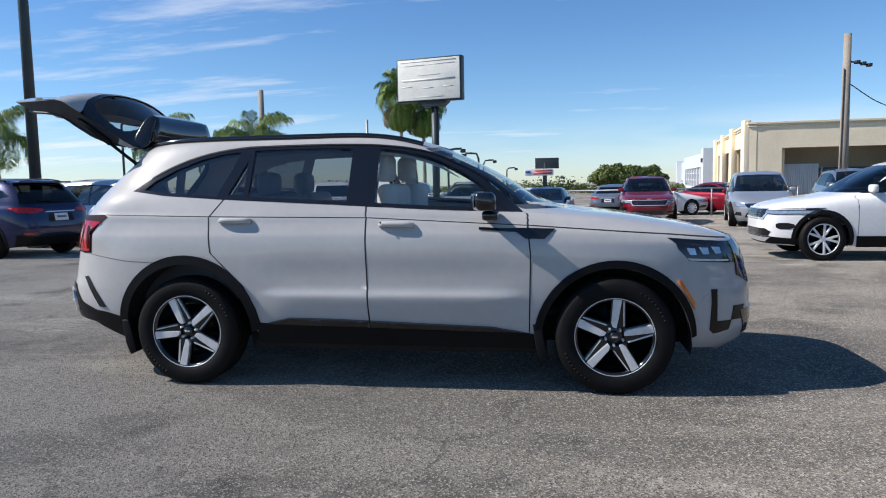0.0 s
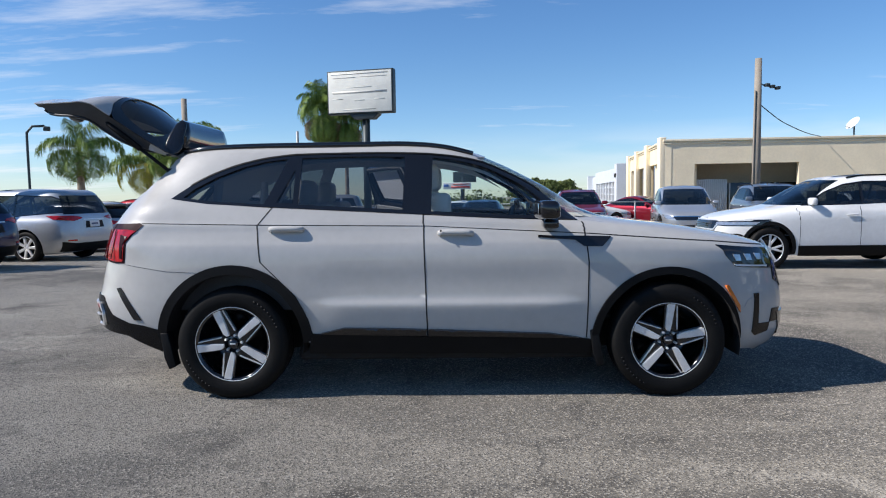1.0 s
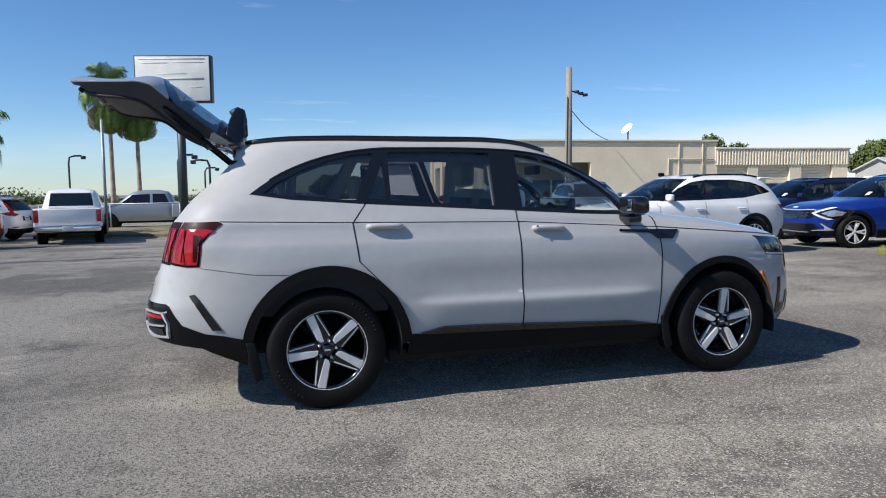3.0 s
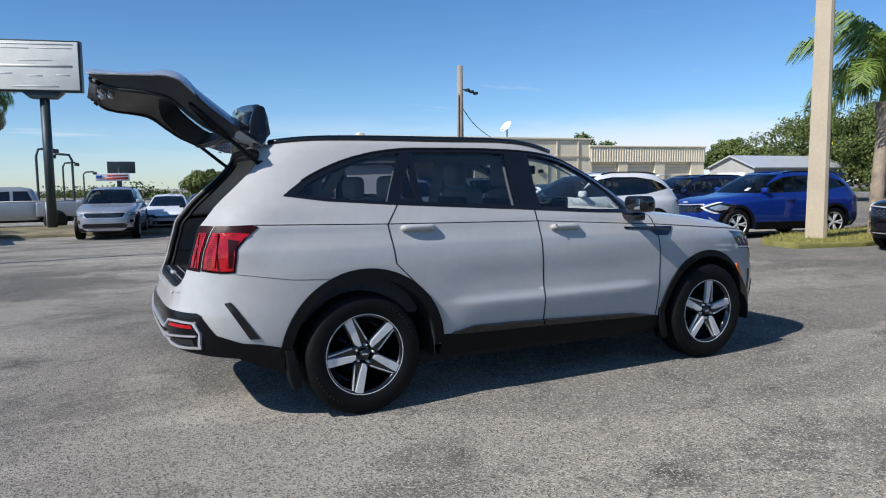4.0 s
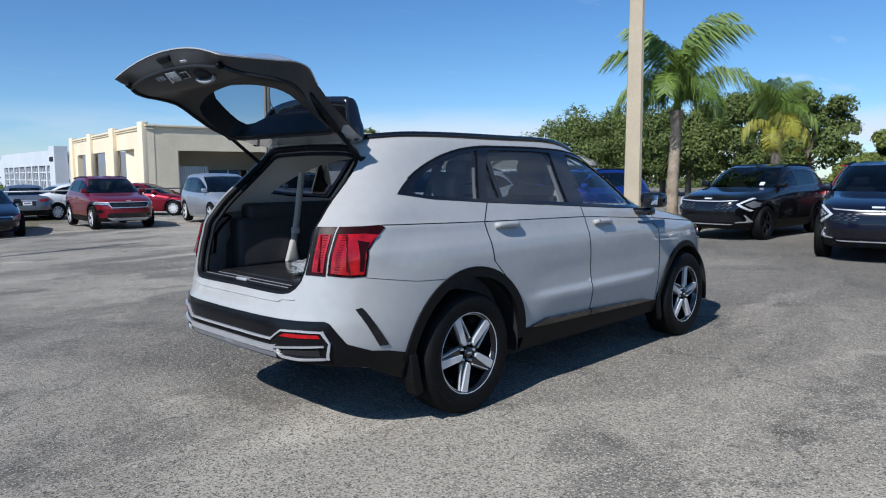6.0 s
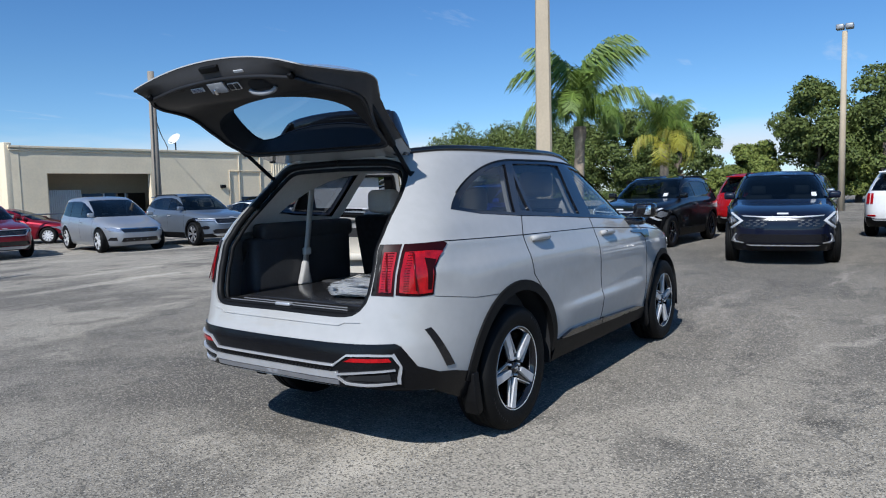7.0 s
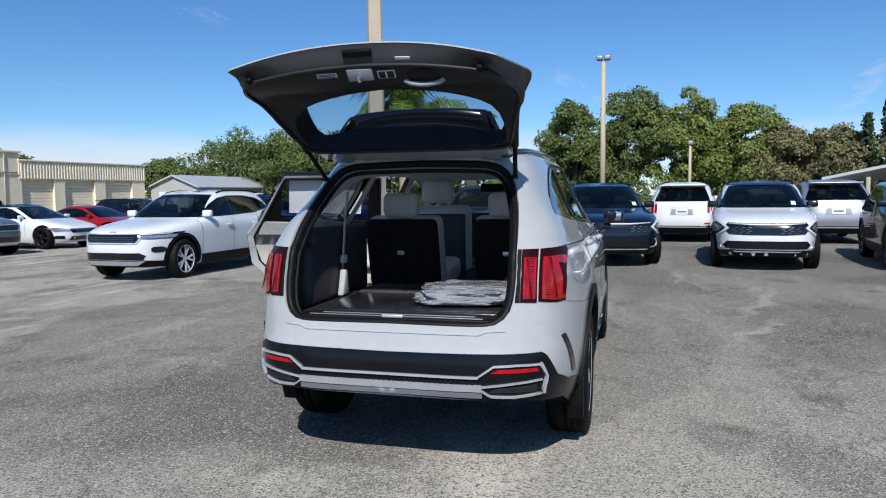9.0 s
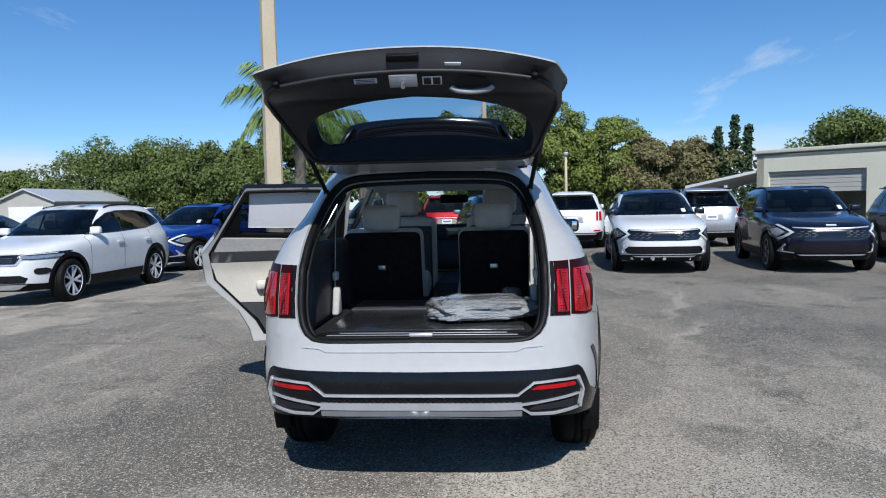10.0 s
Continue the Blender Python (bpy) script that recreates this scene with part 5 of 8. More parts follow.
def hero_ripple(x, z):
    """The doors' lower shoulder and the line along the flank."""
    along = 1 / (1 + np.exp(-(x - 0.62) / 0.05)) / (1 + np.exp((x - 2.2) / 0.05))
    low = (0.022 - 0.10 * np.clip(0.62 - z, 0, 0.25)) / (1 + np.exp((z - 0.640) / 0.012)) - 0.006 * np.exp(-((z - 0.76) / 0.09) ** 2)
    line = np.interp(x, *CREASE)
    hip = 0.042 * np.exp(-((z - 1.06) / 0.11) ** 2) / (1 + np.exp((x + 0.60) / 0.05))
    hip = hip + 0.055 * np.exp(-((z - 1.25) / 0.12) ** 2) / (1 + np.exp((x + 0.45) / 0.09))
    return along * low + hip + 0.004 / (1 + np.exp((z - line) / 0.004)) * (np.abs(x - 1.3) < 2.2)


sh = Shell(HERO, 0.8, ripple=hero_ripple)
E_ = sh.end
car = thing("suv", Matrix(), "pale grey three-row crossover with raised tailgate and one rear door open", "car")
body_paint = PAINT["hero"]


def P(*pts, close=None):
    """Chart points: (x, z) on the flank, (y, z, 'r') on the tail, (y, z, 'f') on the nose."""
    if len(pts) > 1:
        pts = dense(pts, 0.03, all(len(p) == 2 for p in pts) if close is None else close)
    out = []
    for p in pts:
        if len(p) == 2:
            out.append((sh.sx(*p), p[1]))
        else:
            out.append((sh.sy(p[0], p[1], p[2] == "f"), p[1]))
    return out


def both(pts):
    """The same outline on the other flank."""
    return [(2 * E_ - s, z) for s, z in pts][::-1]


def pieces(name, outline, holes, material, parent, label="", sides=(0, 1), **kw):
    obs = []
    for k in sides:
        bm = skin(sh, outline, holes, **kw)
        obs.append(part(name, mirror_y(bm) if k else bm, material, parent, label))
    return obs


def seat_on(s, z, off, spin=0.0):
    """A frame on the skin: x along, y into the car, z up the skin."""
    p = sh.pt(s, z, off)
    e = 0.004
    u = Vector(sh.raw(s + e, z) - sh.raw(s - e, z)).normalized()
    v = Vector(sh.raw(s, z + e) - sh.raw(s, z - e)).normalized()
    n = u.cross(v).normalized()
    v = n.cross(u)
    m = Matrix((u, -n, v)).transposed().to_4x4()
    m.translation = Vector(p)
    return m @ Matrix.Rotation(spin, 4, "Y")


TOP = smooth_curve([(-0.426, 1.312), (-0.316, 1.39), (-0.157, 1.472), (0.042, 1.541), (0.239, 1.580), (0.436, 1.597), (0.876, 1.600), (1.19, 1.593), (1.416, 1.575),
                    (1.636, 1.532), (1.787, 1.468), (1.974, 1.370), (2.106, 1.264), (2.254, 1.142)], 3)
BELT = [(1.743, 1.162), (1.267, 1.191), (0.696, 1.224), (0.261, 1.249), (-0.175, 1.277)]
DLO = TOP + BELT
DOOR_R = [(0.258, 1.245), (0.172, 1.132), (0.200, 0.90), (0.30, 0.800), (0.42, 0.680), (0.495, 0.53), (0.52, 0.43)]
HOLE = TOP + [(2.276, 1.132), (2.305, 0.88), (2.294, 0.385), (0.52, 0.43)] + DOOR_R[::-1][1:] + [(-0.175, 1.277)]
WC = ((0.0, 0.365), (2.815, 0.365))
low = P((0, 0.45, "r"), (-0.70, 0.45, "r"), (-0.80, 0.42), (-0.56, 0.38)) + P(*arc(0.012, 0.37, 0.458, 178, 4, 22), close=False) \
    + P((0.50, 0.37), (2.33, 0.345), close=False) + P(*arc(2.82, 0.345, 0.458, 180, 4, 22), close=False) + P((3.30, 0.27), (3.50, 0.25), (-0.6, 0.24, "f")) + [(E_, 0.24)]
OPEN = [(0.0, 0.797), (0.43, 0.794), (0.51, 0.803), (0.56, 0.835), (0.588, 0.885), (0.600, 0.96), (0.603, 1.05), (0.601, 1.16), (0.590, 1.30), (0.565, 1.42), (0.525, 1.52), (0.46, 1.580), (0.36, 1.604), (0.0, 1.616)]
OPEN = smooth_curve(OPEN, 3)
notch = [(sh.sy(-y, z), z) for y, z in OPEN]
ring = low + [(2 * E_ - s, z) for s, z in low[1:-1]][::-1] + [(2 * E_, 0.45)] + [(2 * E_ - s, z) for s, z in notch] + [(2 * E_, 1.668), (0, 1.668)] + notch[::-1]
WS = P((-0.715, 1.155, "f"), (-0.40, 1.15, "f"), (0.0, 1.147, "f"), (0.40, 1.15, "f"), (0.715, 1.155, "f"), (0.645, 1.36, "f"), (0.545, 1.565, "f"), (0.3, 1.585, "f"), (0, 1.59, "f"),
       (-0.3, 1.585, "f"), (-0.545, 1.565, "f"), (-0.645, 1.36, "f"))
hole = P(*HOLE)
part("body", skin(sh, ring, [hole, both(hole), WS], 0.045, 0.012, 0.0, 0.03), body_paint, car)

part("roof_crown", cap(sh, 1.6675, 0.001), body_paint, car)

# doors on the near flank and the closed one on the far flank
REAR_DOOR = [(0.700, 1.220), (0.263, 1.245)] + [(x + 0.006, z) for x, z in DOOR_R] + [(1.268, 0.409), (1.258, 0.80), (1.247, 1.188)]
FRONT_DOOR = [(2.272, 1.132), (2.250, 1.138), (1.743, 1.158), (1.255, 1.187), (1.266, 0.80), (1.278, 0.409), (2.290, 0.387), (2.301, 0.88)]
rear_door, = pieces("rear_door", P(*REAR_DOOR), [], body_paint, car, sides=(0,), step=0.04, zstep=0.012, skirt=0.010)
front_doors = pieces("front_door", P(*FRONT_DOOR), [], body_paint, car, step=0.04, zstep=0.012, skirt=0.010)

# dark strips behind the door edges, painting the shade of the gaps
GAP_R = [(0.245, 1.250), (0.160, 1.132), (0.186, 0.895), (0.288, 0.792), (0.408, 0.672), (0.483, 0.525), (0.51, 0.43)]
for gap in (GAP_R + [(x + 0.028, z) for x, z in GAP_R[::-1]], [(1.236, 1.20), (1.266, 1.20), (1.278, 0.80), (1.290, 0.40), (1.256, 0.40), (1.246, 0.80)], [(2.258, 1.14), (2.290, 1.14), (2.318, 0.88), (2.308, 0.38), (2.276, 0.38), (2.288, 0.88)]):
    pieces("door_gap", P(*gap), [], M["dark"], car, step=0.04, off=-0.010, skirt=0.0)

# dark strips on the skin round the doors, painting the shade in the gaps
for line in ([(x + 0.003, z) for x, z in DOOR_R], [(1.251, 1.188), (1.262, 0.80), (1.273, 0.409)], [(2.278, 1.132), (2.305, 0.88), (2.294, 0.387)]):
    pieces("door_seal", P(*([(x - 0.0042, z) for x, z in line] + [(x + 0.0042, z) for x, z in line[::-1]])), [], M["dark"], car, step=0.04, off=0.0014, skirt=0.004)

# window frames and panes
WIN_Q = [(-0.345, 1.318), (-0.275, 1.375), (-0.13, 1.450), (0.05, 1.517), (0.20, 1.552), (0.345, 1.568), (0.205, 1.268), (-0.16, 1.294)]
WIN_F = [(0.395, 1.50), (0.395, 1.272), (0.285, 1.278)]
WIN_R = [(0.435, 1.572), (0.70, 1.577), (0.95, 1.576), (1.125, 1.570), (1.115, 1.222), (0.70, 1.247), (0.43, 1.264)]
WIN_D = smooth_curve([(1.31, 1.565), (1.45, 1.545), (1.64, 1.500), (1.78, 1.438), (1.94, 1.345), (2.04, 1.255), (2.085, 1.172)], 3) + [(1.75, 1.183), (1.302, 1.211)]
frame_near = pieces("window_frame", P(*DLO), [P(*WIN_Q), P(*WIN_F), P(*WIN_R), P(*WIN_D)], M["gloss"], car, sides=(0,), step=0.05, off=0.002, skirt=0.03)
for w, ma, nm in ((WIN_Q, "privacy", "quarter_window"), (WIN_F, "privacy", "fixed_window"), (WIN_R, "privacy", "rear_door_window"), (WIN_D, "pane", "front_door_window")):
    pieces(nm, P(*w), [], M[ma], car, sides=(0,), step=0.08, off=-0.008, skirt=0.0)
QFRAME = [p for p in TOP if p[0] < 0.42] + [(0.40, 1.594), (0.245, 1.25), (-0.175, 1.277)]
FFRAME = [(1.255, 1.592)] + [p for p in TOP if p[0] > 1.3] + [(1.743, 1.162), (1.257, 1.191)]
pieces("window_frame", P(*QFRAME), [P(*WIN_Q)], M["gloss"], car, sides=(1,), step=0.05, off=0.002, skirt=0.03)
pieces("window_frame", P(*FFRAME), [P(*WIN_D)], M["gloss"], car, sides=(1,), step=0.05, off=0.002, skirt=0.03)
pieces("quarter_window", P(*WIN_Q), [], M["privacy"], car, sides=(1,), step=0.08, off=-0.008, skirt=0.0)
pieces("front_door_window", P(*WIN_D), [], M["pane"], car, sides=(1,), step=0.08, off=-0.008, skirt=0.0)
part("windshield", skin(sh, WS, (), 0.08, 0.05, -0.008, 0.0), M["pane"], car)
# bright line under and over the windows
pieces("window_trim", P(*([(x, z + 0.006) for x, z in TOP[2:-4]] + [(x, z - 0.004) for x, z in TOP[2:-4]][::-1])), [], M["black"], car, sides=(0,), step=0.06, off=0.005, skirt=0.006)

# black lower parts
M["bumper"] = mat("bumper_plastic", (0.007, 0.007, 0.008), 0.17, spec=0.3, vary=0.2, scale=8, bump=0.05, bscale=300)
CR, CF = (0.012, 0.372), (2.82, 0.340)
for (cx, cz), r0, r1 in ((CR, 0.452, 0.512), (CF, 0.452, 0.500)):
    outline = arc(cx, cz, r1, 176, 2, 28) + arc(cx, cz, r0, 0, 178, 28)
    pieces("arch_cladding", P(*outline), [], M["black"], car, "matt black wheel arch trim", step=0.03, off=0.014, skirt=0.05)
SILL = [(0.50, 0.30), (2.34, 0.285), (2.335, 0.375), (2.25, 0.388), (1.28, 0.408), (0.515, 0.432)]
pieces("sill_cladding", P(*SILL), [], M["black"], car, step=0.05, zstep=0.012, off=0.012, skirt=0.05)
GARN = [(0.585, 0.437), (0.735, 0.472), (1.0, 0.468), (1.265, 0.458), (1.265, 0.418), (0.6, 0.432)]
GARN2 = [(1.279, 0.458), (2.06, 0.424), (2.15, 0.408), (2.25, 0.393), (1.279, 0.417)]
pieces("door_garnish", P(*GARN), [], M["gloss"], car, "gloss black door garnish", step=0.04, zstep=0.008, off=0.020, skirt=0.02)
pieces("door_garnish", P(*GARN2), [], M["gloss"], car, "gloss black door garnish", step=0.04, zstep=0.008, off=0.020, skirt=0.02)
side = [(-0.47, 0.30), (-0.47, 0.455), (-0.60, 0.487), (-0.70, 0.50), (-0.83, 0.55)]
wrap = P((0.745, 0.655, "r"), (0.72, 0.672, "r"), (0.45, 0.672, "r"), (0, 0.668, "r"), (-0.45, 0.672, "r"), (-0.72, 0.672, "r"), (-0.745, 0.655, "r")) + P(*side[::-1], close=False)
wrap += P((-0.72, 0.412), (-0.60, 0.452, "r"), (0, 0.464, "r"), (0.60, 0.452, "r")) + [(-s, z) for s, z in P((-0.72, 0.412))] + [(-s, z) for s, z in P(*side, close=False)]
part("rear_bumper_insert", skin(sh, wrap, (), 0.04, 0.03, 0.006, 0.04), M["bumper"], car, "black lower rear bumper")


def bar(pts, wd, name, material, off=0.018, sides=(0, 1), mode="r", parent=None):
    """A trim bar of a given height along (y, z) points on the tail or nose."""
    up, dn = [(y, z + wd / 2) for y, z in pts], [(y, z - wd / 2) for y, z in pts]
    return pieces(name, P(*[(-y, z, mode) for y, z in up + dn[::-1]]), [], M[material], parent or car, sides=sides, step=0.05, off=off, skirt=0.02)


cen = [(-0.445, 0.566), (-0.2, 0.566), (0, 0.566), (0.2, 0.566), (0.445, 0.566)]
bar(cen, 0.011, "trim_bar", "silver", sides=(0,))
bar([(0.44, 0.566), (0.515, 0.618), (0.62, 0.622), (0.715, 0.618)], 0.010, "trim_bar", "silver")
pieces("trim_end", P((-0.718, 0.628, "r"), (-0.709, 0.616, "r"), (-0.735, 0.56, "r"), (-0.716, 0.478, "r"), (-0.726, 0.476, "r"), (-0.746, 0.56, "r")), [], M["silver"], car, step=0.03, off=0.02, skirt=0.02)
bar([(-0.46, 0.517), (0, 0.517), (0.46, 0.517)], 0.030, "lower_trim", "silver", sides=(0,))
bar([(0.45, 0.522), (0.60, 0.538), (0.72, 0.546)], 0.007, "trim_bar", "silver")
bar([(0.45, 0.512), (0.50, 0.478), (0.60, 0.472), (0.715, 0.478)], 0.008, "trim_bar", "silver")
bar([(-0.46, 0.482), (0, 0.484), (0.46, 0.482)], 0.026, "skid_plate", "skid", off=0.014, sides=(0,))
pieces("rear_reflector", P((-0.50, 0.586, "r"), (-0.535, 0.604, "r"), (-0.70, 0.604, "r"), (-0.709, 0.586, "r")), [], M["red"], car, step=0.04, off=0.012, skirt=0.02)
pieces("exhaust_finisher", P((-0.49, 0.495, "r"), (-0.52, 0.515, "r"), (-0.70, 0.525, "r"), (-0.70, 0.492, "r")), [], M["dark"], car, step=0.04, off=0.010, skirt=0.02)
bm = bmesh.new()
for k in range(34):
    y = -0.42 + k * 0.0255
    s = sh.sy(y, 0.541)
    box(0.014, 0.008, 0.008, 0, 0, 0, 0, 1, seat_on(s, 0.541, 0.010), bm)
part("vent_mesh", bm, M["black"], car)
pieces("corner_vent", P((-0.785, 0.728), (-0.752, 0.735), (-0.735, 0.715), (-0.605, 0.522), (-0.66, 0.522)), [], M["gloss"], car, step=0.03, off=0.006, skirt=0.02)
pieces("bumper_seam", P((-0.715, 0.888), (-0.42, 0.845), (-0.215, 0.836), (-0.215, 0.8335), (-0.42, 0.8425), (-0.715, 0.8855)), [], M["grey"], car, step=0.05, off=0.0012, skirt=0.003)
# tail lamps, two to a side
red_dark = mat("smoked_red_lamp", (0.022, 0.002, 0.003), 0.4, coat=0.0, spec=0.15, vary=0.2, scale=30)
red_mid = mat("deep_red_lamp", (0.13, 0.003, 0.004), 0.3, coat=0.3, spec=0.2, vary=0.2, scale=30)
for k in (0, 1):
    for nm, pts in (("tail_lamp", P((-0.704, 1.150, "r"), (-0.704, 0.905, "r"), (-0.782, 0.892, "r")) + P((-0.722, 0.895), (-0.702, 1.03), (-0.655, 1.085), (-0.585, 1.143), (-0.61, 1.155), (-0.70, 1.152), close=False)),
                    ("inner_tail_lamp", P((-0.624, 1.150, "r"), (-0.624, 0.905, "r"), (-0.696, 0.900, "r"), (-0.696, 1.150, "r")))):
        bm = skin(sh, pts, (), 0.03, None, 0.004, 0.03)
        lampo = part(nm, mirror_y(bm) if k else bm, red_dark, car, "red tail lamp with a smoked rim")
        strips = [(P((-0.716, 1.112, "r"), (-0.716, 0.917, "r"), (-0.779, 0.904, "r")) + P((-0.730, 0.907), (-0.714, 1.03), (-0.668, 1.08), (-0.63, 1.106), (-0.70, 1.114), close=False), "glow_strip")] if nm == "tail_lamp" else \
            [(P((-0.634, 1.112, "r"), (-0.634, 0.92, "r"), (-0.687, 0.918, "r"), (-0.687, 1.112, "r")), "glow_strip")]
        if nm == "tail_lamp":
            bm = skin(sh, P((-0.752, 0.925), (-0.735, 0.925), (-0.722, 1.02), (-0.69, 1.068), (-0.745, 1.080)), (), 0.03, None, 0.012, 0.004)
            part("smoked_lens", mirror_y(bm) if k else bm, red_dark, lampo)
        for pts2, n2 in strips:
            bm = skin(sh, pts2, (), 0.03, None, 0.009, 0.004)
            part(n2, mirror_y(bm) if k else bm, M["red"], lampo)
        bm = bmesh.new()
        for j in range(16):
            z = 0.924 + j * 0.0122
            for y, w in (((-0.738, 0.028),) if nm == "tail_lamp" else ((-0.660, 0.044),)):
                box(w, 0.003, 0.0022, 0, 0, 0, 0, 1, seat_on(sh.sy(y, z), z, 0.011), bm)
        box(0.007, 0.004, 0.19, 0, 0, 0, 0, 1, seat_on(sh.sy(-0.764 if nm == "tail_lamp" else -0.660, 1.015), 1.015, 0.011), bm)
        part("lamp_ribs", mirror_y(bm) if k else bm, red_mid, lampo)
pieces("load_edge_groove", P((0.0, 0.760, "r"), (-0.44, 0.760, "r"), (-0.475, 0.775, "r"), (-0.56, 0.778, "r"), (-0.56, 0.773, "r"), (-0.477, 0.770, "r"), (-0.442, 0.755, "r"), (0.0, 0.755, "r")), [], body_paint, car, step=0.04, off=0.005, skirt=0.006)
# black jamb beside the opening
pieces("jamb_panel", P((-0.606, 1.02, "r"), (-0.604, 1.150, "r"), (-0.622, 1.150, "r"), (-0.622, 0.905, "r"), (-0.600, 0.905, "r")), [], M["black"], car, step=0.03, off=0.004, skirt=0.03)

# nose
pieces("headlight", P((3.136, 0.968), (3.53, 0.930), (-0.60, 0.90, "f"), (-0.60, 0.80, "f"), (3.52, 0.802), (3.27, 0.826), (3.20, 0.90)), [], M["gloss"], car, "clear headlight with triple lamps", step=0.04, off=0.005, skirt=0.03)
for x0 in (3.25, 3.33, 3.41):
    pieces("headlight_lens", P((x0, 0.905), (x0 + 0.05, 0.90), (x0 + 0.06, 0.862), (x0 + 0.02, 0.862)), [], M["lamp"], car, step=0.03, off=0.009, skirt=0.006)
pieces("running_light", P((3.255, 0.842), (3.52, 0.822), (3.52, 0.812), (3.275, 0.828)), [], M["plate"], car, step=0.04, off=0.009, skirt=0.006)
part("grille", skin(sh, P((-0.60, 0.93, "f"), (-0.62, 0.72, "f"), (-0.50, 0.66, "f"), (0.50, 0.66, "f"), (0.62, 0.72, "f"), (0.60, 0.93, "f"), (0.3, 0.95, "f"), (-0.3, 0.95, "f")), (), 0.06, None, 0.008, 0.03), M["gloss"], car)
part("lower_grille", skin(sh, P((-0.62, 0.50, "f"), (-0.55, 0.34, "f"), (0.55, 0.34, "f"), (0.62, 0.50, "f")), (), 0.06, None, 0.008, 0.03), M["gloss"], car)
pieces("front_intake", P((3.405, 0.645), (3.445, 0.645), (3.452, 0.44), (3.62, 0.44), (3.64, 0.53), (-0.66, 0.53, "f"), (-0.66, 0.38, "f"), (3.43, 0.36), (3.405, 0.385)), [], M["bumper"], car, step=0.03, off=0.005, skirt=0.03)
pieces("side_marker", P((3.195, 0.705), (3.215, 0.71), (3.30, 0.575), (3.305, 0.525), (3.285, 0.555)), [], M["amber"], car, step=0.03, off=0.012, skirt=0.02)
# dark overlay along the hood edge, its gap's shade put into colour
pieces("hood_gap", P(*([(x, z + 0.003) for x, z in zip(*CREASE)][3:] + [(x, z - 0.003) for x, z in zip(*CREASE)][3:][::-1])), [], M["dark"], car, step=0.05, off=0.0015, skirt=0.004)
# black line laid on the flank crease paints the shadow under it
pieces("flank_groove", P(*([(x, z + 0.0022) for x, z in zip(*CREASE)][:4] + [(x, z - 0.0022) for x, z in zip(*CREASE)][:4][::-1])), [], M["black"], car, step=0.05, off=0.0012, skirt=0.003)
pieces("fender_garnish", P((1.985, 1.050), (2.12, 1.042), (2.30, 1.040), (2.452, 1.034), (2.39, 0.975), (2.275, 0.978), (2.22, 1.018), (1.985, 1.036)), [], M["gloss"], car, "dark fender garnish with a side vent", step=0.03, off=0.008, skirt=0.02)
pieces("washer_cover", P((3.36, 0.60), (3.40, 0.62), (3.36, 0.55), (3.34, 0.56)), [], body_paint, car, step=0.03, off=0.003, skirt=0.006)

# door handles in their bowls, mirrors, rails
for x0, z0, dz in ((0.236, 1.106, -0.004), (1.325, 1.070, -0.006)):
    for k in (0, 1):
        if k and x0 < 1:
            continue
        par = front_doors[k] if x0 > 1 else rear_door
        pts = [sh.pt(sh.sx(x0 + dx, z0 + dz * dx * 4), z0 + dz * dx * 4, o) for dx, o in ((0.03, 0.002), (0.045, 0.020), (0.10, 0.027), (0.17, 0.027), (0.22, 0.020), (0.238, 0.002))]
        hb = tube(smooth_curve([tuple(p) for p in pts], 4), 0.0195, 10)
        part("door_handle", mirror_y(hb) if k else hb, body_paint, par)
        if x0 > 1 and not k:
            part("keyhole_cap", box(0.012, 0.006, 0.012, 0, 0, 0, 0.003, 2, seat_on(sh.sx(x0 + 0.04, z0), z0, 0.05)), M["dark"], par)
for sg in (-1, 1):
    bm = box(0.13, 0.17, 0.115, 2.04, 0, 1.215, 0.045, 4)
    for v in bm.verts:
        v.co.x += -0.03 * (v.co.y > 0) - 0.10 * (v.co.z - 1.22)
    bmesh.ops.translate(bm, vec=(0, sg * 0.985, 0), verts=bm.verts)
    box(0.10, 0.16, 0.06, 2.06, sg * 0.885, 1.125, 0.025, 3, None, bm)
    mir = part("door_mirror", bm, M["gloss"], car, "gloss black door mirror")
    part("mirror_glass", box(0.004, 0.125, 0.075, 1.970, sg * 0.985, 1.217, 0.002), M["chrome"], mir)
    rp = smooth_curve([(-0.43, 0.44), (-0.36, 0.485), (-0.22, 0.525), (0.07, 0.556), (0.63, 0.568), (1.18, 0.556), (1.42, 0.535), (1.58, 0.515)], 5)
    rp = [(x, sg * y, float(sh.top(x, y, 1.2)) + 0.006 + 0.006 * math.sin(math.pi * min(max((x + 0.43) / 2.0, 0), 1))) for x, y in rp]
    bm = tube(rp, 0.0155, 10, flat=1.3)
    part("roof_rail", bm, M["gloss"], car, "black roof rail")
    # wheel wells
    for (cx, cz) in (CR, CF):
        vs, fs, ar = [], [], arc(cx, cz, 0.452, 190, -10, 24)
        for x, z in ar:
            vs += [(x, sg * 0.885, z), (x, sg * 0.52, z)]
        fs = [(2 * i, 2 * i + 1, 2 * i + 3, 2 * i + 2) for i in range(len(ar) - 1)]
        bm = from_arrays(vs, fs)
        prism(ar, 0.02, "xz", sg * 0.52, 0, bm)
        part("wheel_well", bm, M["dark"], car)
    for x0, x1 in ((-0.425, -0.41), (2.365, 2.375)):
        part("mud_flap", prism([(x0 - 0.05, 0.44), (x0 + 0.0, 0.44), (x0 + 0.045, 0.22), (x0 + 0.0, 0.20), (x0 - 0.03, 0.28)], 0.09, "xz", sg * 0.845, 0.006), M["black"], car)


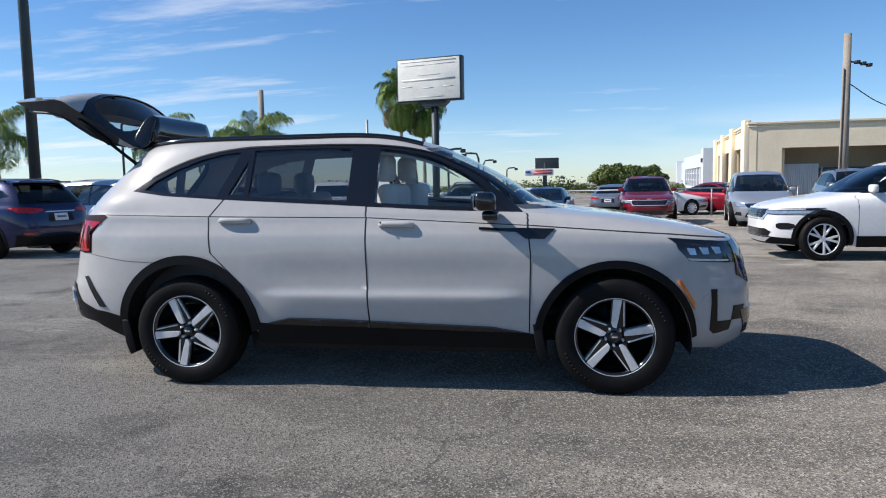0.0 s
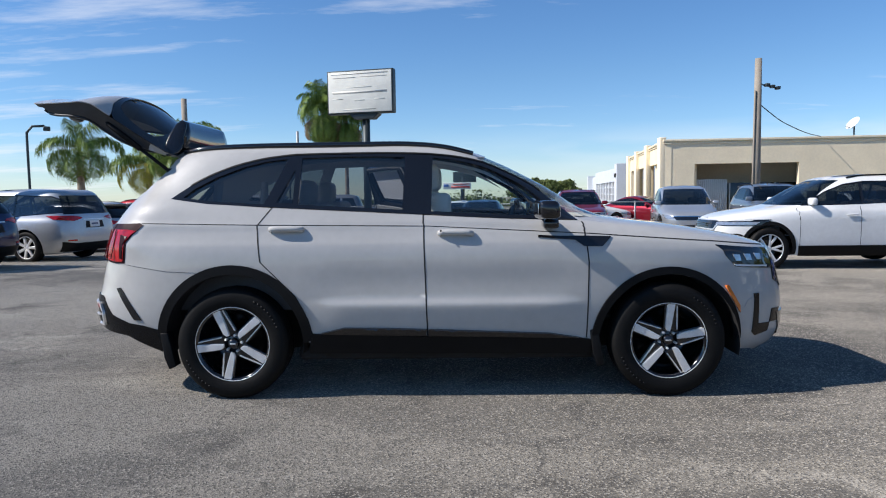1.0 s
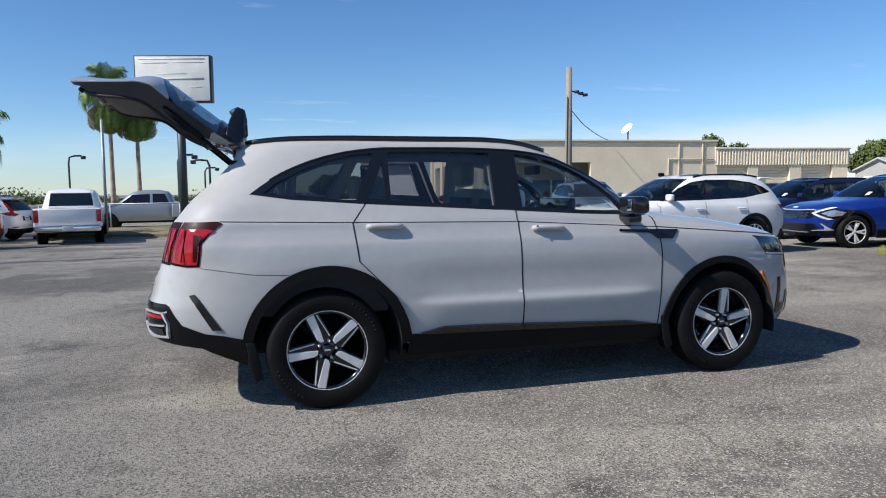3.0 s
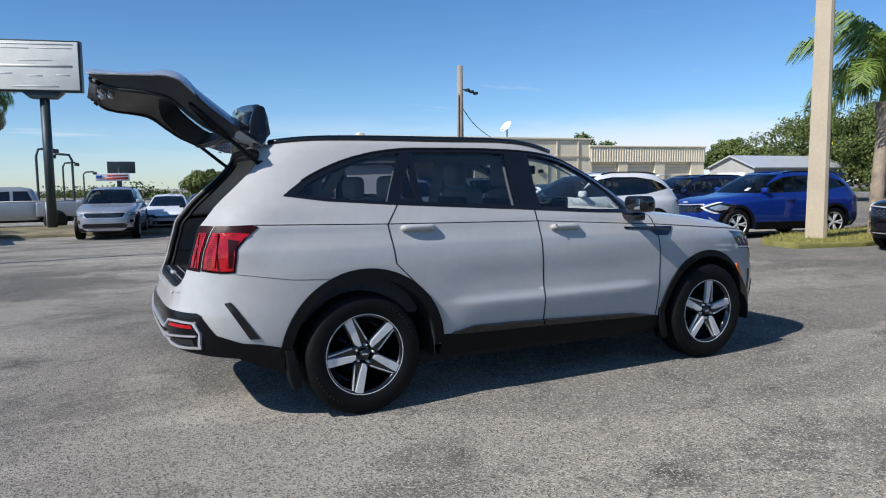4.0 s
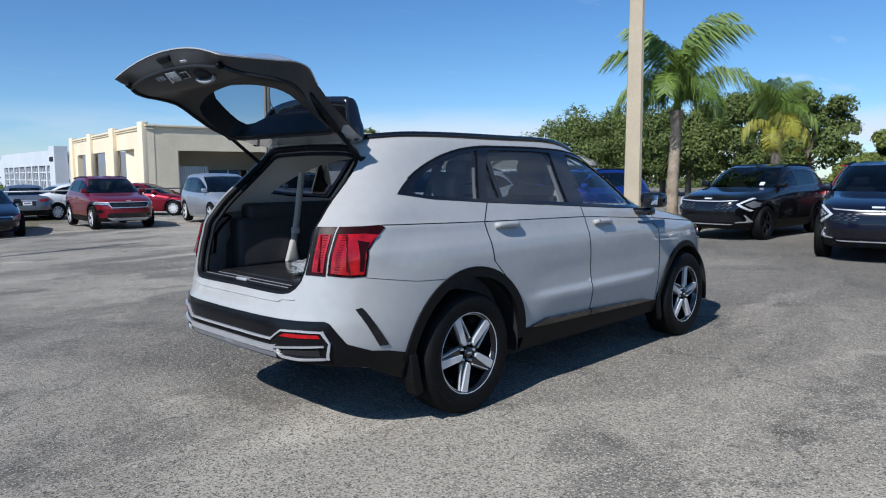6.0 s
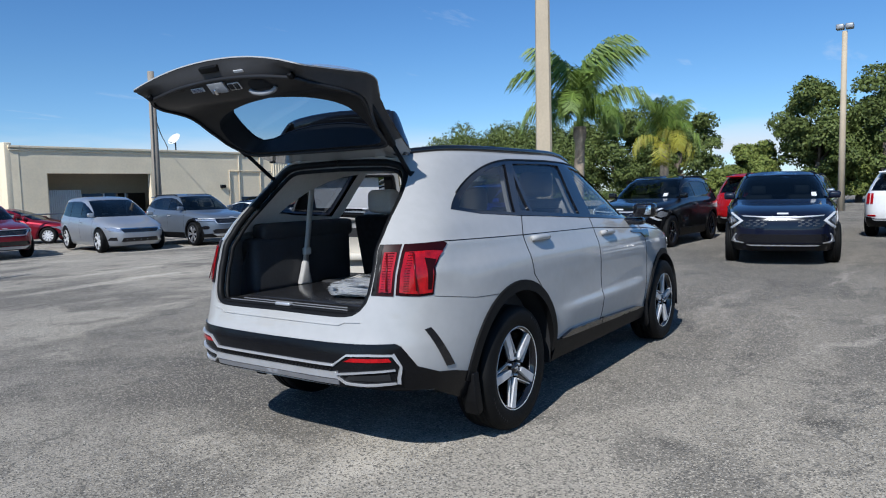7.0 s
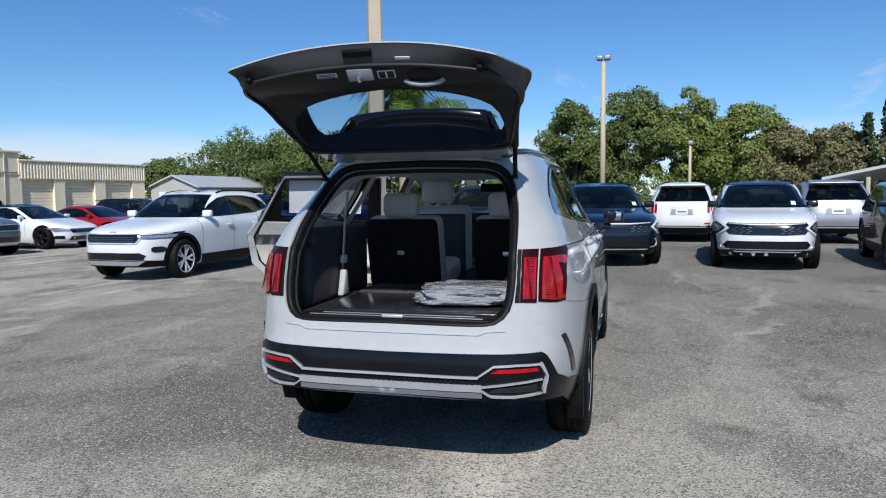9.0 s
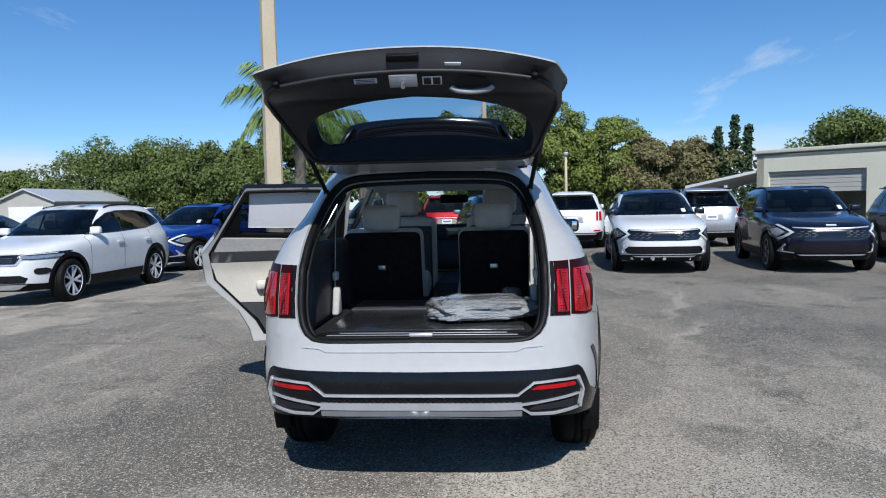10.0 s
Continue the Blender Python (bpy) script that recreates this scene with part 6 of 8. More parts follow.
def hero_wheel(x, sg, turn):
    r, rim, w = 0.366, 0.244, 0.24
    h = w / 2
    ty = part("tyre", tyre_mesh(r, w, rim), M["tyre"], car, "black road tyre")
    ty.matrix_basis = pose(x, sg * 0.787, r, 0, 0, 0 if sg < 0 else 180)
    dark, _ = rim_meshes(rim, w, 1, 0)
    rm = part("rim", dark, M["gloss"], ty)
    part("rim_edge", lathe([(rim + 0.001, -h * 0.90), (rim - 0.001, -h * 0.925), (rim - 0.004, -h * 0.90)], 64), M["alloy"], ty)
    for k in range(5):
        a = radians(turn + 72 * k)
        rot = lambda q: (math.cos(a) * q[0] - math.sin(a) * q[1], math.sin(a) * q[0] + math.cos(a) * q[1])
        part("spoke", prism([rot(q) for q in ((0.056, -0.006), (0.110, -0.014), (0.238, -0.027), (0.242, -0.003), (0.239, 0.025), (0.085, 0.027), (0.062, 0.016))], 0.022, "xz", -h * 0.76, 0.003), M["alloy"], ty, "bright machined spoke", smooth=False)
        bl = prism([rot(q) for q in ((0.055, -0.058), (0.08, -0.062), (0.238, -0.052), (0.240, 0.036), (0.06, 0.036))], 0.03, "xz", -h * 0.56, 0.006)
        part("spoke_shadow_arm", bl, M["gloss"], ty, "black spoke arm", smooth=False)
        part("spoke_edge", prism([rot(q) for q in ((0.070, -0.047), (0.238, -0.035), (0.237, -0.042), (0.072, -0.054))], 0.016, "xz", -h * 0.72, 0.002), M["alloy"], ty, smooth=False)
    for k in range(5):
        a = radians(turn + 36 + 72 * k)
        nut = lathe([(0.0, -h * 0.78), (0.008, -h * 0.78), (0.009, -h * 0.5)], 8)
        bmesh.ops.translate(nut, vec=(0.055 * math.cos(a), 0, 0.055 * math.sin(a)), verts=nut.verts)
        part("wheel_nut", nut, M["silver"], ty)
    part("hub_cap", lathe([(0.0, -h * 0.84), (0.026, -h * 0.84), (0.032, -h * 0.76), (0.034, -h * 0.5)], 24), M["gloss"], ty)
    part("hub_emblem", box(0.036, 0.003, 0.009, 0, -h * 0.845, 0, 0.001), M["silver"], ty)
    # raised sidewall marks
    for b0 in (20, 200):
        bm = bmesh.new()
        for j in range(9):
            aa = radians(b0 + j * 5)
            box(0.016, 0.002, 0.012, 0, 0, 0, 0, 1, Matrix.Translation((0.315 * math.cos(aa), -h * 0.992, 0.315 * math.sin(aa))) @ Matrix.Rotation(-aa + math.pi / 2, 4, "Y"), bm)
        part("sidewall_mark", bm, M["black"], ty)


for x in (0.0, 2.815):
    for sg in (-1, 1):
        hero_wheel(x, sg, (116 if x < 1 else 86) + (0 if sg < 0 else 30))

# underbody
bm = box(2.0, 1.5, 0.10, 1.40, 0, 0.27, 0.03)
box(3.5, 0.95, 0.16, 1.65, 0, 0.32, 0.05, 2, None, bm)
box(0.5, 1.2, 0.10, -0.66, 0, 0.47, 0.04, 2, None, bm)
part("underbody", bm, M["dark"], car)
part("muffler", tube([(-0.60, -0.40, 0.46), (-0.60, 0.40, 0.46)], 0.07, 12, flat=0.8), M["dark"], car)
bm = bmesh.new()
for y in (-0.80, 0.80):
    tube([(-0.02, y * 0.6, 0.36), (-0.02, y, 0.36)], 0.06, 10, bm)
    tube([(2.8, y * 0.6, 0.36), (2.8, y, 0.36)], 0.06, 10, bm)
part("axle", bm, M["dark"], car)

# ---- inside ----
LIGHT = mat("grey_headliner", (0.80, 0.785, 0.75), 0.9, vary=0.06, scale=4, bump=0.1, bscale=200)
LEATHER = mat("pale_grey_leather", (0.66, 0.64, 0.60), 0.55, vary=0.08, scale=8, bump=0.12, bscale=150)
CARPET = mat("black_carpet", (0.014, 0.014, 0.015), 0.95, spec=0.2, vary=0.3, scale=30, bump=0.3, bscale=400)
HARD = mat("charcoal_trim", (0.045, 0.045, 0.048), 0.6, vary=0.15, scale=6, bump=0.08, bscale=250)
lin_notch = [(sh.sy(-y, z), z) for y, z in OPEN if z > 1.25]
REARWIN = [(0.30, 1.29), (0.42, 1.555), (0.70, 1.577), (1.125, 1.570), (1.115, 1.222), (0.70, 1.247)]
FARDOOR = [(0.29, 1.235), (0.44, 1.575), (0.70, 1.583), (1.19, 1.580), (1.21, 1.215), (1.21, 1.201), (0.70, 1.215)]
lining = [(0.0, 1.616)] + [q for q in lin_notch[::-1] if q[0] > 0] + [(sh.sy(-0.60, 1.20), 1.20), (2 * E_ - sh.sy(-0.60, 1.20), 1.20)] + [(2 * E_ - s, z) for s, z in lin_notch if s > 0] + [(2 * E_, 1.616), (2 * E_, 1.668), (0, 1.668)]
part("headliner", skin(sh, lining, [P(*WIN_Q), P(*REARWIN), P(*WIN_D), both(P(*WIN_Q)), both(P(*FARDOOR)), both(P(*WIN_D)), WS], 0.06, 0.03, -0.055, 0.0), LIGHT, car, "pale grey headliner and pillar trim")
LOWER = [(-0.60, 1.26), (0.24, 1.24), (0.16, 1.13), (0.19, 0.90), (0.42, 0.66), (0.40, 0.55), (-0.80, 0.55), (-0.82, 1.0)]
pieces("cargo_side_trim", P(*LOWER), [], HARD, car, "black cargo side trim", step=0.06, off=-0.16, skirt=0.0)
for sg in (-1, 1):
    part("cargo_side_box", box(0.90, 0.14, 0.36, -0.20, sg * 0.66, 0.96, 0.05, 3), HARD, car)
    part("cargo_side_ledge", box(0.86, 0.12, 0.12, -0.14, sg * 0.655, 1.17, 0.045, 3), HARD, car)
part("cargo_floor", box(1.45, 1.14, 0.05, -0.22, 0, 0.785, 0.015), CARPET, car, "black carpeted load floor")
part("floor_mat_panel", box(0.62, 0.98, 0.016, -0.50, 0, 0.816, 0.006), mat("film_covered_floor", (0.022, 0.022, 0.024), 0.20, spec=0.5, vary=0.3, scale=9, bump=0.25, bscale=14), car, "black floor panel under clear film")
part("hinged_floor_panel", box(0.36, 1.0, 0.018, 0.02, 0, 0.820, 0.006), HARD, car)
part("load_sill", box(0.10, 1.02, 0.03, -0.925, 0, 0.806, 0.012, 3), M["black"], car, "black plastic load sill")
part("latch_striker", box(0.03, 0.11, 0.018, -0.965, 0, 0.826, 0.006), M["silver"], car)
for x, w in ((-0.955, 0.9), (-0.90, 0.8)):
    part("scuff_strip", box(0.007, w, 0.006, x, 0, 0.822, 0.002), M["skid"], car)
part("cabin_floor", box(2.2, 1.5, 0.05, 1.55, 0, 0.50, 0.02), CARPET, car)
part("dashboard", box(0.42, 1.46, 0.30, 2.20, 0, 0.99, 0.10, 4), HARD, car)
part("screen", box(0.03, 0.62, 0.14, 1.99, 0.12, 1.18, 0.012), M["gloss"], car)
part("centre_console", box(0.95, 0.26, 0.34, 1.55, 0, 0.66, 0.05, 3), HARD, car)
ringpts = [(1.86 + 0.06 * math.sin(a), 0.38 + 0.185 * math.cos(a), 1.03 + 0.175 * math.sin(a)) for a in (2 * math.pi * k / 24 for k in range(25))]
part("steering_wheel", tube(ringpts, 0.016, 8, cap=False), HARD, car)
part("inner_mirror", box(0.04, 0.24, 0.07, 1.72, 0, 1.47, 0.02, 3), M["black"], car)
for sg in (-1, 1):
    # second row, black shells behind pale cushions
    sy_, sw_ = (0.40, 0.51) if sg > 0 else (-0.335, 0.45)
    bm = box(0.10, sw_, 0.52, 0.50, 0, 1.00, 0.05, 4)
    bm.transform(Matrix.Translation((0, sy_, 0)) @ Matrix.Translation((0.5, 0, 0.7)) @ Matrix.Rotation(radians(-12), 4, "Y") @ Matrix.Translation((-0.5, 0, -0.7)))
    sback = part("seat_back", bm, CARPET, car, "black seat back of the second row")
    bm = box(0.14, sw_ + 0.02, 0.52, 0.60, 0, 1.0, 0.06, 4)
    box(0.52, 0.52, 0.16, 0.86, 0, 0.74, 0.06, 3, None, bm)
    bm.transform(Matrix.Translation((0, sy_, 0)) @ Matrix.Translation((0.5, 0, 0.7)) @ Matrix.Rotation(radians(-12), 4, "Y") @ Matrix.Translation((-0.5, 0, -0.7)))
    part("rear_seat", bm, LEATHER, car, "pale grey leather seat")
    part("headrest", box(0.12, 0.25, 0.17, 0.40, sy_, 1.345, 0.06, 4), LEATHER, car, "pale grey headrest")
    part("pull_strap", box(0.012, 0.05, 0.03, 0.37, sy_, 1.02, 0.004), M["silver"], car)
    # front seats
    bm = box(0.15, 0.52, 0.66, 1.34, sg * 0.38, 1.00, 0.07, 4)
    box(0.54, 0.52, 0.18, 1.60, sg * 0.38, 0.70, 0.07, 3, None, bm)
    part("front_seat", bm, LEATHER, car, "pale grey leather front seat")
    part("front_seat_shell", box(0.05, 0.46, 0.56, 1.25, sg * 0.38, 0.98, 0.02, 3), HARD, car)
    part("front_headrest", box(0.12, 0.26, 0.19, 1.28, sg * 0.38, 1.44, 0.06, 4), LEATHER, car)
    # belts hanging by the rear pillars
    bp = [(-0.16, sg * 0.56, 1.44), (-0.18, sg * 0.575, 1.25), (-0.22, sg * 0.575, 1.02), (-0.26, sg * 0.56, 0.83)]
    bm = bmesh.new()
    prev = None
    for x, y, z in smooth_curve(bp, 4):
        cur = [bm.verts.new((x - 0.030, y - 0.006, z)), bm.verts.new((x + 0.030, y + 0.006, z)), bm.verts.new((x + 0.030, y + 0.009, z)), bm.verts.new((x - 0.030, y - 0.003, z))]
        if prev:
            for k in range(4):
                bm.faces.new((prev[k], prev[(k + 1) % 4], cur[(k + 1) % 4], cur[k]))
        prev = cur
    belt = part("seat_belt", bm, LEATHER, car, "pale grey seat belt")
    part("belt_buckle", box(0.06, 0.03, 0.05, -0.22, sg * 0.572, 1.03, 0.01), LEATHER, belt)
    part("belt_boot", prism([(-0.315, 0.815), (-0.205, 0.815), (-0.225, 0.90), (-0.23, 0.97), (-0.265, 0.97), (-0.285, 0.90)], 0.04, "xz", sg * 0.56, 0.012), M["cabin"], belt)
# painted jamb that steps in from the skin, and the rubber seal in it
edge = [(-q[0], q[1]) for q in notch[::-1]] + notch[1:]
deep = [(a * 0.985, 0.797 + (b - 0.797) * 0.99 + 0.004) for a, b in edge]
rows = [[tuple(sh.pt(a, b, o)) for a, b in q] for q, o in ((edge, -0.002), (edge, -0.022), (deep, -0.062))]
k_ = len(edge)
bm = from_arrays([p for r in rows for p in r], [(r * k_ + i, r * k_ + (i + 1) % k_, (r + 1) * k_ + (i + 1) % k_, (r + 1) * k_ + i) for r in range(2) for i in range(k_ - 1)])
part("tailgate_jamb", bm, body_paint, car)
seal = smooth_curve([tuple(sh.pt(a, b, -0.030)) for a, b in deep], 3)
part("tailgate_seal", tube(seal + seal[:1], 0.021, 6, cap=False), M["black"], car, "black rubber seal")
deep2 = [(a * 0.965, 0.797 + (b - 0.797) * 0.975 + 0.008) for a, b in edge]
chan = smooth_curve([tuple(sh.pt(a, b, -0.066)) for a, b in deep2], 3)
part("tailgate_channel", tube(chan + chan[:1], 0.012, 6, cap=False), M["black"], car)

for ob in car.children:
    if ob.name.split(".")[0] in ("quarter_window", "fixed_window", "rear_door_window", "front_door_window", "windshield"):
        ob.visible_shadow = False

# ---- tailgate, swung up about its hinge ----
GATE_AT, GATE_TILT = Vector((-0.47, 0.0, 1.63)), radians(20.2)
GU, GH = [-0.03, 0.06, 0.20, 0.35, 0.45, 0.55, 0.60, 0.70, 0.85, 0.95, 1.02], [0.52, 0.555, 0.575, 0.60, 0.63, 0.68, 0.688, 0.675, 0.635, 0.605, 0.59]


class GateFace:
    """A face of the raised tailgate: s runs across, z from the hinge to the lower edge; heights on the middle line and at the sides."""

    def __init__(self, us, middle, sides):
        self.us, self.middle, self.sides = us, middle, sides

    def raw(self, s, z):
        s, z = np.broadcast_arrays(np.asarray(s, float), np.asarray(z, float))
        k = np.minimum(np.abs(s) / pchip(GU, GH, z), 1.1) ** 2.2
        a, b = pchip(self.us, self.middle, z), pchip(self.us, self.sides, z)
        w = b + (a - b) * (1 - k)
        c, n = math.cos(GATE_TILT), math.sin(GATE_TILT)
        return np.stack([GATE_AT.x - c * z + n * w, s, GATE_AT.z + n * z + c * w], -1)

    def pt(self, s, z, off=0.0):
        e, s, z = 0.004, np.asarray(s, float), np.asarray(z, float)
        n = np.cross(self.raw(s + e, z) - self.raw(s - e, z), self.raw(s, z + e) - self.raw(s, z - e))
        return self.raw(s, z) + n / (np.linalg.norm(n, axis=-1, keepdims=True) + 1e-12) * off


g_out = GateFace([-0.03, 0.10, 0.25, 0.40, 0.50, 0.57, 0.63, 0.72, 0.85, 0.95, 1.02], [0.06, 0.115, 0.165, 0.212, 0.243, 0.254, 0.242, 0.185, 0.128, 0.104, 0.082],
                 [-0.03, -0.004, 0.035, 0.078, 0.112, 0.134, 0.128, 0.096, 0.050, 0.016, -0.004])
g_in = GateFace([-0.03, 0.10, 0.20, 0.35, 0.45, 0.60, 0.72, 0.80, 0.88, 0.95, 1.02], [-0.035, -0.05, -0.05, -0.02, 0.02, 0.085, 0.03, -0.02, -0.012, 0.025, 0.06],
                [-0.045, -0.052, -0.05, -0.040, -0.015, 0.020, 0.005, -0.012, -0.026, -0.015, -0.012])
gate = new("tailgate")
gate.parent = car
tagged(gate, "raised tailgate with black inner trim")
loop = lambda q: [(-v, u) for v, u in q[::-1]] + [(v, u) for v, u in q[1:-1]]
GATE = [(0.0, -0.01), (0.50, -0.01), (0.55, 0.05), (0.575, 0.20), (0.60, 0.35), (0.63, 0.45), (0.68, 0.55), (0.688, 0.60), (0.675, 0.70), (0.640, 0.85), (0.618, 0.940), (0.608, 0.980), (0.590, 0.992), (0.50, 0.996), (0.30, 1.002), (0.0, 1.008)]
GLASS = smooth_curve([(0.0, 0.160), (0.44, 0.165), (0.495, 0.195), (0.515, 0.28), (0.513, 0.40), (0.480, 0.47), (0.25, 0.535), (0.0, 0.56)], 3)
WELL = smooth_curve([(0.0, 0.225), (0.45, 0.228), (0.515, 0.25), (0.540, 0.32), (0.538, 0.42), (0.505, 0.50), (0.26, 0.572), (0.0, 0.60)], 3)
TRIM = smooth_curve([(0.0, 0.198), (0.46, 0.200), (0.535, 0.225), (0.566, 0.32), (0.590, 0.42), (0.622, 0.52), (0.640, 0.60), (0.628, 0.72), (0.590, 0.85), (0.55, 0.900), (0.46, 0.915), (0.25, 0.932), (0.0, 0.938)], 3)


def even(q, n):
    """n points at even steps along a closed outline, from its start on the middle line."""
    q = [*q, q[0]]
    d = np.concatenate([[0], np.cumsum([math.dist(a, b) for a, b in zip(q, q[1:])])])
    t = np.linspace(0, d[-1], n, endpoint=False)
    return np.interp(t, d, [p[0] for p in q]), np.interp(t, d, [p[1] for p in q])


def ring_wall(*rings):
    """A band lofted through rings of points, each (face, outline, offset)."""
    n = 150
    rows = [face.pt(*even(loop(q), n), off) for face, q, off in rings]
    v = [tuple(p) for r in rows for p in r]
    f = [(k * n + i, k * n + (i + 1) % n, (k + 1) * n + (i + 1) % n, (k + 1) * n + i) for k in range(len(rows) - 1) for i in range(n)]
    return from_arrays(v, f)


def gate_part(name, bm, material, label=""):
    return part(name, bm, material, gate, label)


def seat_on_gate(s_, z, off):
    """A frame on the inner face: x across, y towards the ground, z to the lower edge."""
    p, e = g_in.pt(s_, z, off), 0.004
    u = Vector(g_in.raw(s_ + e, z) - g_in.raw(s_ - e, z)).normalized()
    v = Vector(g_in.raw(s_, z + e) - g_in.raw(s_, z - e)).normalized()
    n = u.cross(v).normalized()
    m = Matrix((u, -n, n.cross(u))).transposed().to_4x4()
    m.translation = Vector(p)
    return m


gl = loop(GLASS)
LOWG = [(0.0, 0.572), (0.30, 0.562), (0.50, 0.52), (0.60, 0.465), (0.632, 0.455)] + GATE[6:]
UPG = GATE[:5] + [(0.622, 0.43), (0.60, 0.46), (0.50, 0.515), (0.30, 0.557), (0.0, 0.567)]
gate_part("gate_skin", skin(g_out, loop(LOWG), (), 0.04, 0.03, 0.0, 0.006), body_paint, "pale grey lower tailgate skin")
gate_part("gate_window_surround", skin(g_out, loop(UPG), [gl], 0.04, 0.03, 0.0, 0.006), M["gloss"])
gate_part("gate_glass", skin(g_out, gl, (), 0.06, 0.05, -0.01, 0.0), M["gate_glass"], "tinted rear window")
GATE_TRIM = mat("dark_gate_trim", (0.018, 0.018, 0.020), 0.5, spec=0.45, vary=0.2, scale=7, bump=0.06, bscale=250)
bm = skin(g_in, loop(TRIM), [loop(WELL)], 0.04, 0.03, 0.0, 0.0)
bmesh.ops.reverse_faces(bm, faces=bm.faces[:])
gate_part("gate_inner_trim", bm, GATE_TRIM, "black moulded inner trim")
gate_part("gate_window_well", ring_wall((g_out, GLASS, -0.012), (g_in, WELL, 0.0)), GATE_TRIM)
inset = lambda q, d: [(max(v - d, 0.0), u - d * (u - 0.45) / 0.55) for v, u in q]
rim = [(g_out, GATE, -0.004), (g_out, inset(GATE, 0.016), -0.030), (g_in, inset(GATE, 0.030), 0.010), (g_in, TRIM, 0.004)]
# frame wears body paint; this dark grey puts its shade into the colour
FRAME_SHADE = mat("shaded_inner_frame", (0.055, 0.055, 0.058), 0.45, vary=0.12, scale=6, bump=0.04, bscale=200)
for nm, ma, near in (("gate_hinge_panel", body_paint, True), ("gate_inner_frame", FRAME_SHADE, False)):
    bm = ring_wall(*rim)
    gone = [f_ for f_ in bm.faces if ((f_.calc_center_median() - GATE_AT).dot(Vector((-math.cos(GATE_TILT), 0, math.sin(GATE_TILT)))) < 0.17) != near]
    bmesh.ops.delete(bm, geom=gone, context="FACES")
    gate_part(nm, bm, ma, "pale grey hinge panel" if near else "inner frame in body paint, darkened for its shade")
tr = [tuple(g_in.pt(v, u, -0.004)) for v, u in zip(*even(loop(TRIM), 150))]
gate_part("gate_trim_edge", tube(tr + tr[:1], 0.010, 6, cap=False), GATE_TRIM)
LATCH = mat("latch_grey", (0.32, 0.33, 0.35), 0.45, vary=0.1, scale=12)


def gate_place(u, v, w):
    """The point at u from the hinge, v across and w above the gate's plane."""
    c, n = math.cos(GATE_TILT), math.sin(GATE_TILT)
    return (GATE_AT.x - c * u + n * w, v, GATE_AT.z + n * u + c * w)


# spoiler with its side wings, standing up from the hinge line
bm = bmesh.new()
rows = []
for y in np.linspace(-0.505, 0.505, 17):
    k = abs(y) / 0.505
    d = 0.045 * (1 - k**2)
    rows.append([bm.verts.new(gate_place(u, y * (1 - 0.95 * (w + 0.05)), w)) for u, w in ((-0.030, 0.070), (0.008, 0.165), (0.04 + d * 0.6, 0.218), (0.085 + d, 0.222), (0.098 + d, 0.205), (0.075 + d * 0.6, 0.16), (0.03, 0.075), (-0.02, 0.045))])
for a, b in zip(rows, rows[1:]):
    for k in range(8):
        bm.faces.new((a[k], a[(k + 1) % 8], b[(k + 1) % 8], b[k]))
bm.faces.new(rows[0])
bm.faces.new(rows[-1][::-1])
bmesh.ops.recalc_face_normals(bm, faces=bm.faces[:])
gate_part("spoiler", bm, M["gloss"], "gloss black roof spoiler")
g_axes = Matrix(((-math.cos(GATE_TILT), 0, math.sin(GATE_TILT), GATE_AT.x), (0, 1, 0, 0), (math.sin(GATE_TILT), 0, math.cos(GATE_TILT), GATE_AT.z), (0, 0, 0, 1)))
for sg in (-1, 1):
    bm = prism(smooth_curve([(0.055, -0.046), (0.100, 0.035), (0.106, 0.12), (0.100, 0.19), (0.082, 0.216), (0.055, 0.221), (0.028, 0.190), (0.006, 0.105), (-0.012, 0.060), (-0.010, 0.010), (0.03, -0.03)], 3), 0.03, "xz", sg * 0.515, 0.009)
    for v in bm.verts:
        v.co.y -= sg * 0.49 * max(v.co.z + 0.05, 0.0)
    bm.transform(g_axes)
    bmesh.ops.recalc_face_normals(bm, faces=bm.faces[:])
    gate_part("spoiler_wing", bm, M["gloss"], "black spoiler side wing")
# latch, labels, switches, handle and lamp on the inner trim
gate_part("latch_cover", box(0.115, 0.014, 0.058, 0, 0, 0, 0.003, 2, seat_on_gate(0.005, 0.903, -0.004)), LATCH, "grey latch cover")
gate_part("latch", box(0.016, 0.03, 0.03, 0, 0.014, -0.012, 0.004, 2, seat_on_gate(0.005, 0.905, -0.004)), M["chrome"])
gate_part("warning_label", box(0.095, 0.003, 0.024, 0, 0, 0, 0.001, 1, seat_on_gate(0.160, 0.905, -0.002)), M["plate"], "white warning label")
for k in range(3):
    gate_part("label_bar", box(0.08, 0.002, 0.003, 0, 0.003, -0.007 + 0.007 * k, 0, 1, seat_on_gate(0.160, 0.905, -0.002)), M["ink"])
gate_part("switch_panel", box(0.080, 0.006, 0.040, 0, 0, 0, 0.004, 2, seat_on_gate(-0.112, 0.898, -0.002)), M["silver"])
for dx in (-0.019, 0.019):
    gate_part("switch_button", box(0.030, 0.006, 0.031, dx, 0.003, 0, 0.002, 2, seat_on_gate(-0.112, 0.898, -0.002)), M["dark"])
bm = skin(g_in, [(-0.20, 0.860), (-0.205, 0.900), (-0.225, 0.912), (-0.28, 0.915), (-0.325, 0.908), (-0.34, 0.895), (-0.345, 0.860)], (), 0.03, None, -0.003, 0.0)
bmesh.ops.reverse_faces(bm, faces=bm.faces[:])
gate_part("handle_recess", bm, M["dark"])
grip = [tuple(g_in.pt(v, u, o)) for v, u, o in ((-0.185, 0.862, -0.004), (-0.21, 0.850, -0.014), (-0.272, 0.844, -0.018), (-0.335, 0.850, -0.014), (-0.36, 0.862, -0.004))]
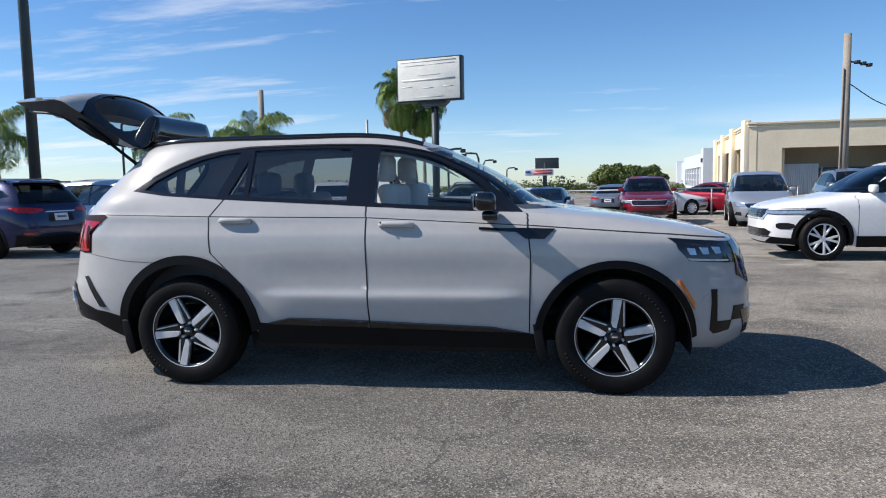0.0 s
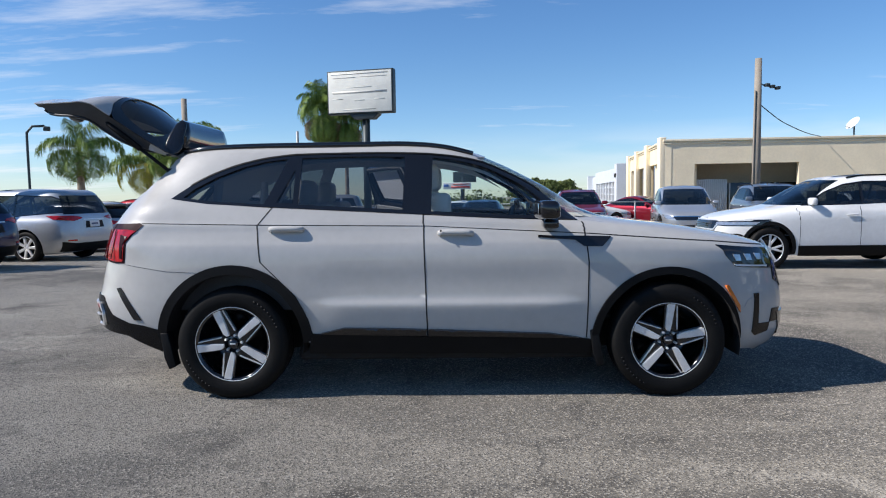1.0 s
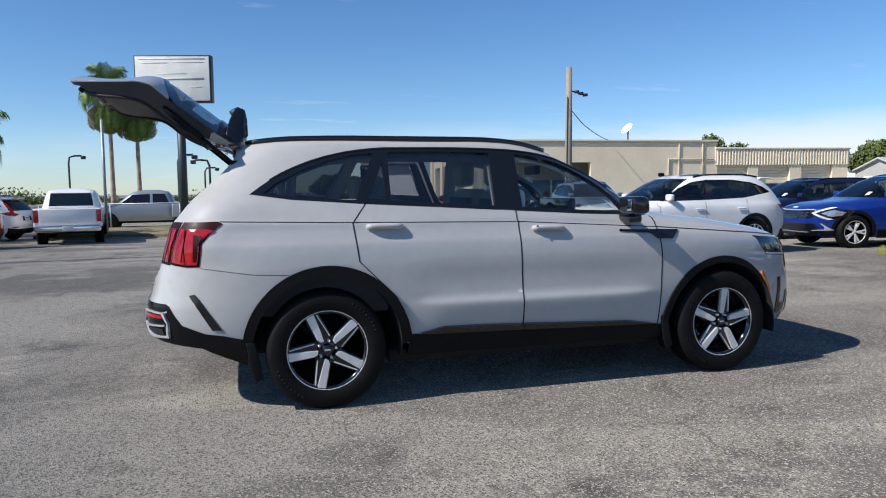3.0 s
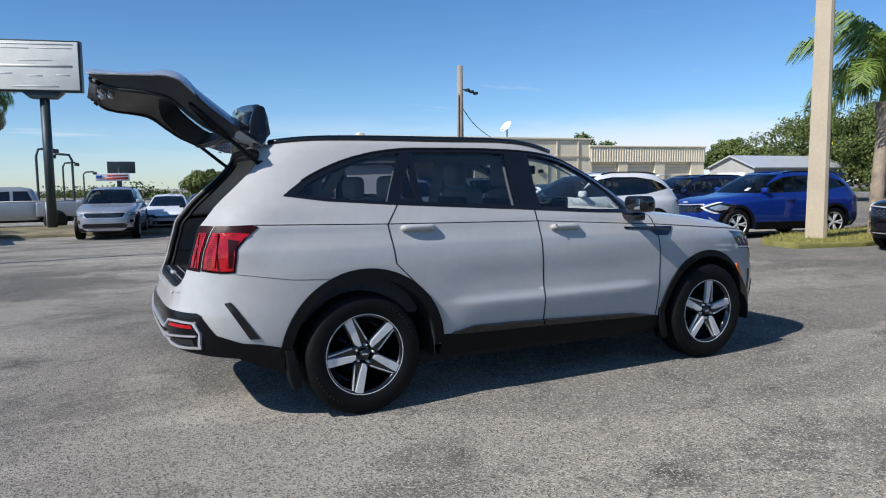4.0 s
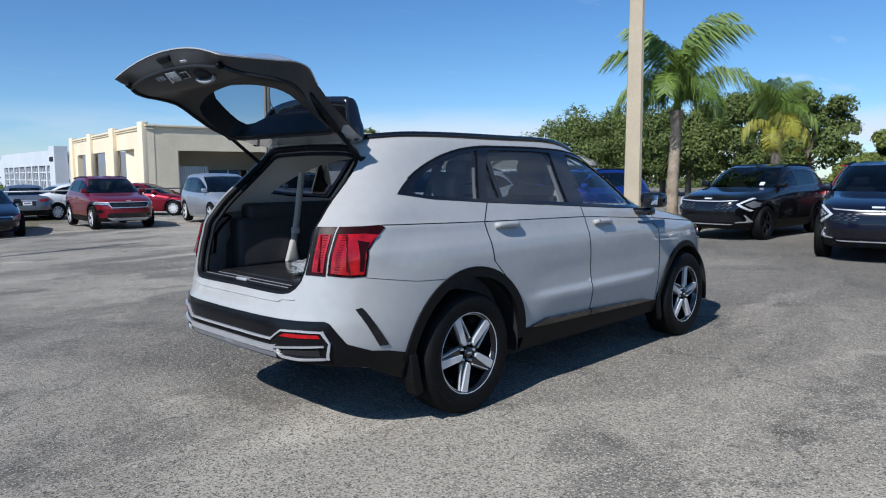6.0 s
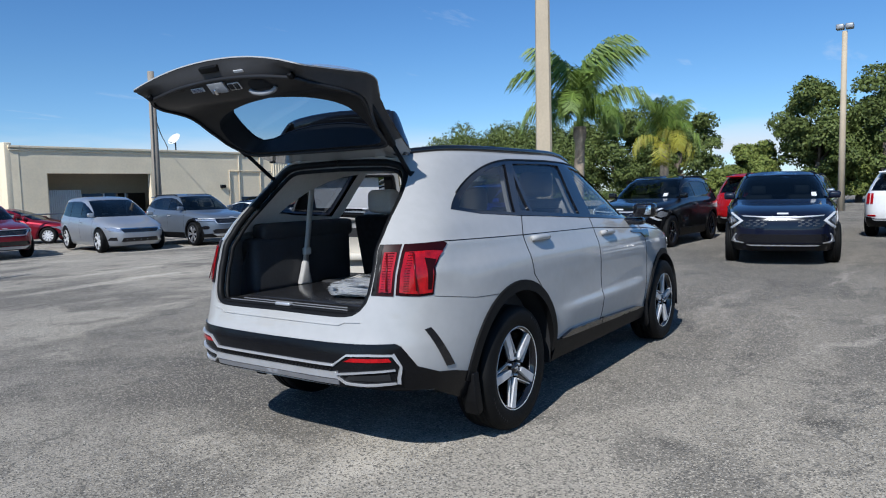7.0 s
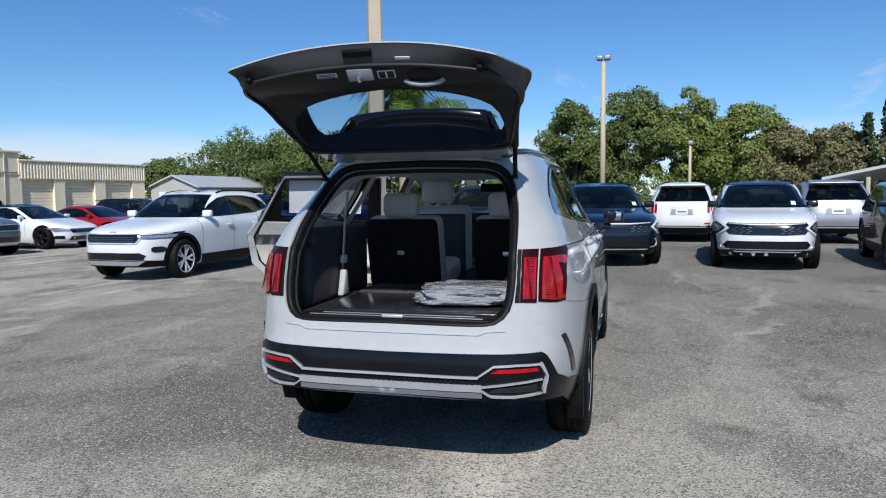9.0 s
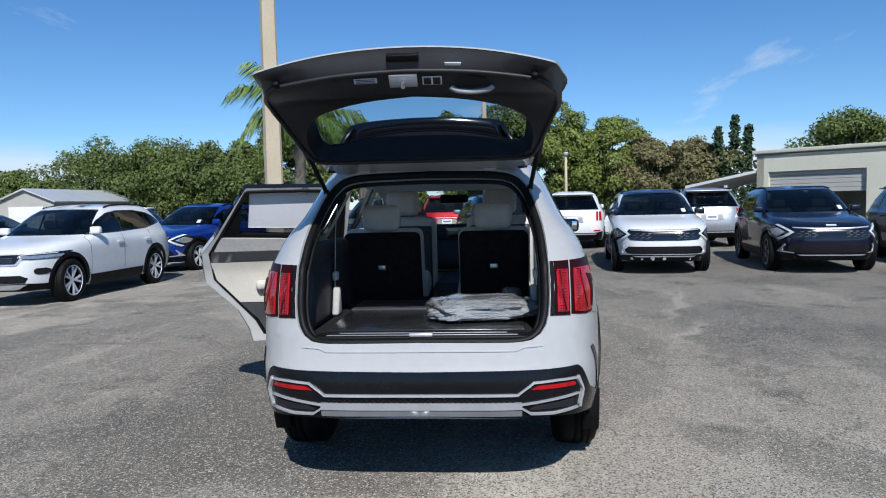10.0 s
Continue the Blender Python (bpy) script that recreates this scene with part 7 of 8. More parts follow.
gate_part("pull_handle", tube(smooth_curve(grip, 4), 0.011, 8), LATCH, "grey pull handle")
gate_part("release_handle", box(0.13, 0.02, 0.030, 0, -0.004, 0, 0.004, 2, seat_on_gate(0.0, 0.985, 0.006)), M["black"])
gate_part("gate_lamp", box(0.065, 0.004, 0.014, 0, 0, 0, 0.001, 2, seat_on_gate(-0.20, 0.962, -0.002)), M["plate"], "white lamp in the lower edge")
for y in (-0.525, 0.525):
    gate_part("gate_buffer", box(0.026, 0.024, 0.03, 0, 0.006, 0, 0.006, 2, seat_on_gate(y, 0.925, -0.004)), M["black"])
    gate_part("frame_plug", box(0.030, 0.006, 0.022, 0, 0.002, 0, 0.006, 2, seat_on_gate(y * 0.93, 0.085, 0.002)), M["dark"])
for sg in (-1, 1):
    top, foot = Vector((-0.955, sg * 0.602, 1.878)), Vector((-0.505, sg * 0.535, 1.497))
    mid = foot.lerp(top, 0.42)
    st = part("gas_strut", tube([foot, mid], 0.012, 8), M["black"], car, "black tailgate strut")
    part("strut_sleeve", tube([mid, top], 0.020, 8), M["black"], st)
    part("strut_ball", box(0.05, 0.03, 0.05, *foot, 0.01), M["black"], st)
    part("strut_bracket", box(0.06, 0.035, 0.05, *top, 0.012), M["black"], st)
    part("gate_hinge", box(0.13, 0.07, 0.03, -0.455, sg * 0.33, 1.612, 0.01), body_paint, car)

# ---- the open rear door on the far flank ----
door = new("open_rear_door")
door.parent = car
tagged(door, "open rear door with pale inner trim and a paper sheet")
HX, HY = 1.235, 0.865
door.matrix_basis = Matrix.Translation((HX, HY, 0)) @ Matrix.Rotation(radians(-60), 4, "Z") @ Matrix.Translation((-HX, -HY, 0))
UPPER = [p for p in TOP if 0.42 <= p[0] <= 1.2] + [(1.235, 1.591), (1.247, 1.188), (0.70, 1.221), (0.263, 1.247)]
rd = lambda bm: mirror_y(bm)
part("door_skin", rd(skin(sh, P(*REAR_DOOR), (), 0.05, 0.03, 0.0, 0.05)), body_paint, door)
part("door_frame", rd(skin(sh, P(*UPPER), [P(*WIN_F), P(*WIN_R)], 0.05, None, 0.0, 0.05)), M["gloss"], door)
part("door_glass", rd(skin(sh, P(*WIN_R), (), 0.08, None, -0.02, 0.0)), M["privacy"], door)
part("fixed_glass", rd(skin(sh, P(*WIN_F), (), 0.08, None, -0.02, 0.0)), M["privacy"], door)
DOOR_ALL = [p for p in TOP if 0.42 <= p[0] <= 1.2] + [(1.235, 1.591), (1.247, 1.188), (1.262, 0.80), (1.27, 0.415)] + [(x + 0.008, z) for x, z in DOOR_R[::-1]] 
INNER = [(0.47, 1.572), (0.9, 1.578), (1.19, 1.572), (1.21, 1.188), (1.222, 0.80), (1.225, 0.47), (0.60, 0.49), (0.55, 0.60), (0.40, 0.78), (0.27, 0.93), (0.235, 1.13), (0.30, 1.25)]


def inward(bm):
    bmesh.ops.reverse_faces(bm, faces=bm.faces[:])
    return mirror_y(bm)


part("door_inner_frame", inward(skin(sh, P(*DOOR_ALL), [P(*INNER)], 0.05, 0.04, -0.055, 0.0)), body_paint, door)
# rubber seal round the open door's inner frame
part("door_seal", mirror_y(tube([tuple(sh.pt(sh.sx(x, z), z, -0.062)) for x, z in INNER + INNER[:1]], 0.012, 6, cap=False)), M["black"], door)
part("door_upper_trim", inward(skin(sh, P(*[(0.46, 1.562), (0.9, 1.567), (1.175, 1.562), (1.195, 1.20), (0.70, 1.235), (0.32, 1.255)]), [P(*shrink(WIN_R, 0.01))], 0.05, None, -0.060, -0.03)), M["black"], door)
BEIGE = mat("cream_door_trim", (0.60, 0.56, 0.48), 0.6, vary=0.06, scale=6, bump=0.1, bscale=180)
part("door_belt_trim", inward(skin(sh, P((0.30, 1.25), (0.70, 1.232), (1.20, 1.195), (1.205, 1.07), (0.245, 1.10)), (), 0.06, None, -0.070, -0.02)), M["cabin"], door)
part("door_dark_band", inward(skin(sh, P((0.245, 1.155), (1.203, 1.12), (1.205, 1.05), (0.24, 1.07)), (), 0.06, None, -0.078, -0.02)), HARD, door)
part("door_panel", inward(skin(sh, P((0.24, 1.068), (1.205, 1.048), (1.21, 0.70), (0.44, 0.74), (0.28, 0.92)), (), 0.06, None, -0.080, -0.03)), BEIGE, door, "cream padded door panel")
part("armrest", mirror_y(box(0.62, 0.07, 0.07, 0.86, -sh.y(0.86, 0.86) + 0.115, 0.86, 0.03, 3)), BEIGE, door)
part("door_pocket", inward(skin(sh, P((0.44, 0.735), (1.21, 0.695), (1.218, 0.48), (0.61, 0.50), (0.555, 0.61)), (), 0.06, None, -0.085, -0.03)), HARD, door)
part("paper_sheet", mirror_y(skin(sh, P((0.50, 1.55), (1.06, 1.545), (1.06, 1.285), (0.50, 1.305)), (), 0.08, None, -0.030, 0.002)), mat("white_paper", (0.80, 0.80, 0.82), 0.7, vary=0.03), door, "white printed sheet on the glass")

# loose things on the load floor
WRAP = mat("clear_plastic_wrap", (0.42, 0.43, 0.44), 0.14, coat=1.0, vary=0.15, scale=6)
n_, l_ = WRAP.node_tree.nodes, WRAP.node_tree.links
t_, b_ = n_.new("ShaderNodeTexNoise"), n_.new("ShaderNodeBump")
t_.inputs["Scale"].default_value, t_.inputs["Detail"].default_value = 14, 6
b_.inputs["Strength"].default_value, b_.inputs["Distance"].default_value = 1.0, 0.05
l_.new(t_.outputs["Fac"], b_.inputs["Height"])
l_.new(b_.outputs[0], n_["Principled BSDF"].inputs["Normal"])


def crumpled(sx, sy, sz, seed, amp):
    bm = bmesh.new()
    bmesh.ops.create_icosphere(bm, subdivisions=5, radius=1.0)
    for v in bm.verts:
        p = Vector((math.copysign(abs(v.co.x) ** 0.45, v.co.x), math.copysign(abs(v.co.y) ** 0.45, v.co.y), math.copysign(abs(v.co.z) ** 0.7, v.co.z)))
        f = 1 + amp * noise.fractal(p * 2.3 + Vector((seed, 0, 0)), 0.8, 2.2, 5)
        v.co = Vector((p.x * sx / 2 * f, p.y * sy / 2 * f, max(p.z * f, -0.9) * sz / 2))
    return bm


pk = part("mat_pack", crumpled(0.50, 0.56, 0.10, 3.0, 0.16), WRAP)
pk.matrix_basis = pose(-0.42, -0.27, 0.872, 0, 0, 8)
tagged(pk, "black floor mat pack in crumpled clear plastic on the load floor", "mat pack")
pk2 = part("small_parcel", crumpled(0.14, 0.12, 0.09, 9.0, 0.12), WRAP)
pk2.matrix_basis = pose(0.05, -0.44, 0.872)
tagged(pk2, "small plastic-wrapped parcel on the load floor", "parcel")


# ---- palms and trees ----
def soup(name, verts, faces, material, parent=None, label=""):
    me = bpy.data.meshes.new(name)
    me.from_pydata([tuple(v) for v in verts], [], faces)
    me.materials.append(material)
    ob = new(name, me)
    ob.parent = parent
    if label:
        ob["label"] = label
    return ob


def leaf_mat(name, base, hue, rough=0.6):
    m = mat(name, base, rough, vary=0.3, scale=0.5, island=0.3, hue=hue)
    b = m.node_tree.nodes["Principled BSDF"]
    b.inputs["Transmission Weight"].default_value = 0.0
    b.inputs["Specular IOR Level"].default_value = 0.25
    b.inputs["Subsurface Weight"].default_value = 0.0
    return m


LEAF = dict(
    oak=leaf_mat("oak_leaves", (0.082, 0.115, 0.030), (0.150, 0.185, 0.050)),
    bright=leaf_mat("light_green_leaves", (0.125, 0.175, 0.036), (0.22, 0.245, 0.06)),
    dry=leaf_mat("thin_brownish_leaves", (0.150, 0.140, 0.058), (0.22, 0.195, 0.09)),
    pine=leaf_mat("conifer_needles", (0.030, 0.060, 0.028), (0.05, 0.08, 0.03)),
    frond=leaf_mat("palm_leaflets", (0.095, 0.170, 0.028), (0.21, 0.285, 0.058), 0.5),
    yellow=leaf_mat("yellowing_palm_leaflets", (0.42, 0.36, 0.04), (0.30, 0.32, 0.06), 0.45),
    dead=leaf_mat("dry_palm_skirt", (0.26, 0.19, 0.10), (0.34, 0.25, 0.14), 0.8),
)
BARK = mat("grey_bark", (0.17, 0.14, 0.11), 0.9, vary=0.25, scale=2, bump=0.5, bscale=18)
PALMBARK = mat("ringed_palm_bark", (0.33, 0.26, 0.19), 0.9, vary=0.4, scale=3, bump=0.5, bscale=25)


def frond_data(seed, length, droop, n=70, width=0.020, leaf=0.72):
    """One feather frond along +x, arching down, with two rows of hanging leaflets."""
    rng = np.random.default_rng(seed)
    t = np.linspace(0, 1, 22)
    ang = 0.95 - droop * t**1.25
    px = np.concatenate([[0], np.cumsum(np.cos(ang[:-1]) * length / 21)])
    pz = np.concatenate([[0], np.cumsum(np.sin(ang[:-1]) * length / 21)])
    v, f = [], []
    for i in range(21):
        w = 0.022 * (1 - t[i]) + 0.004
        b = len(v)
        v += [(px[i], -w, pz[i]), (px[i], w, pz[i]), (px[i + 1], w * 0.92, pz[i + 1]), (px[i + 1], -w * 0.92, pz[i + 1])]
        f.append((b, b + 1, b + 2, b + 3))
    for k in range(n):
        u = 0.10 + 0.9 * k / (n - 1)
        x, z = np.interp(u, t, px), np.interp(u, t, pz)
        a = np.interp(u, t, ang)
        L = leaf * (0.45 + 0.9 * math.sin(math.pi * min(u * 0.85 + 0.1, 1))) * rng.uniform(0.8, 1.15)
        for sg in (-1, 1):
            fwd = rng.uniform(0.35, 0.75)
            d1 = Vector((math.cos(a) * fwd, sg * rng.uniform(0.40, 0.70), math.sin(a) * fwd + rng.uniform(-0.05, 0.3))).normalized()
            hang = rng.uniform(2.0, 4.5)
            d2 = (d1 + Vector((0, 0, -hang))).normalized()
            p0 = Vector((x, 0, z))
            p1 = p0 + d1 * L * 0.45
            p2 = p1 + d2 * L * 0.6
            wv = Vector((math.cos(a), 0, math.sin(a))) * width
            b = len(v)
            v += [p0 - wv * 0.6, p0 + wv * 0.6, p1 + wv, p1 - wv, p2]
            f += [(b, b + 1, b + 2, b + 3), (b + 3, b + 2, b + 4)]
    return v, f


FRONDS = []
for k, (ln, dr) in enumerate(((2.5, 1.5), (2.6, 2.1), (2.4, 2.7), (2.2, 3.2))):
    v, f = frond_data(11 + k, ln, dr, 84, 0.017, 0.82)
    row = []
    for mk in ("frond", "yellow", "dead"):
        me = bpy.data.meshes.new("frond")
        me.from_pydata([tuple(q) for q in v], [], f)
        me.materials.append(LEAF[mk])
        row.append(me)
    FRONDS.append(row)


def palm(x, y, height, size, label, seed, fronds=26, yellow=0, skirt=0, lean=0.0, upright=0.0, z0=0.0, squash=1.0, droop=0.0, plan=()):
    rng = random.Random(seed)
    root = thing("palm_tree", pose(x, y, z0), label, "palm tree", "palms round the lot")
    pts, rad = [], []
    for i in range(25):
        t = i / 24
        pts.append((lean * t * t, 0.03 * math.sin(5 * t), height * t - 0.35 * (1 - t)))
        rad.append((0.17 - 0.05 * t + 0.07 * math.exp(-t * 12)) * (1 + 0.07 * (i % 2)) + (0.05 if t > 0.88 else 0))
    part("trunk", tube(pts, rad, 12), PALMBARK, root, "ringed grey palm trunk")
    top = Vector(pts[-1])
    bm = tube([top - Vector((0, 0, 0.15)), top + Vector((0, 0, 0.45))], [0.14, 0.05], 8)
    part("crown_shaft", bm, LEAF["frond"], root)
    for k in range(fronds):
        az = k * 137.5 + rng.uniform(-12, 12)
        # 0 for the youngest frond, towards 1 for the oldest
        ramp = k / fronds
        kind = min(3, int(ramp * 3.4 + rng.uniform(-0.3, 0.3) + 0.2)) if rng.random() > upright else 0
        kind = max(0, kind)
        tilt = {0: -38, 1: -14, 2: 4, 3: 22}[kind] + rng.uniform(-9, 9) + droop
        mk = 1 if k >= fronds - yellow else 0
        s = size * rng.uniform(0.85, 1.1)
        if plan:
            az, kind, tilt, s = plan[k]
        m = Matrix.Translation(top + Vector((0, 0, 0.25 - 0.3 * ramp))) @ Matrix.Rotation(radians(az), 4, "Z") @ Matrix.Rotation(radians(tilt), 4, "Y") @ Matrix.Diagonal((s * squash, s, s, 1))
        share("frond", FRONDS[kind][mk], m, root)
    for k in range(skirt):
        m = Matrix.Translation(top - Vector((0, 0, 0.1))) @ Matrix.Rotation(radians(k * 83 + 20), 4, "Z") @ Matrix.Rotation(radians(62 + 14 * (k % 3)), 4, "Y") @ Matrix.Diagonal((size * 0.95, size * 0.8, size * 0.8, 1))
        share("hanging_frond", FRONDS[1][2 if k % 5 == 0 else 0], m, root)
    return root


QUEEN = [(-60, 0, -42, 1.05), (-80, 0, -30, 1.0), (-40, 0, -46, 0.92), (105, 0, -38, 1.0), (128, 1, -26, 0.98), (92, 0, -44, 0.85), (-150, 1, -30, 0.88), (-165, 2, -16, 0.88), (170, 2, -8, 0.84),
         (-120, 2, -14, 0.8), (60, 1, -18, 0.85), (20, 1, -22, 0.85), (-95, 2, 2, 0.7), (125, 3, 10, 0.74), (-70, 1, -12, 0.9), (112, 2, -10, 0.88), (0, 0, -50, 0.8), (-20, 2, -4, 0.8)]
palm(14.5, 4.98, 3.05, 0.85, "queen palm with arching green fronds on the grass island", 1, 18, 0, 0, plan=QUEEN)
palm(19.9, 4.3, 2.75, 0.64, "young palm with upright fronds and yellow lower leaves", 2, 18, 6, 0, 0, 0.45)
palm(-13.4, 21.9, 2.95, 0.74, "palm with a spreading crown behind the parked cars", 3, 16, droop=17)
palm(-12.5, 26.0, 2.5, 0.74, "palm with yellowing lower fronds behind the parked cars", 4, 18, 8, droop=17)
palm(-10.35, 24.2, 2.95, 0.80, "palm with a spreading crown beside the grey pole", 5, 16, droop=17)
palm(-17.6, 17.8, 3.0, 0.74, "palm with a spreading crown beyond the blue crossover", 8, 15, droop=17)
palm(-9.6, 52.0, 8.0, 1.15, "tall palm with hanging old fronds behind the sign", 6, 26, 0, 20)
palm(-7.9, 53.0, 7.4, 1.1, "tall palm with hanging old fronds behind the sign", 7, 22, 0, 20)


def tree(x, y, height, spread, leafkey, label, seed, lobes=34, per=190, size=0.26, base=0.25, trunk=0.24, cone=False):
    """A broad crown of many small leaf clumps on a forked trunk."""
    rng = np.random.default_rng(seed)
    root = thing("tree", pose(x, y, 0), label, "tree", "trees behind the lot")
    bm = tube([(0, 0, -0.5), (0.05, 0.02, height * 0.25), (0.1, 0, height * 0.5)], [trunk, trunk * 0.75, trunk * 0.4], 10)
    cs = []
    for k in range(lobes):
        if cone:
            t = (k + 0.5) / lobes
            a = rng.uniform(0, 6.28)
            r = spread * (1 - t) ** 0.9 * rng.uniform(0.3, 0.9)
            c = np.array([math.cos(a) * r, math.sin(a) * r, height * (base + (1 - base) * t)])
            lr = 0.25 + spread * 0.42 * (1 - t)
        else:
            d = rng.normal(size=3)
            d /= np.linalg.norm(d)
            q = rng.uniform(0.45, 0.95)
            c = np.array([d[0] * spread * q, d[1] * spread * q, height * (base + (1 - base) * 0.5) + d[2] * height * (1 - base) * 0.43 * q])
            lr = spread * rng.uniform(0.20, 0.36)
        cs.append((c, lr))
    for c, lr in cs[:7]:
        mid = Vector((c[0] * 0.4, c[1] * 0.4, max(height * 0.3, c[2] * 0.65)))
        tube([(0.05, 0, height * 0.28), mid, Vector(c)], [trunk * 0.45, trunk * 0.28, trunk * 0.1], 6, bm)
    part("trunk", bm, BARK, root, "forked grey trunk")
    V, n_all = [], 0
    for c, lr in cs:
        n = int(per * (lr / (spread * 0.28)) ** 1.5) if not cone else per
        d = rng.normal(size=(n, 3))
        d /= np.linalg.norm(d, axis=1, keepdims=True)
        d[:, 2] = np.where(d[:, 2] < -0.55, -d[:, 2], d[:, 2])
        r = lr * (0.55 + 0.5 * rng.random((n, 1)) ** 0.6) * (1 + 0.25 * np.sin(d[:, :1] * 7 + c[0]) * np.cos(d[:, 1:2] * 6))
        p = c + d * r * np.array([1, 1, 0.8])
        u = np.cross(d + rng.normal(size=(n, 3)) * 0.5, rng.normal(size=(n, 3)))
        u /= np.linalg.norm(u, axis=1, keepdims=True)
        w = np.cross(u, d + rng.normal(size=(n, 3)) * 0.45)
        w /= np.linalg.norm(w, axis=1, keepdims=True)
        s = size * rng.uniform(0.5, 1.2, (n, 1))
        V.append(np.stack([p - u * s * 0.5, p + w * s * 0.32, p + u * s * 0.5, p - w * s * 0.32], 1).reshape(-1, 3))
        n_all += n
    V = np.concatenate(V)
    F = np.arange(len(V)).reshape(-1, 4)
    crown = soup("crown", V.tolist(), F.tolist(), LEAF[leafkey], root, "crown of small leaves")
    return root


TREES = [
    (49.0, 31.2, 7.0, 4.4, "oak", "broad dark green oak behind the shed"), (51.0, 27.0, 7.3, 4.4, "oak", "broad dark green oak behind the shed"), (47.0, 21.8, 6.6, 3.4, "oak", "broad oak in the tree line"), (44.5, 18.6, 6.8, 3.2, "oak", "broad oak in the tree line"),
    (44.5, 14.2, 7.2, 3.3, "oak", "dense oak in the tree line"), (44.8, 10.9, 7.0, 2.6, "oak", "dense oak in the tree line"), (46.5, 6.2, 4.3, 1.7, "bright", "low light green tree in the gap of the line"),
    (46.0, 2.6, 9.0, 2.6, "oak", "tall dark oak behind the lamp post"), (46.5, -0.9, 9.2, 2.9, "oak", "tall dark tree in the line"), (46.0, -4.6, 9.4, 2.8, "bright", "tall light green tree in the line"),
    (46.5, -8.2, 8.3, 2.9, "bright", "tall tree in the line"), (45.5, -11.4, 6.2, 2.8, "dry", "thin brownish tree in the line"), (46.0, -14.4, 5.8, 2.6, "dry", "thin brownish tree in the line"),
    (42.0, -22.6, 7.0, 4.0, "oak", "broad dark tree behind the garage"), (44.0, -28.0, 7.0, 4.0, "oak", "broad dark tree behind the garage"), (48.0, 24.5, 6.0, 3.4, "oak", "oak behind the shed"),
    (48.0, 0.5, 4.6, 2.4, "bright", "light green shrub under the tree line"), (47.5, -6.5, 5.0, 2.6, "bright", "light green tree under the line"), (43.0, 7.6, 2.5, 1.4, "bright", "light green shrub by the fence"),
    (9.6, 70.0, 2.7, 2.4, "oak", "dark oak beyond the road"), (13.0, 74.0, 2.5, 2.2, "oak", "dark oak beyond the road"), (36.0, 43.0, 5.2, 2.6, "oak", "dark tree beyond the building"),
    (43.0, 33.5, 4.6, 2.6, "oak", "dark tree beyond the shed"),
]
for k, (tx, ty, th, ts, lk, lb) in enumerate(TREES):
    tree(tx, ty, th, ts, lk, lb, 100 + k, lobes=58, per=470, size=0.21 if tx > 20 else 0.26, base=0.02)
for k, (tx, ty, th) in enumerate(((45.5, -16.6, 6.9), (46.5, -17.9, 6.3), (44.5, -15.2, 6.0))):
    tree(tx, ty, th, 0.9, "pine", "slender dark conifer above the thin trees", 140 + k, lobes=26, per=60, size=0.28, base=0.15, trunk=0.14, cone=True)

# far low woods all round the lot
rng = np.random.default_rng(5)
V = []
for a in np.arange(0, 360, 0.8):
    R = 105 + 14 * math.sin(a * 0.21) + rng.uniform(-4, 4)
    hgt = 1.1 + 0.6 * math.sin(a * 0.37) + 0.4 * math.sin(a * 1.3 + 1) + rng.uniform(-0.5, 0.5)
    n = 330
    p = np.stack([np.full(n, R * math.cos(radians(a))), np.full(n, R * math.sin(radians(a))), np.zeros(n)], 1)
    p[:, :2] += rng.normal(size=(n, 2)) * 1.1
    p[:, 2] = np.abs(rng.normal(size=n)) * hgt * 0.36 - 0.4
    p[:, 2] = np.minimum(p[:, 2], hgt * 0.7)
    u, w = rng.normal(size=(n, 3)), rng.normal(size=(n, 3))
    u /= np.linalg.norm(u, axis=1, keepdims=True)
    w -= u * (u * w).sum(1, keepdims=True)
    w /= np.linalg.norm(w, axis=1, keepdims=True)
    s = rng.uniform(0.12, 0.26, (n, 1))
    V.append(np.stack([p - u * s, p + w * s * 0.6, p + u * s, p - w * s * 0.6], 1).reshape(-1, 3))
V = np.concatenate(V)
tagged(soup("far_woods", V.tolist(), np.arange(len(V)).reshape(-1, 4).tolist(), LEAF["oak"]), "low dark woods along the horizon", "woods", kind="stuff")

# grass blades on the island
V, F = [], []
ctr = [(10.9, 4.3), (12.4, 3.9), (16.5, 4.2), (21.5, 3.4), (22.0, 5.6), (17.0, 6.6), (12.6, 6.0), (11.2, 5.4)]
gx, gy = rng.uniform(10.9, 22, 14000), rng.uniform(3.4, 6.6, 14000)
ok = inside(gx, gy, ctr)
for x, y in zip(gx[ok], gy[ok]):
    a, h, w = rng.uniform(0, 6.28), rng.uniform(0.03, 0.09), 0.008
    b = len(V)
    V += [(x - w * math.cos(a), y - w * math.sin(a), 0.09), (x + w * math.cos(a), y + w * math.sin(a), 0.09), (x + rng.uniform(-0.04, 0.04), y + rng.uniform(-0.04, 0.04), 0.09 + h)]
    F.append((b, b + 1, b + 2))
tagged(soup("grass", V, F, leaf_mat("grass_blades", (0.22, 0.22, 0.05), (0.34, 0.30, 0.09))), "short dry yellow-green grass", "grass", kind="stuff")

# ---- poles and signs beyond the lot ----
dp = thing("tall_light_pole", pose(-10.1, 10.4, 0), "dark tall light pole behind the blue crossover", "pole")
part("shaft", tube([(0, 0, -0.2), (0.05, 0, 12)], [0.14, 0.09], 12), STEEL, dp)
part("base_plate", box(0.4, 0.4, 0.16, 0, 0, -0.02, 0.01), STEEL, dp)
gp = thing("utility_pole", pose(-11.65, 28.2, 0), "grey wooden utility pole behind the palms", "pole")
part("shaft", tube([(0, 0, -0.5), (0, 0, 6.0)], [0.17, 0.13], 10), WOOD, gp)
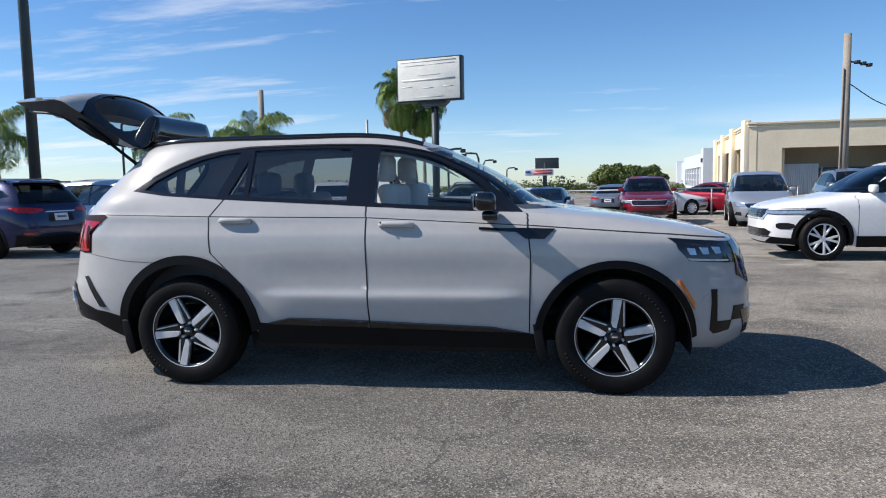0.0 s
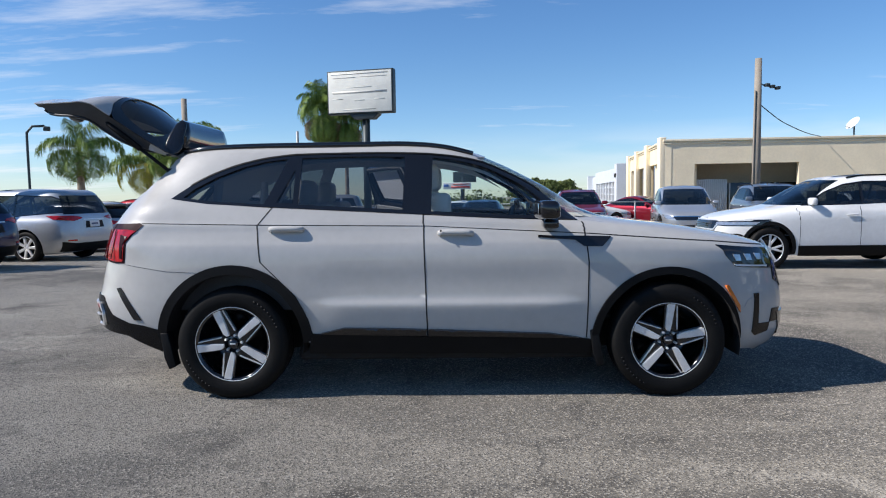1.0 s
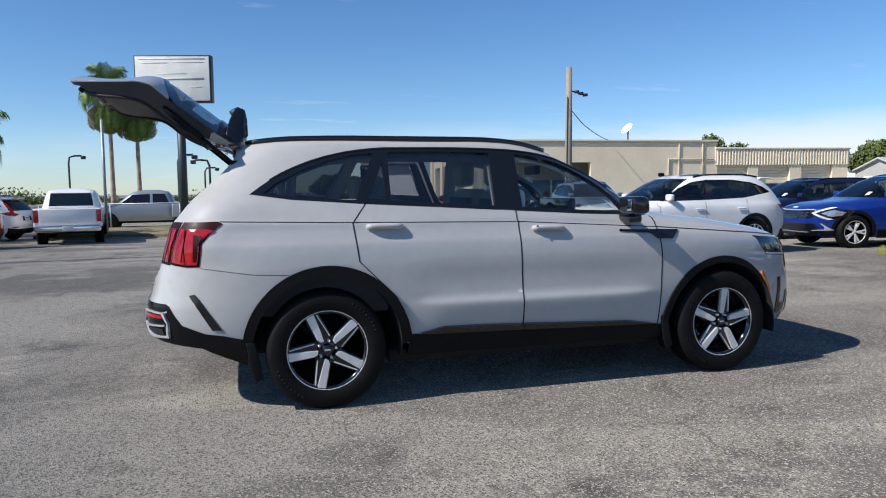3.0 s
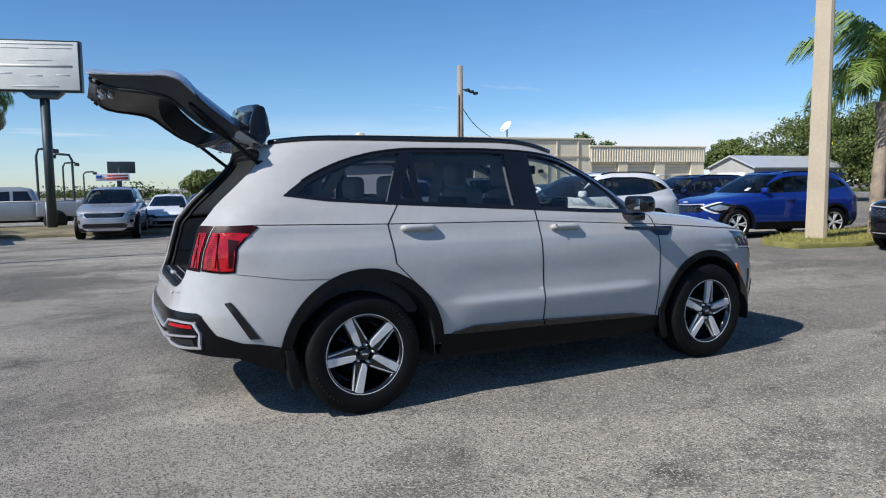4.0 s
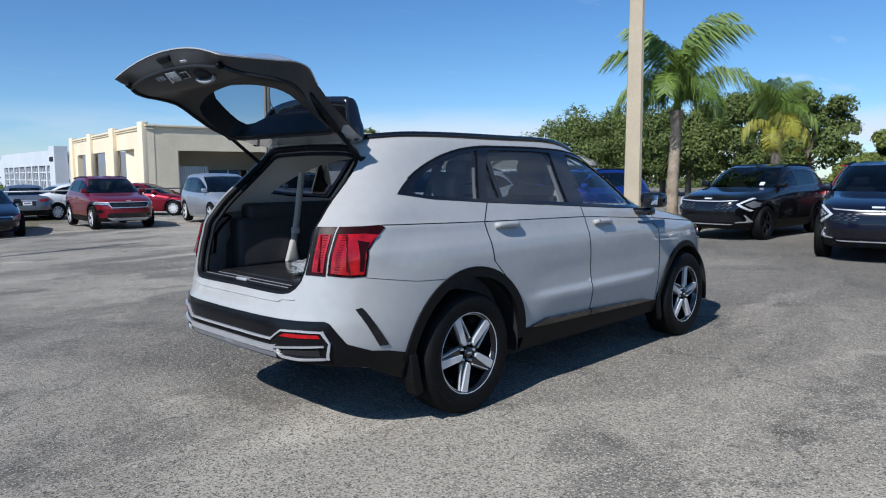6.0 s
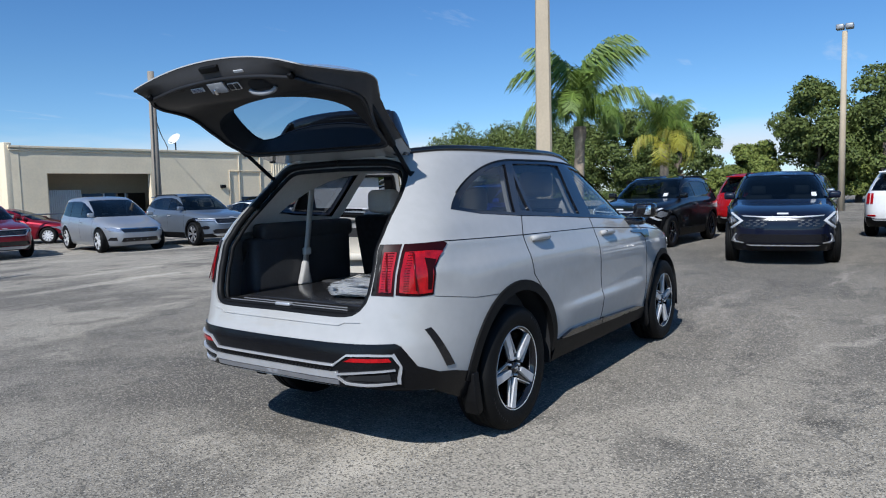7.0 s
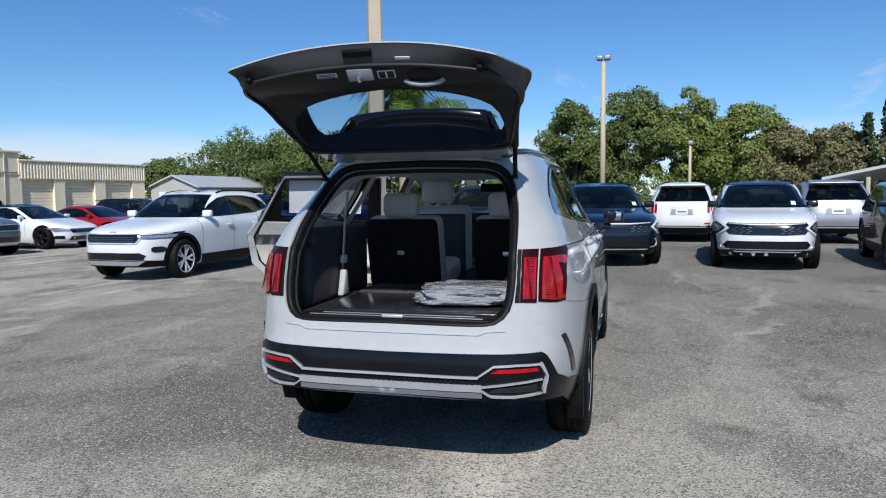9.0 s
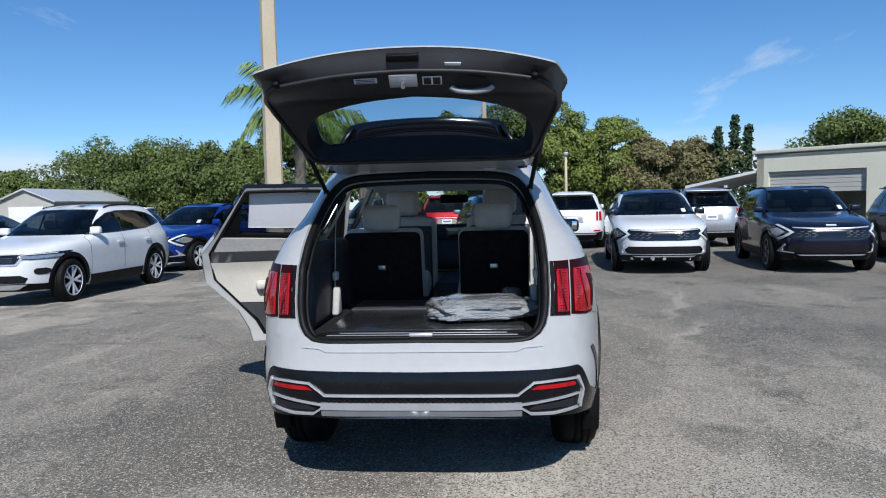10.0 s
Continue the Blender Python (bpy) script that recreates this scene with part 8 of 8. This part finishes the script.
gp = thing("thin_post", pose(-5.8, 26.3, 0), "thin pale steel post by the road", "pole")
part("shaft", tube([(0, 0, -0.5), (0, 0, 4.2)], 0.06, 8), GREYSTEEL, gp)


def street_lamp(x, y, h, hd):
    root = thing("street_lamp", pose(x, y, 0, 0, 0, hd), "dark street lamp with a curved arm", "street lamp", "street lamps")
    part("pole", tube(smooth_curve([(0, 0, -0.6), (0, 0, h * 0.92), (0.15, 0, h), (0.9, 0, h + 0.05)], 4), 0.07, 8), STEEL, root)
    part("lamp_head", box(0.35, 0.2, 0.25, 1.0, 0, h - 0.1, 0.06), STEEL, root)


street_lamp(-22.3, 32.9, 5.3, 20)
street_lamp(-12.8, 53.4, 3.9, 10)
street_lamp(-4.05, 40.2, 3.4, 20)
street_lamp(-3.3, 57.2, 3.1, 10)
street_lamp(-2.36, 43.2, 3.2, 180)
street_lamp(-2.0, 70.2, 2.6, 10)
s2 = thing("pole_sign", pose(1.3, 95, 0), "dark and white roadside signs far off", "sign")
part("column", tube([(0.6, 0, -0.6), (0.6, 0, 3.6)], 0.3, 8), STEEL, s2)
part("upper_panel", box(3.3, 0.5, 1.5, 0.9, 0, 3.6, 0.05), STEEL, s2)
part("lower_panel", box(4.0, 0.5, 0.95, -0.2, -0.4, 2.35, 0.05), mat("white_sign", (0.75, 0.75, 0.75), 0.5, vary=0.05), s2)
part("red_bar", box(2.6, 0.05, 0.26, 0.3, -0.68, 2.2), mat("red_sign_ink", (0.5, 0.05, 0.04), 0.5, vary=0.1), s2)
part("red_bar", box(2.4, 0.05, 0.14, 0.4, -0.68, 2.6), mat("red_sign_ink", (0.5, 0.05, 0.04), 0.5, vary=0.1), s2)
part("oval_mark", box(0.7, 0.05, 0.36, -1.75, -0.68, 2.4, 0.15), mat("blue_sign_ink", (0.05, 0.12, 0.4), 0.5, vary=0.1), s2)

# white showroom beyond the beige building
wb = thing("showroom", Matrix(), "white showroom with a gridded glass front beyond the beige building", "building")
wa_, wb_ = Vector((22.0, 104.0, 0)), Vector((16.4, 58.6, 0))
wlen, wrot = (wb_ - wa_).length, Matrix.Translation(wa_) @ Matrix.Rotation(math.atan2(wb_.y - wa_.y, wb_.x - wa_.x), 4, "Z")


def on_front(name, bm, material, label=""):
    bm.transform(wrot)
    return part(name, bm, material, wb, label, smooth=False)


# bluish wall colour stands in for sky reflected by the glass
SHOW = mat("sky_tinted_showroom_wall", (0.66, 0.69, 0.72), 0.6, vary=0.05, scale=0.7)
wall_run("front_wall", wa_, wb_, 3.35, 0.35, [(10.0 + k * 4.0, 13.4 + k * 4.0, 0.2, 2.3) for k in range(8)], SHOW, wb)
for k in range(8):
    on_front("glazing", box(3.4, 0.04, 2.1, 11.7 + 4.0 * k, 0.22, 1.25), M["gloss"])
    bm = bmesh.new()
    for q in (-0.85, 0.0, 0.85):
        box(0.14, 0.06, 2.1, 11.7 + 4.0 * k + q, 0.16, 1.25, 0.0, 1, None, bm)
    for q in (0.75, 1.5):
        box(3.4, 0.06, 0.10, 11.7 + 4.0 * k, 0.15, 0.2 + q, 0.0, 1, None, bm)
    on_front("window_frame", bm, SHOW, "white window grid")
on_front("pier", box(2.0, 1.0, 4.2, 1.0, -0.2, 1.5, 0.03), SHOW)
on_front("pier", box(2.2, 1.0, 4.4, wlen - 1.0, -0.2, 1.6, 0.03), SHOW)
on_front("parapet", prism([(8.0, 3.35), (wlen - 6.0, 3.35), (wlen - 6.0, 3.6), (8.0, 3.9)], 0.3, "xz", 0.15), SHOW)
on_front("sign_bar", box(1.4, 0.06, 0.35, wlen - 1.0, -0.73, 2.75), M["dark"])
on_front("roof", box(wlen, 14.0, 0.2, wlen / 2, 7.1, 3.15), GREYROOF)
on_front("end_wall", box(0.3, 14.0, 3.9, wlen + 0.1, 7.4, 1.45), SHOW)

# roof dish
ds = thing("satellite_dish", pose(27.3, 41.4, 3.55, 0, 0, 190), "white satellite dish on the flat roof", "dish")
bm = lathe([(0.0, 0.0), (0.2, 0.02), (0.4, 0.09), (0.5, 0.15), (0.49, 0.16), (0.0, 0.02)], 24, axis="z")
bm.transform(Matrix.Translation((0, 0, 1.9)) @ Matrix.Rotation(radians(52), 4, "Y"))
part("reflector", bm, WHITEWALL, ds)
bm = tube([(0, 0, 0), (0, 0, 1.9)], 0.05, 8)
tube([(0.1, 0, 1.65), (0.6, 0, 1.75)], 0.02, 6, bm)
part("mast", bm, STEEL, ds)


# pickups at the road edge and beyond the fence
def pickup(x, y, heading, paint_key, label):
    tk = thing("pickup_truck", pose(x, y, ground_z(x, y), 0, 0, heading), label, "car", "cars on the lot")
    bm = box(1.9, 1.95, 0.62, -0.25, 0, 0.88, 0.06, 3)
    part("bed", bm, PAINT[paint_key], tk)
    part("tailgate", box(0.06, 1.62, 0.52, -1.21, 0, 0.92, 0.02), PAINT[paint_key], tk)
    cab = Shell([(0.45, 0.55, 4.6, 0.93), (0.7, 0.5, 4.75, 0.97), (0.95, 0.5, 4.7, 0.97), (1.12, 0.5, 3.6, 0.96), (1.2, 0.52, 3.1, 0.92), (1.4, 0.6, 2.8, 0.86), (1.7, 0.75, 2.4, 0.76), (1.8, 0.9, 2.1, 0.66), (1.84, 1.2, 1.9, 0.3)], 1.6, 8, 6)
    ce = cab.end
    rw_ = [(cab.sy(-0.68, 1.24), 1.24), (cab.sy(-0.62, 1.68), 1.68)]
    part("cab", skin(cab, [(0, 0.45), (2 * ce, 0.45), (2 * ce, 1.24), (2 * ce - rw_[0][0], 1.24), (2 * ce - rw_[1][0], 1.68), (2 * ce, 1.68), (2 * ce, 1.84), (0, 1.84), (0, 1.68), rw_[1], rw_[0], (0, 1.24)], (), 0.12, 0.08, 0, 0.02), PAINT[paint_key], tk)
    part("rear_window", skin(cab, [(-rw_[0][0], 1.24), rw_[0], rw_[1], (-rw_[1][0], 1.68)], (), 0.15, None, -0.005, 0), M["privacy"], tk)
    for k in (0, 1):
        for poly in ([(0.80, 1.24), (1.50, 1.24), (1.50, 1.66), (0.98, 1.66)], [(1.62, 1.24), (2.85, 1.24), (2.35, 1.62), (1.62, 1.66)]):
            bm = skin(cab, [(cab.sx(px, pz), pz) for px, pz in dense(poly, 0.08)], (), 0.12, None, 0.004, 0.01)
            part("side_window", mirror_y(bm) if k else bm, M["gloss"], tk)
    for wx_ in (0.0, 3.4):
        for wy in (-0.955, 0.955):
            bm = lathe([(0.46, -0.02), (0.46, 0.03), (0.0, 0.03), (0.0, -0.02)], 32)
            bm.transform(Matrix.Translation((wx_, wy, 0.40)))
            part("wheel_arch", bm, M["dark"], tk)
    part("bumper", box(0.18, 1.9, 0.2, -1.3, 0, 0.55, 0.05, 3), M["chrome"], tk)
    for wy in (-0.9, 0.9):
        part("tail_lamp", box(0.05, 0.14, 0.4, -1.2, wy, 0.95, 0.015), M["red"], tk)
        for wx_ in (0.0, 3.4):
            add_wheel(tk, "c", wx_, wy * 0.92)
    part("plate", box(0.01, 0.3, 0.15, -1.40, 0, 0.56, 0.003), M["plate"], tk)
    part("underbody", box(4.6, 1.5, 0.3, 1.6, 0, 0.5, 0.05), M["dark"], tk)


pickup(-6.0, 21.0, 98, "white", "white pickup truck with chrome bumper, seen from behind")
pickup(-2.9, 30.2, 184, "silver", "silver pickup truck broadside beyond the pipe fence")
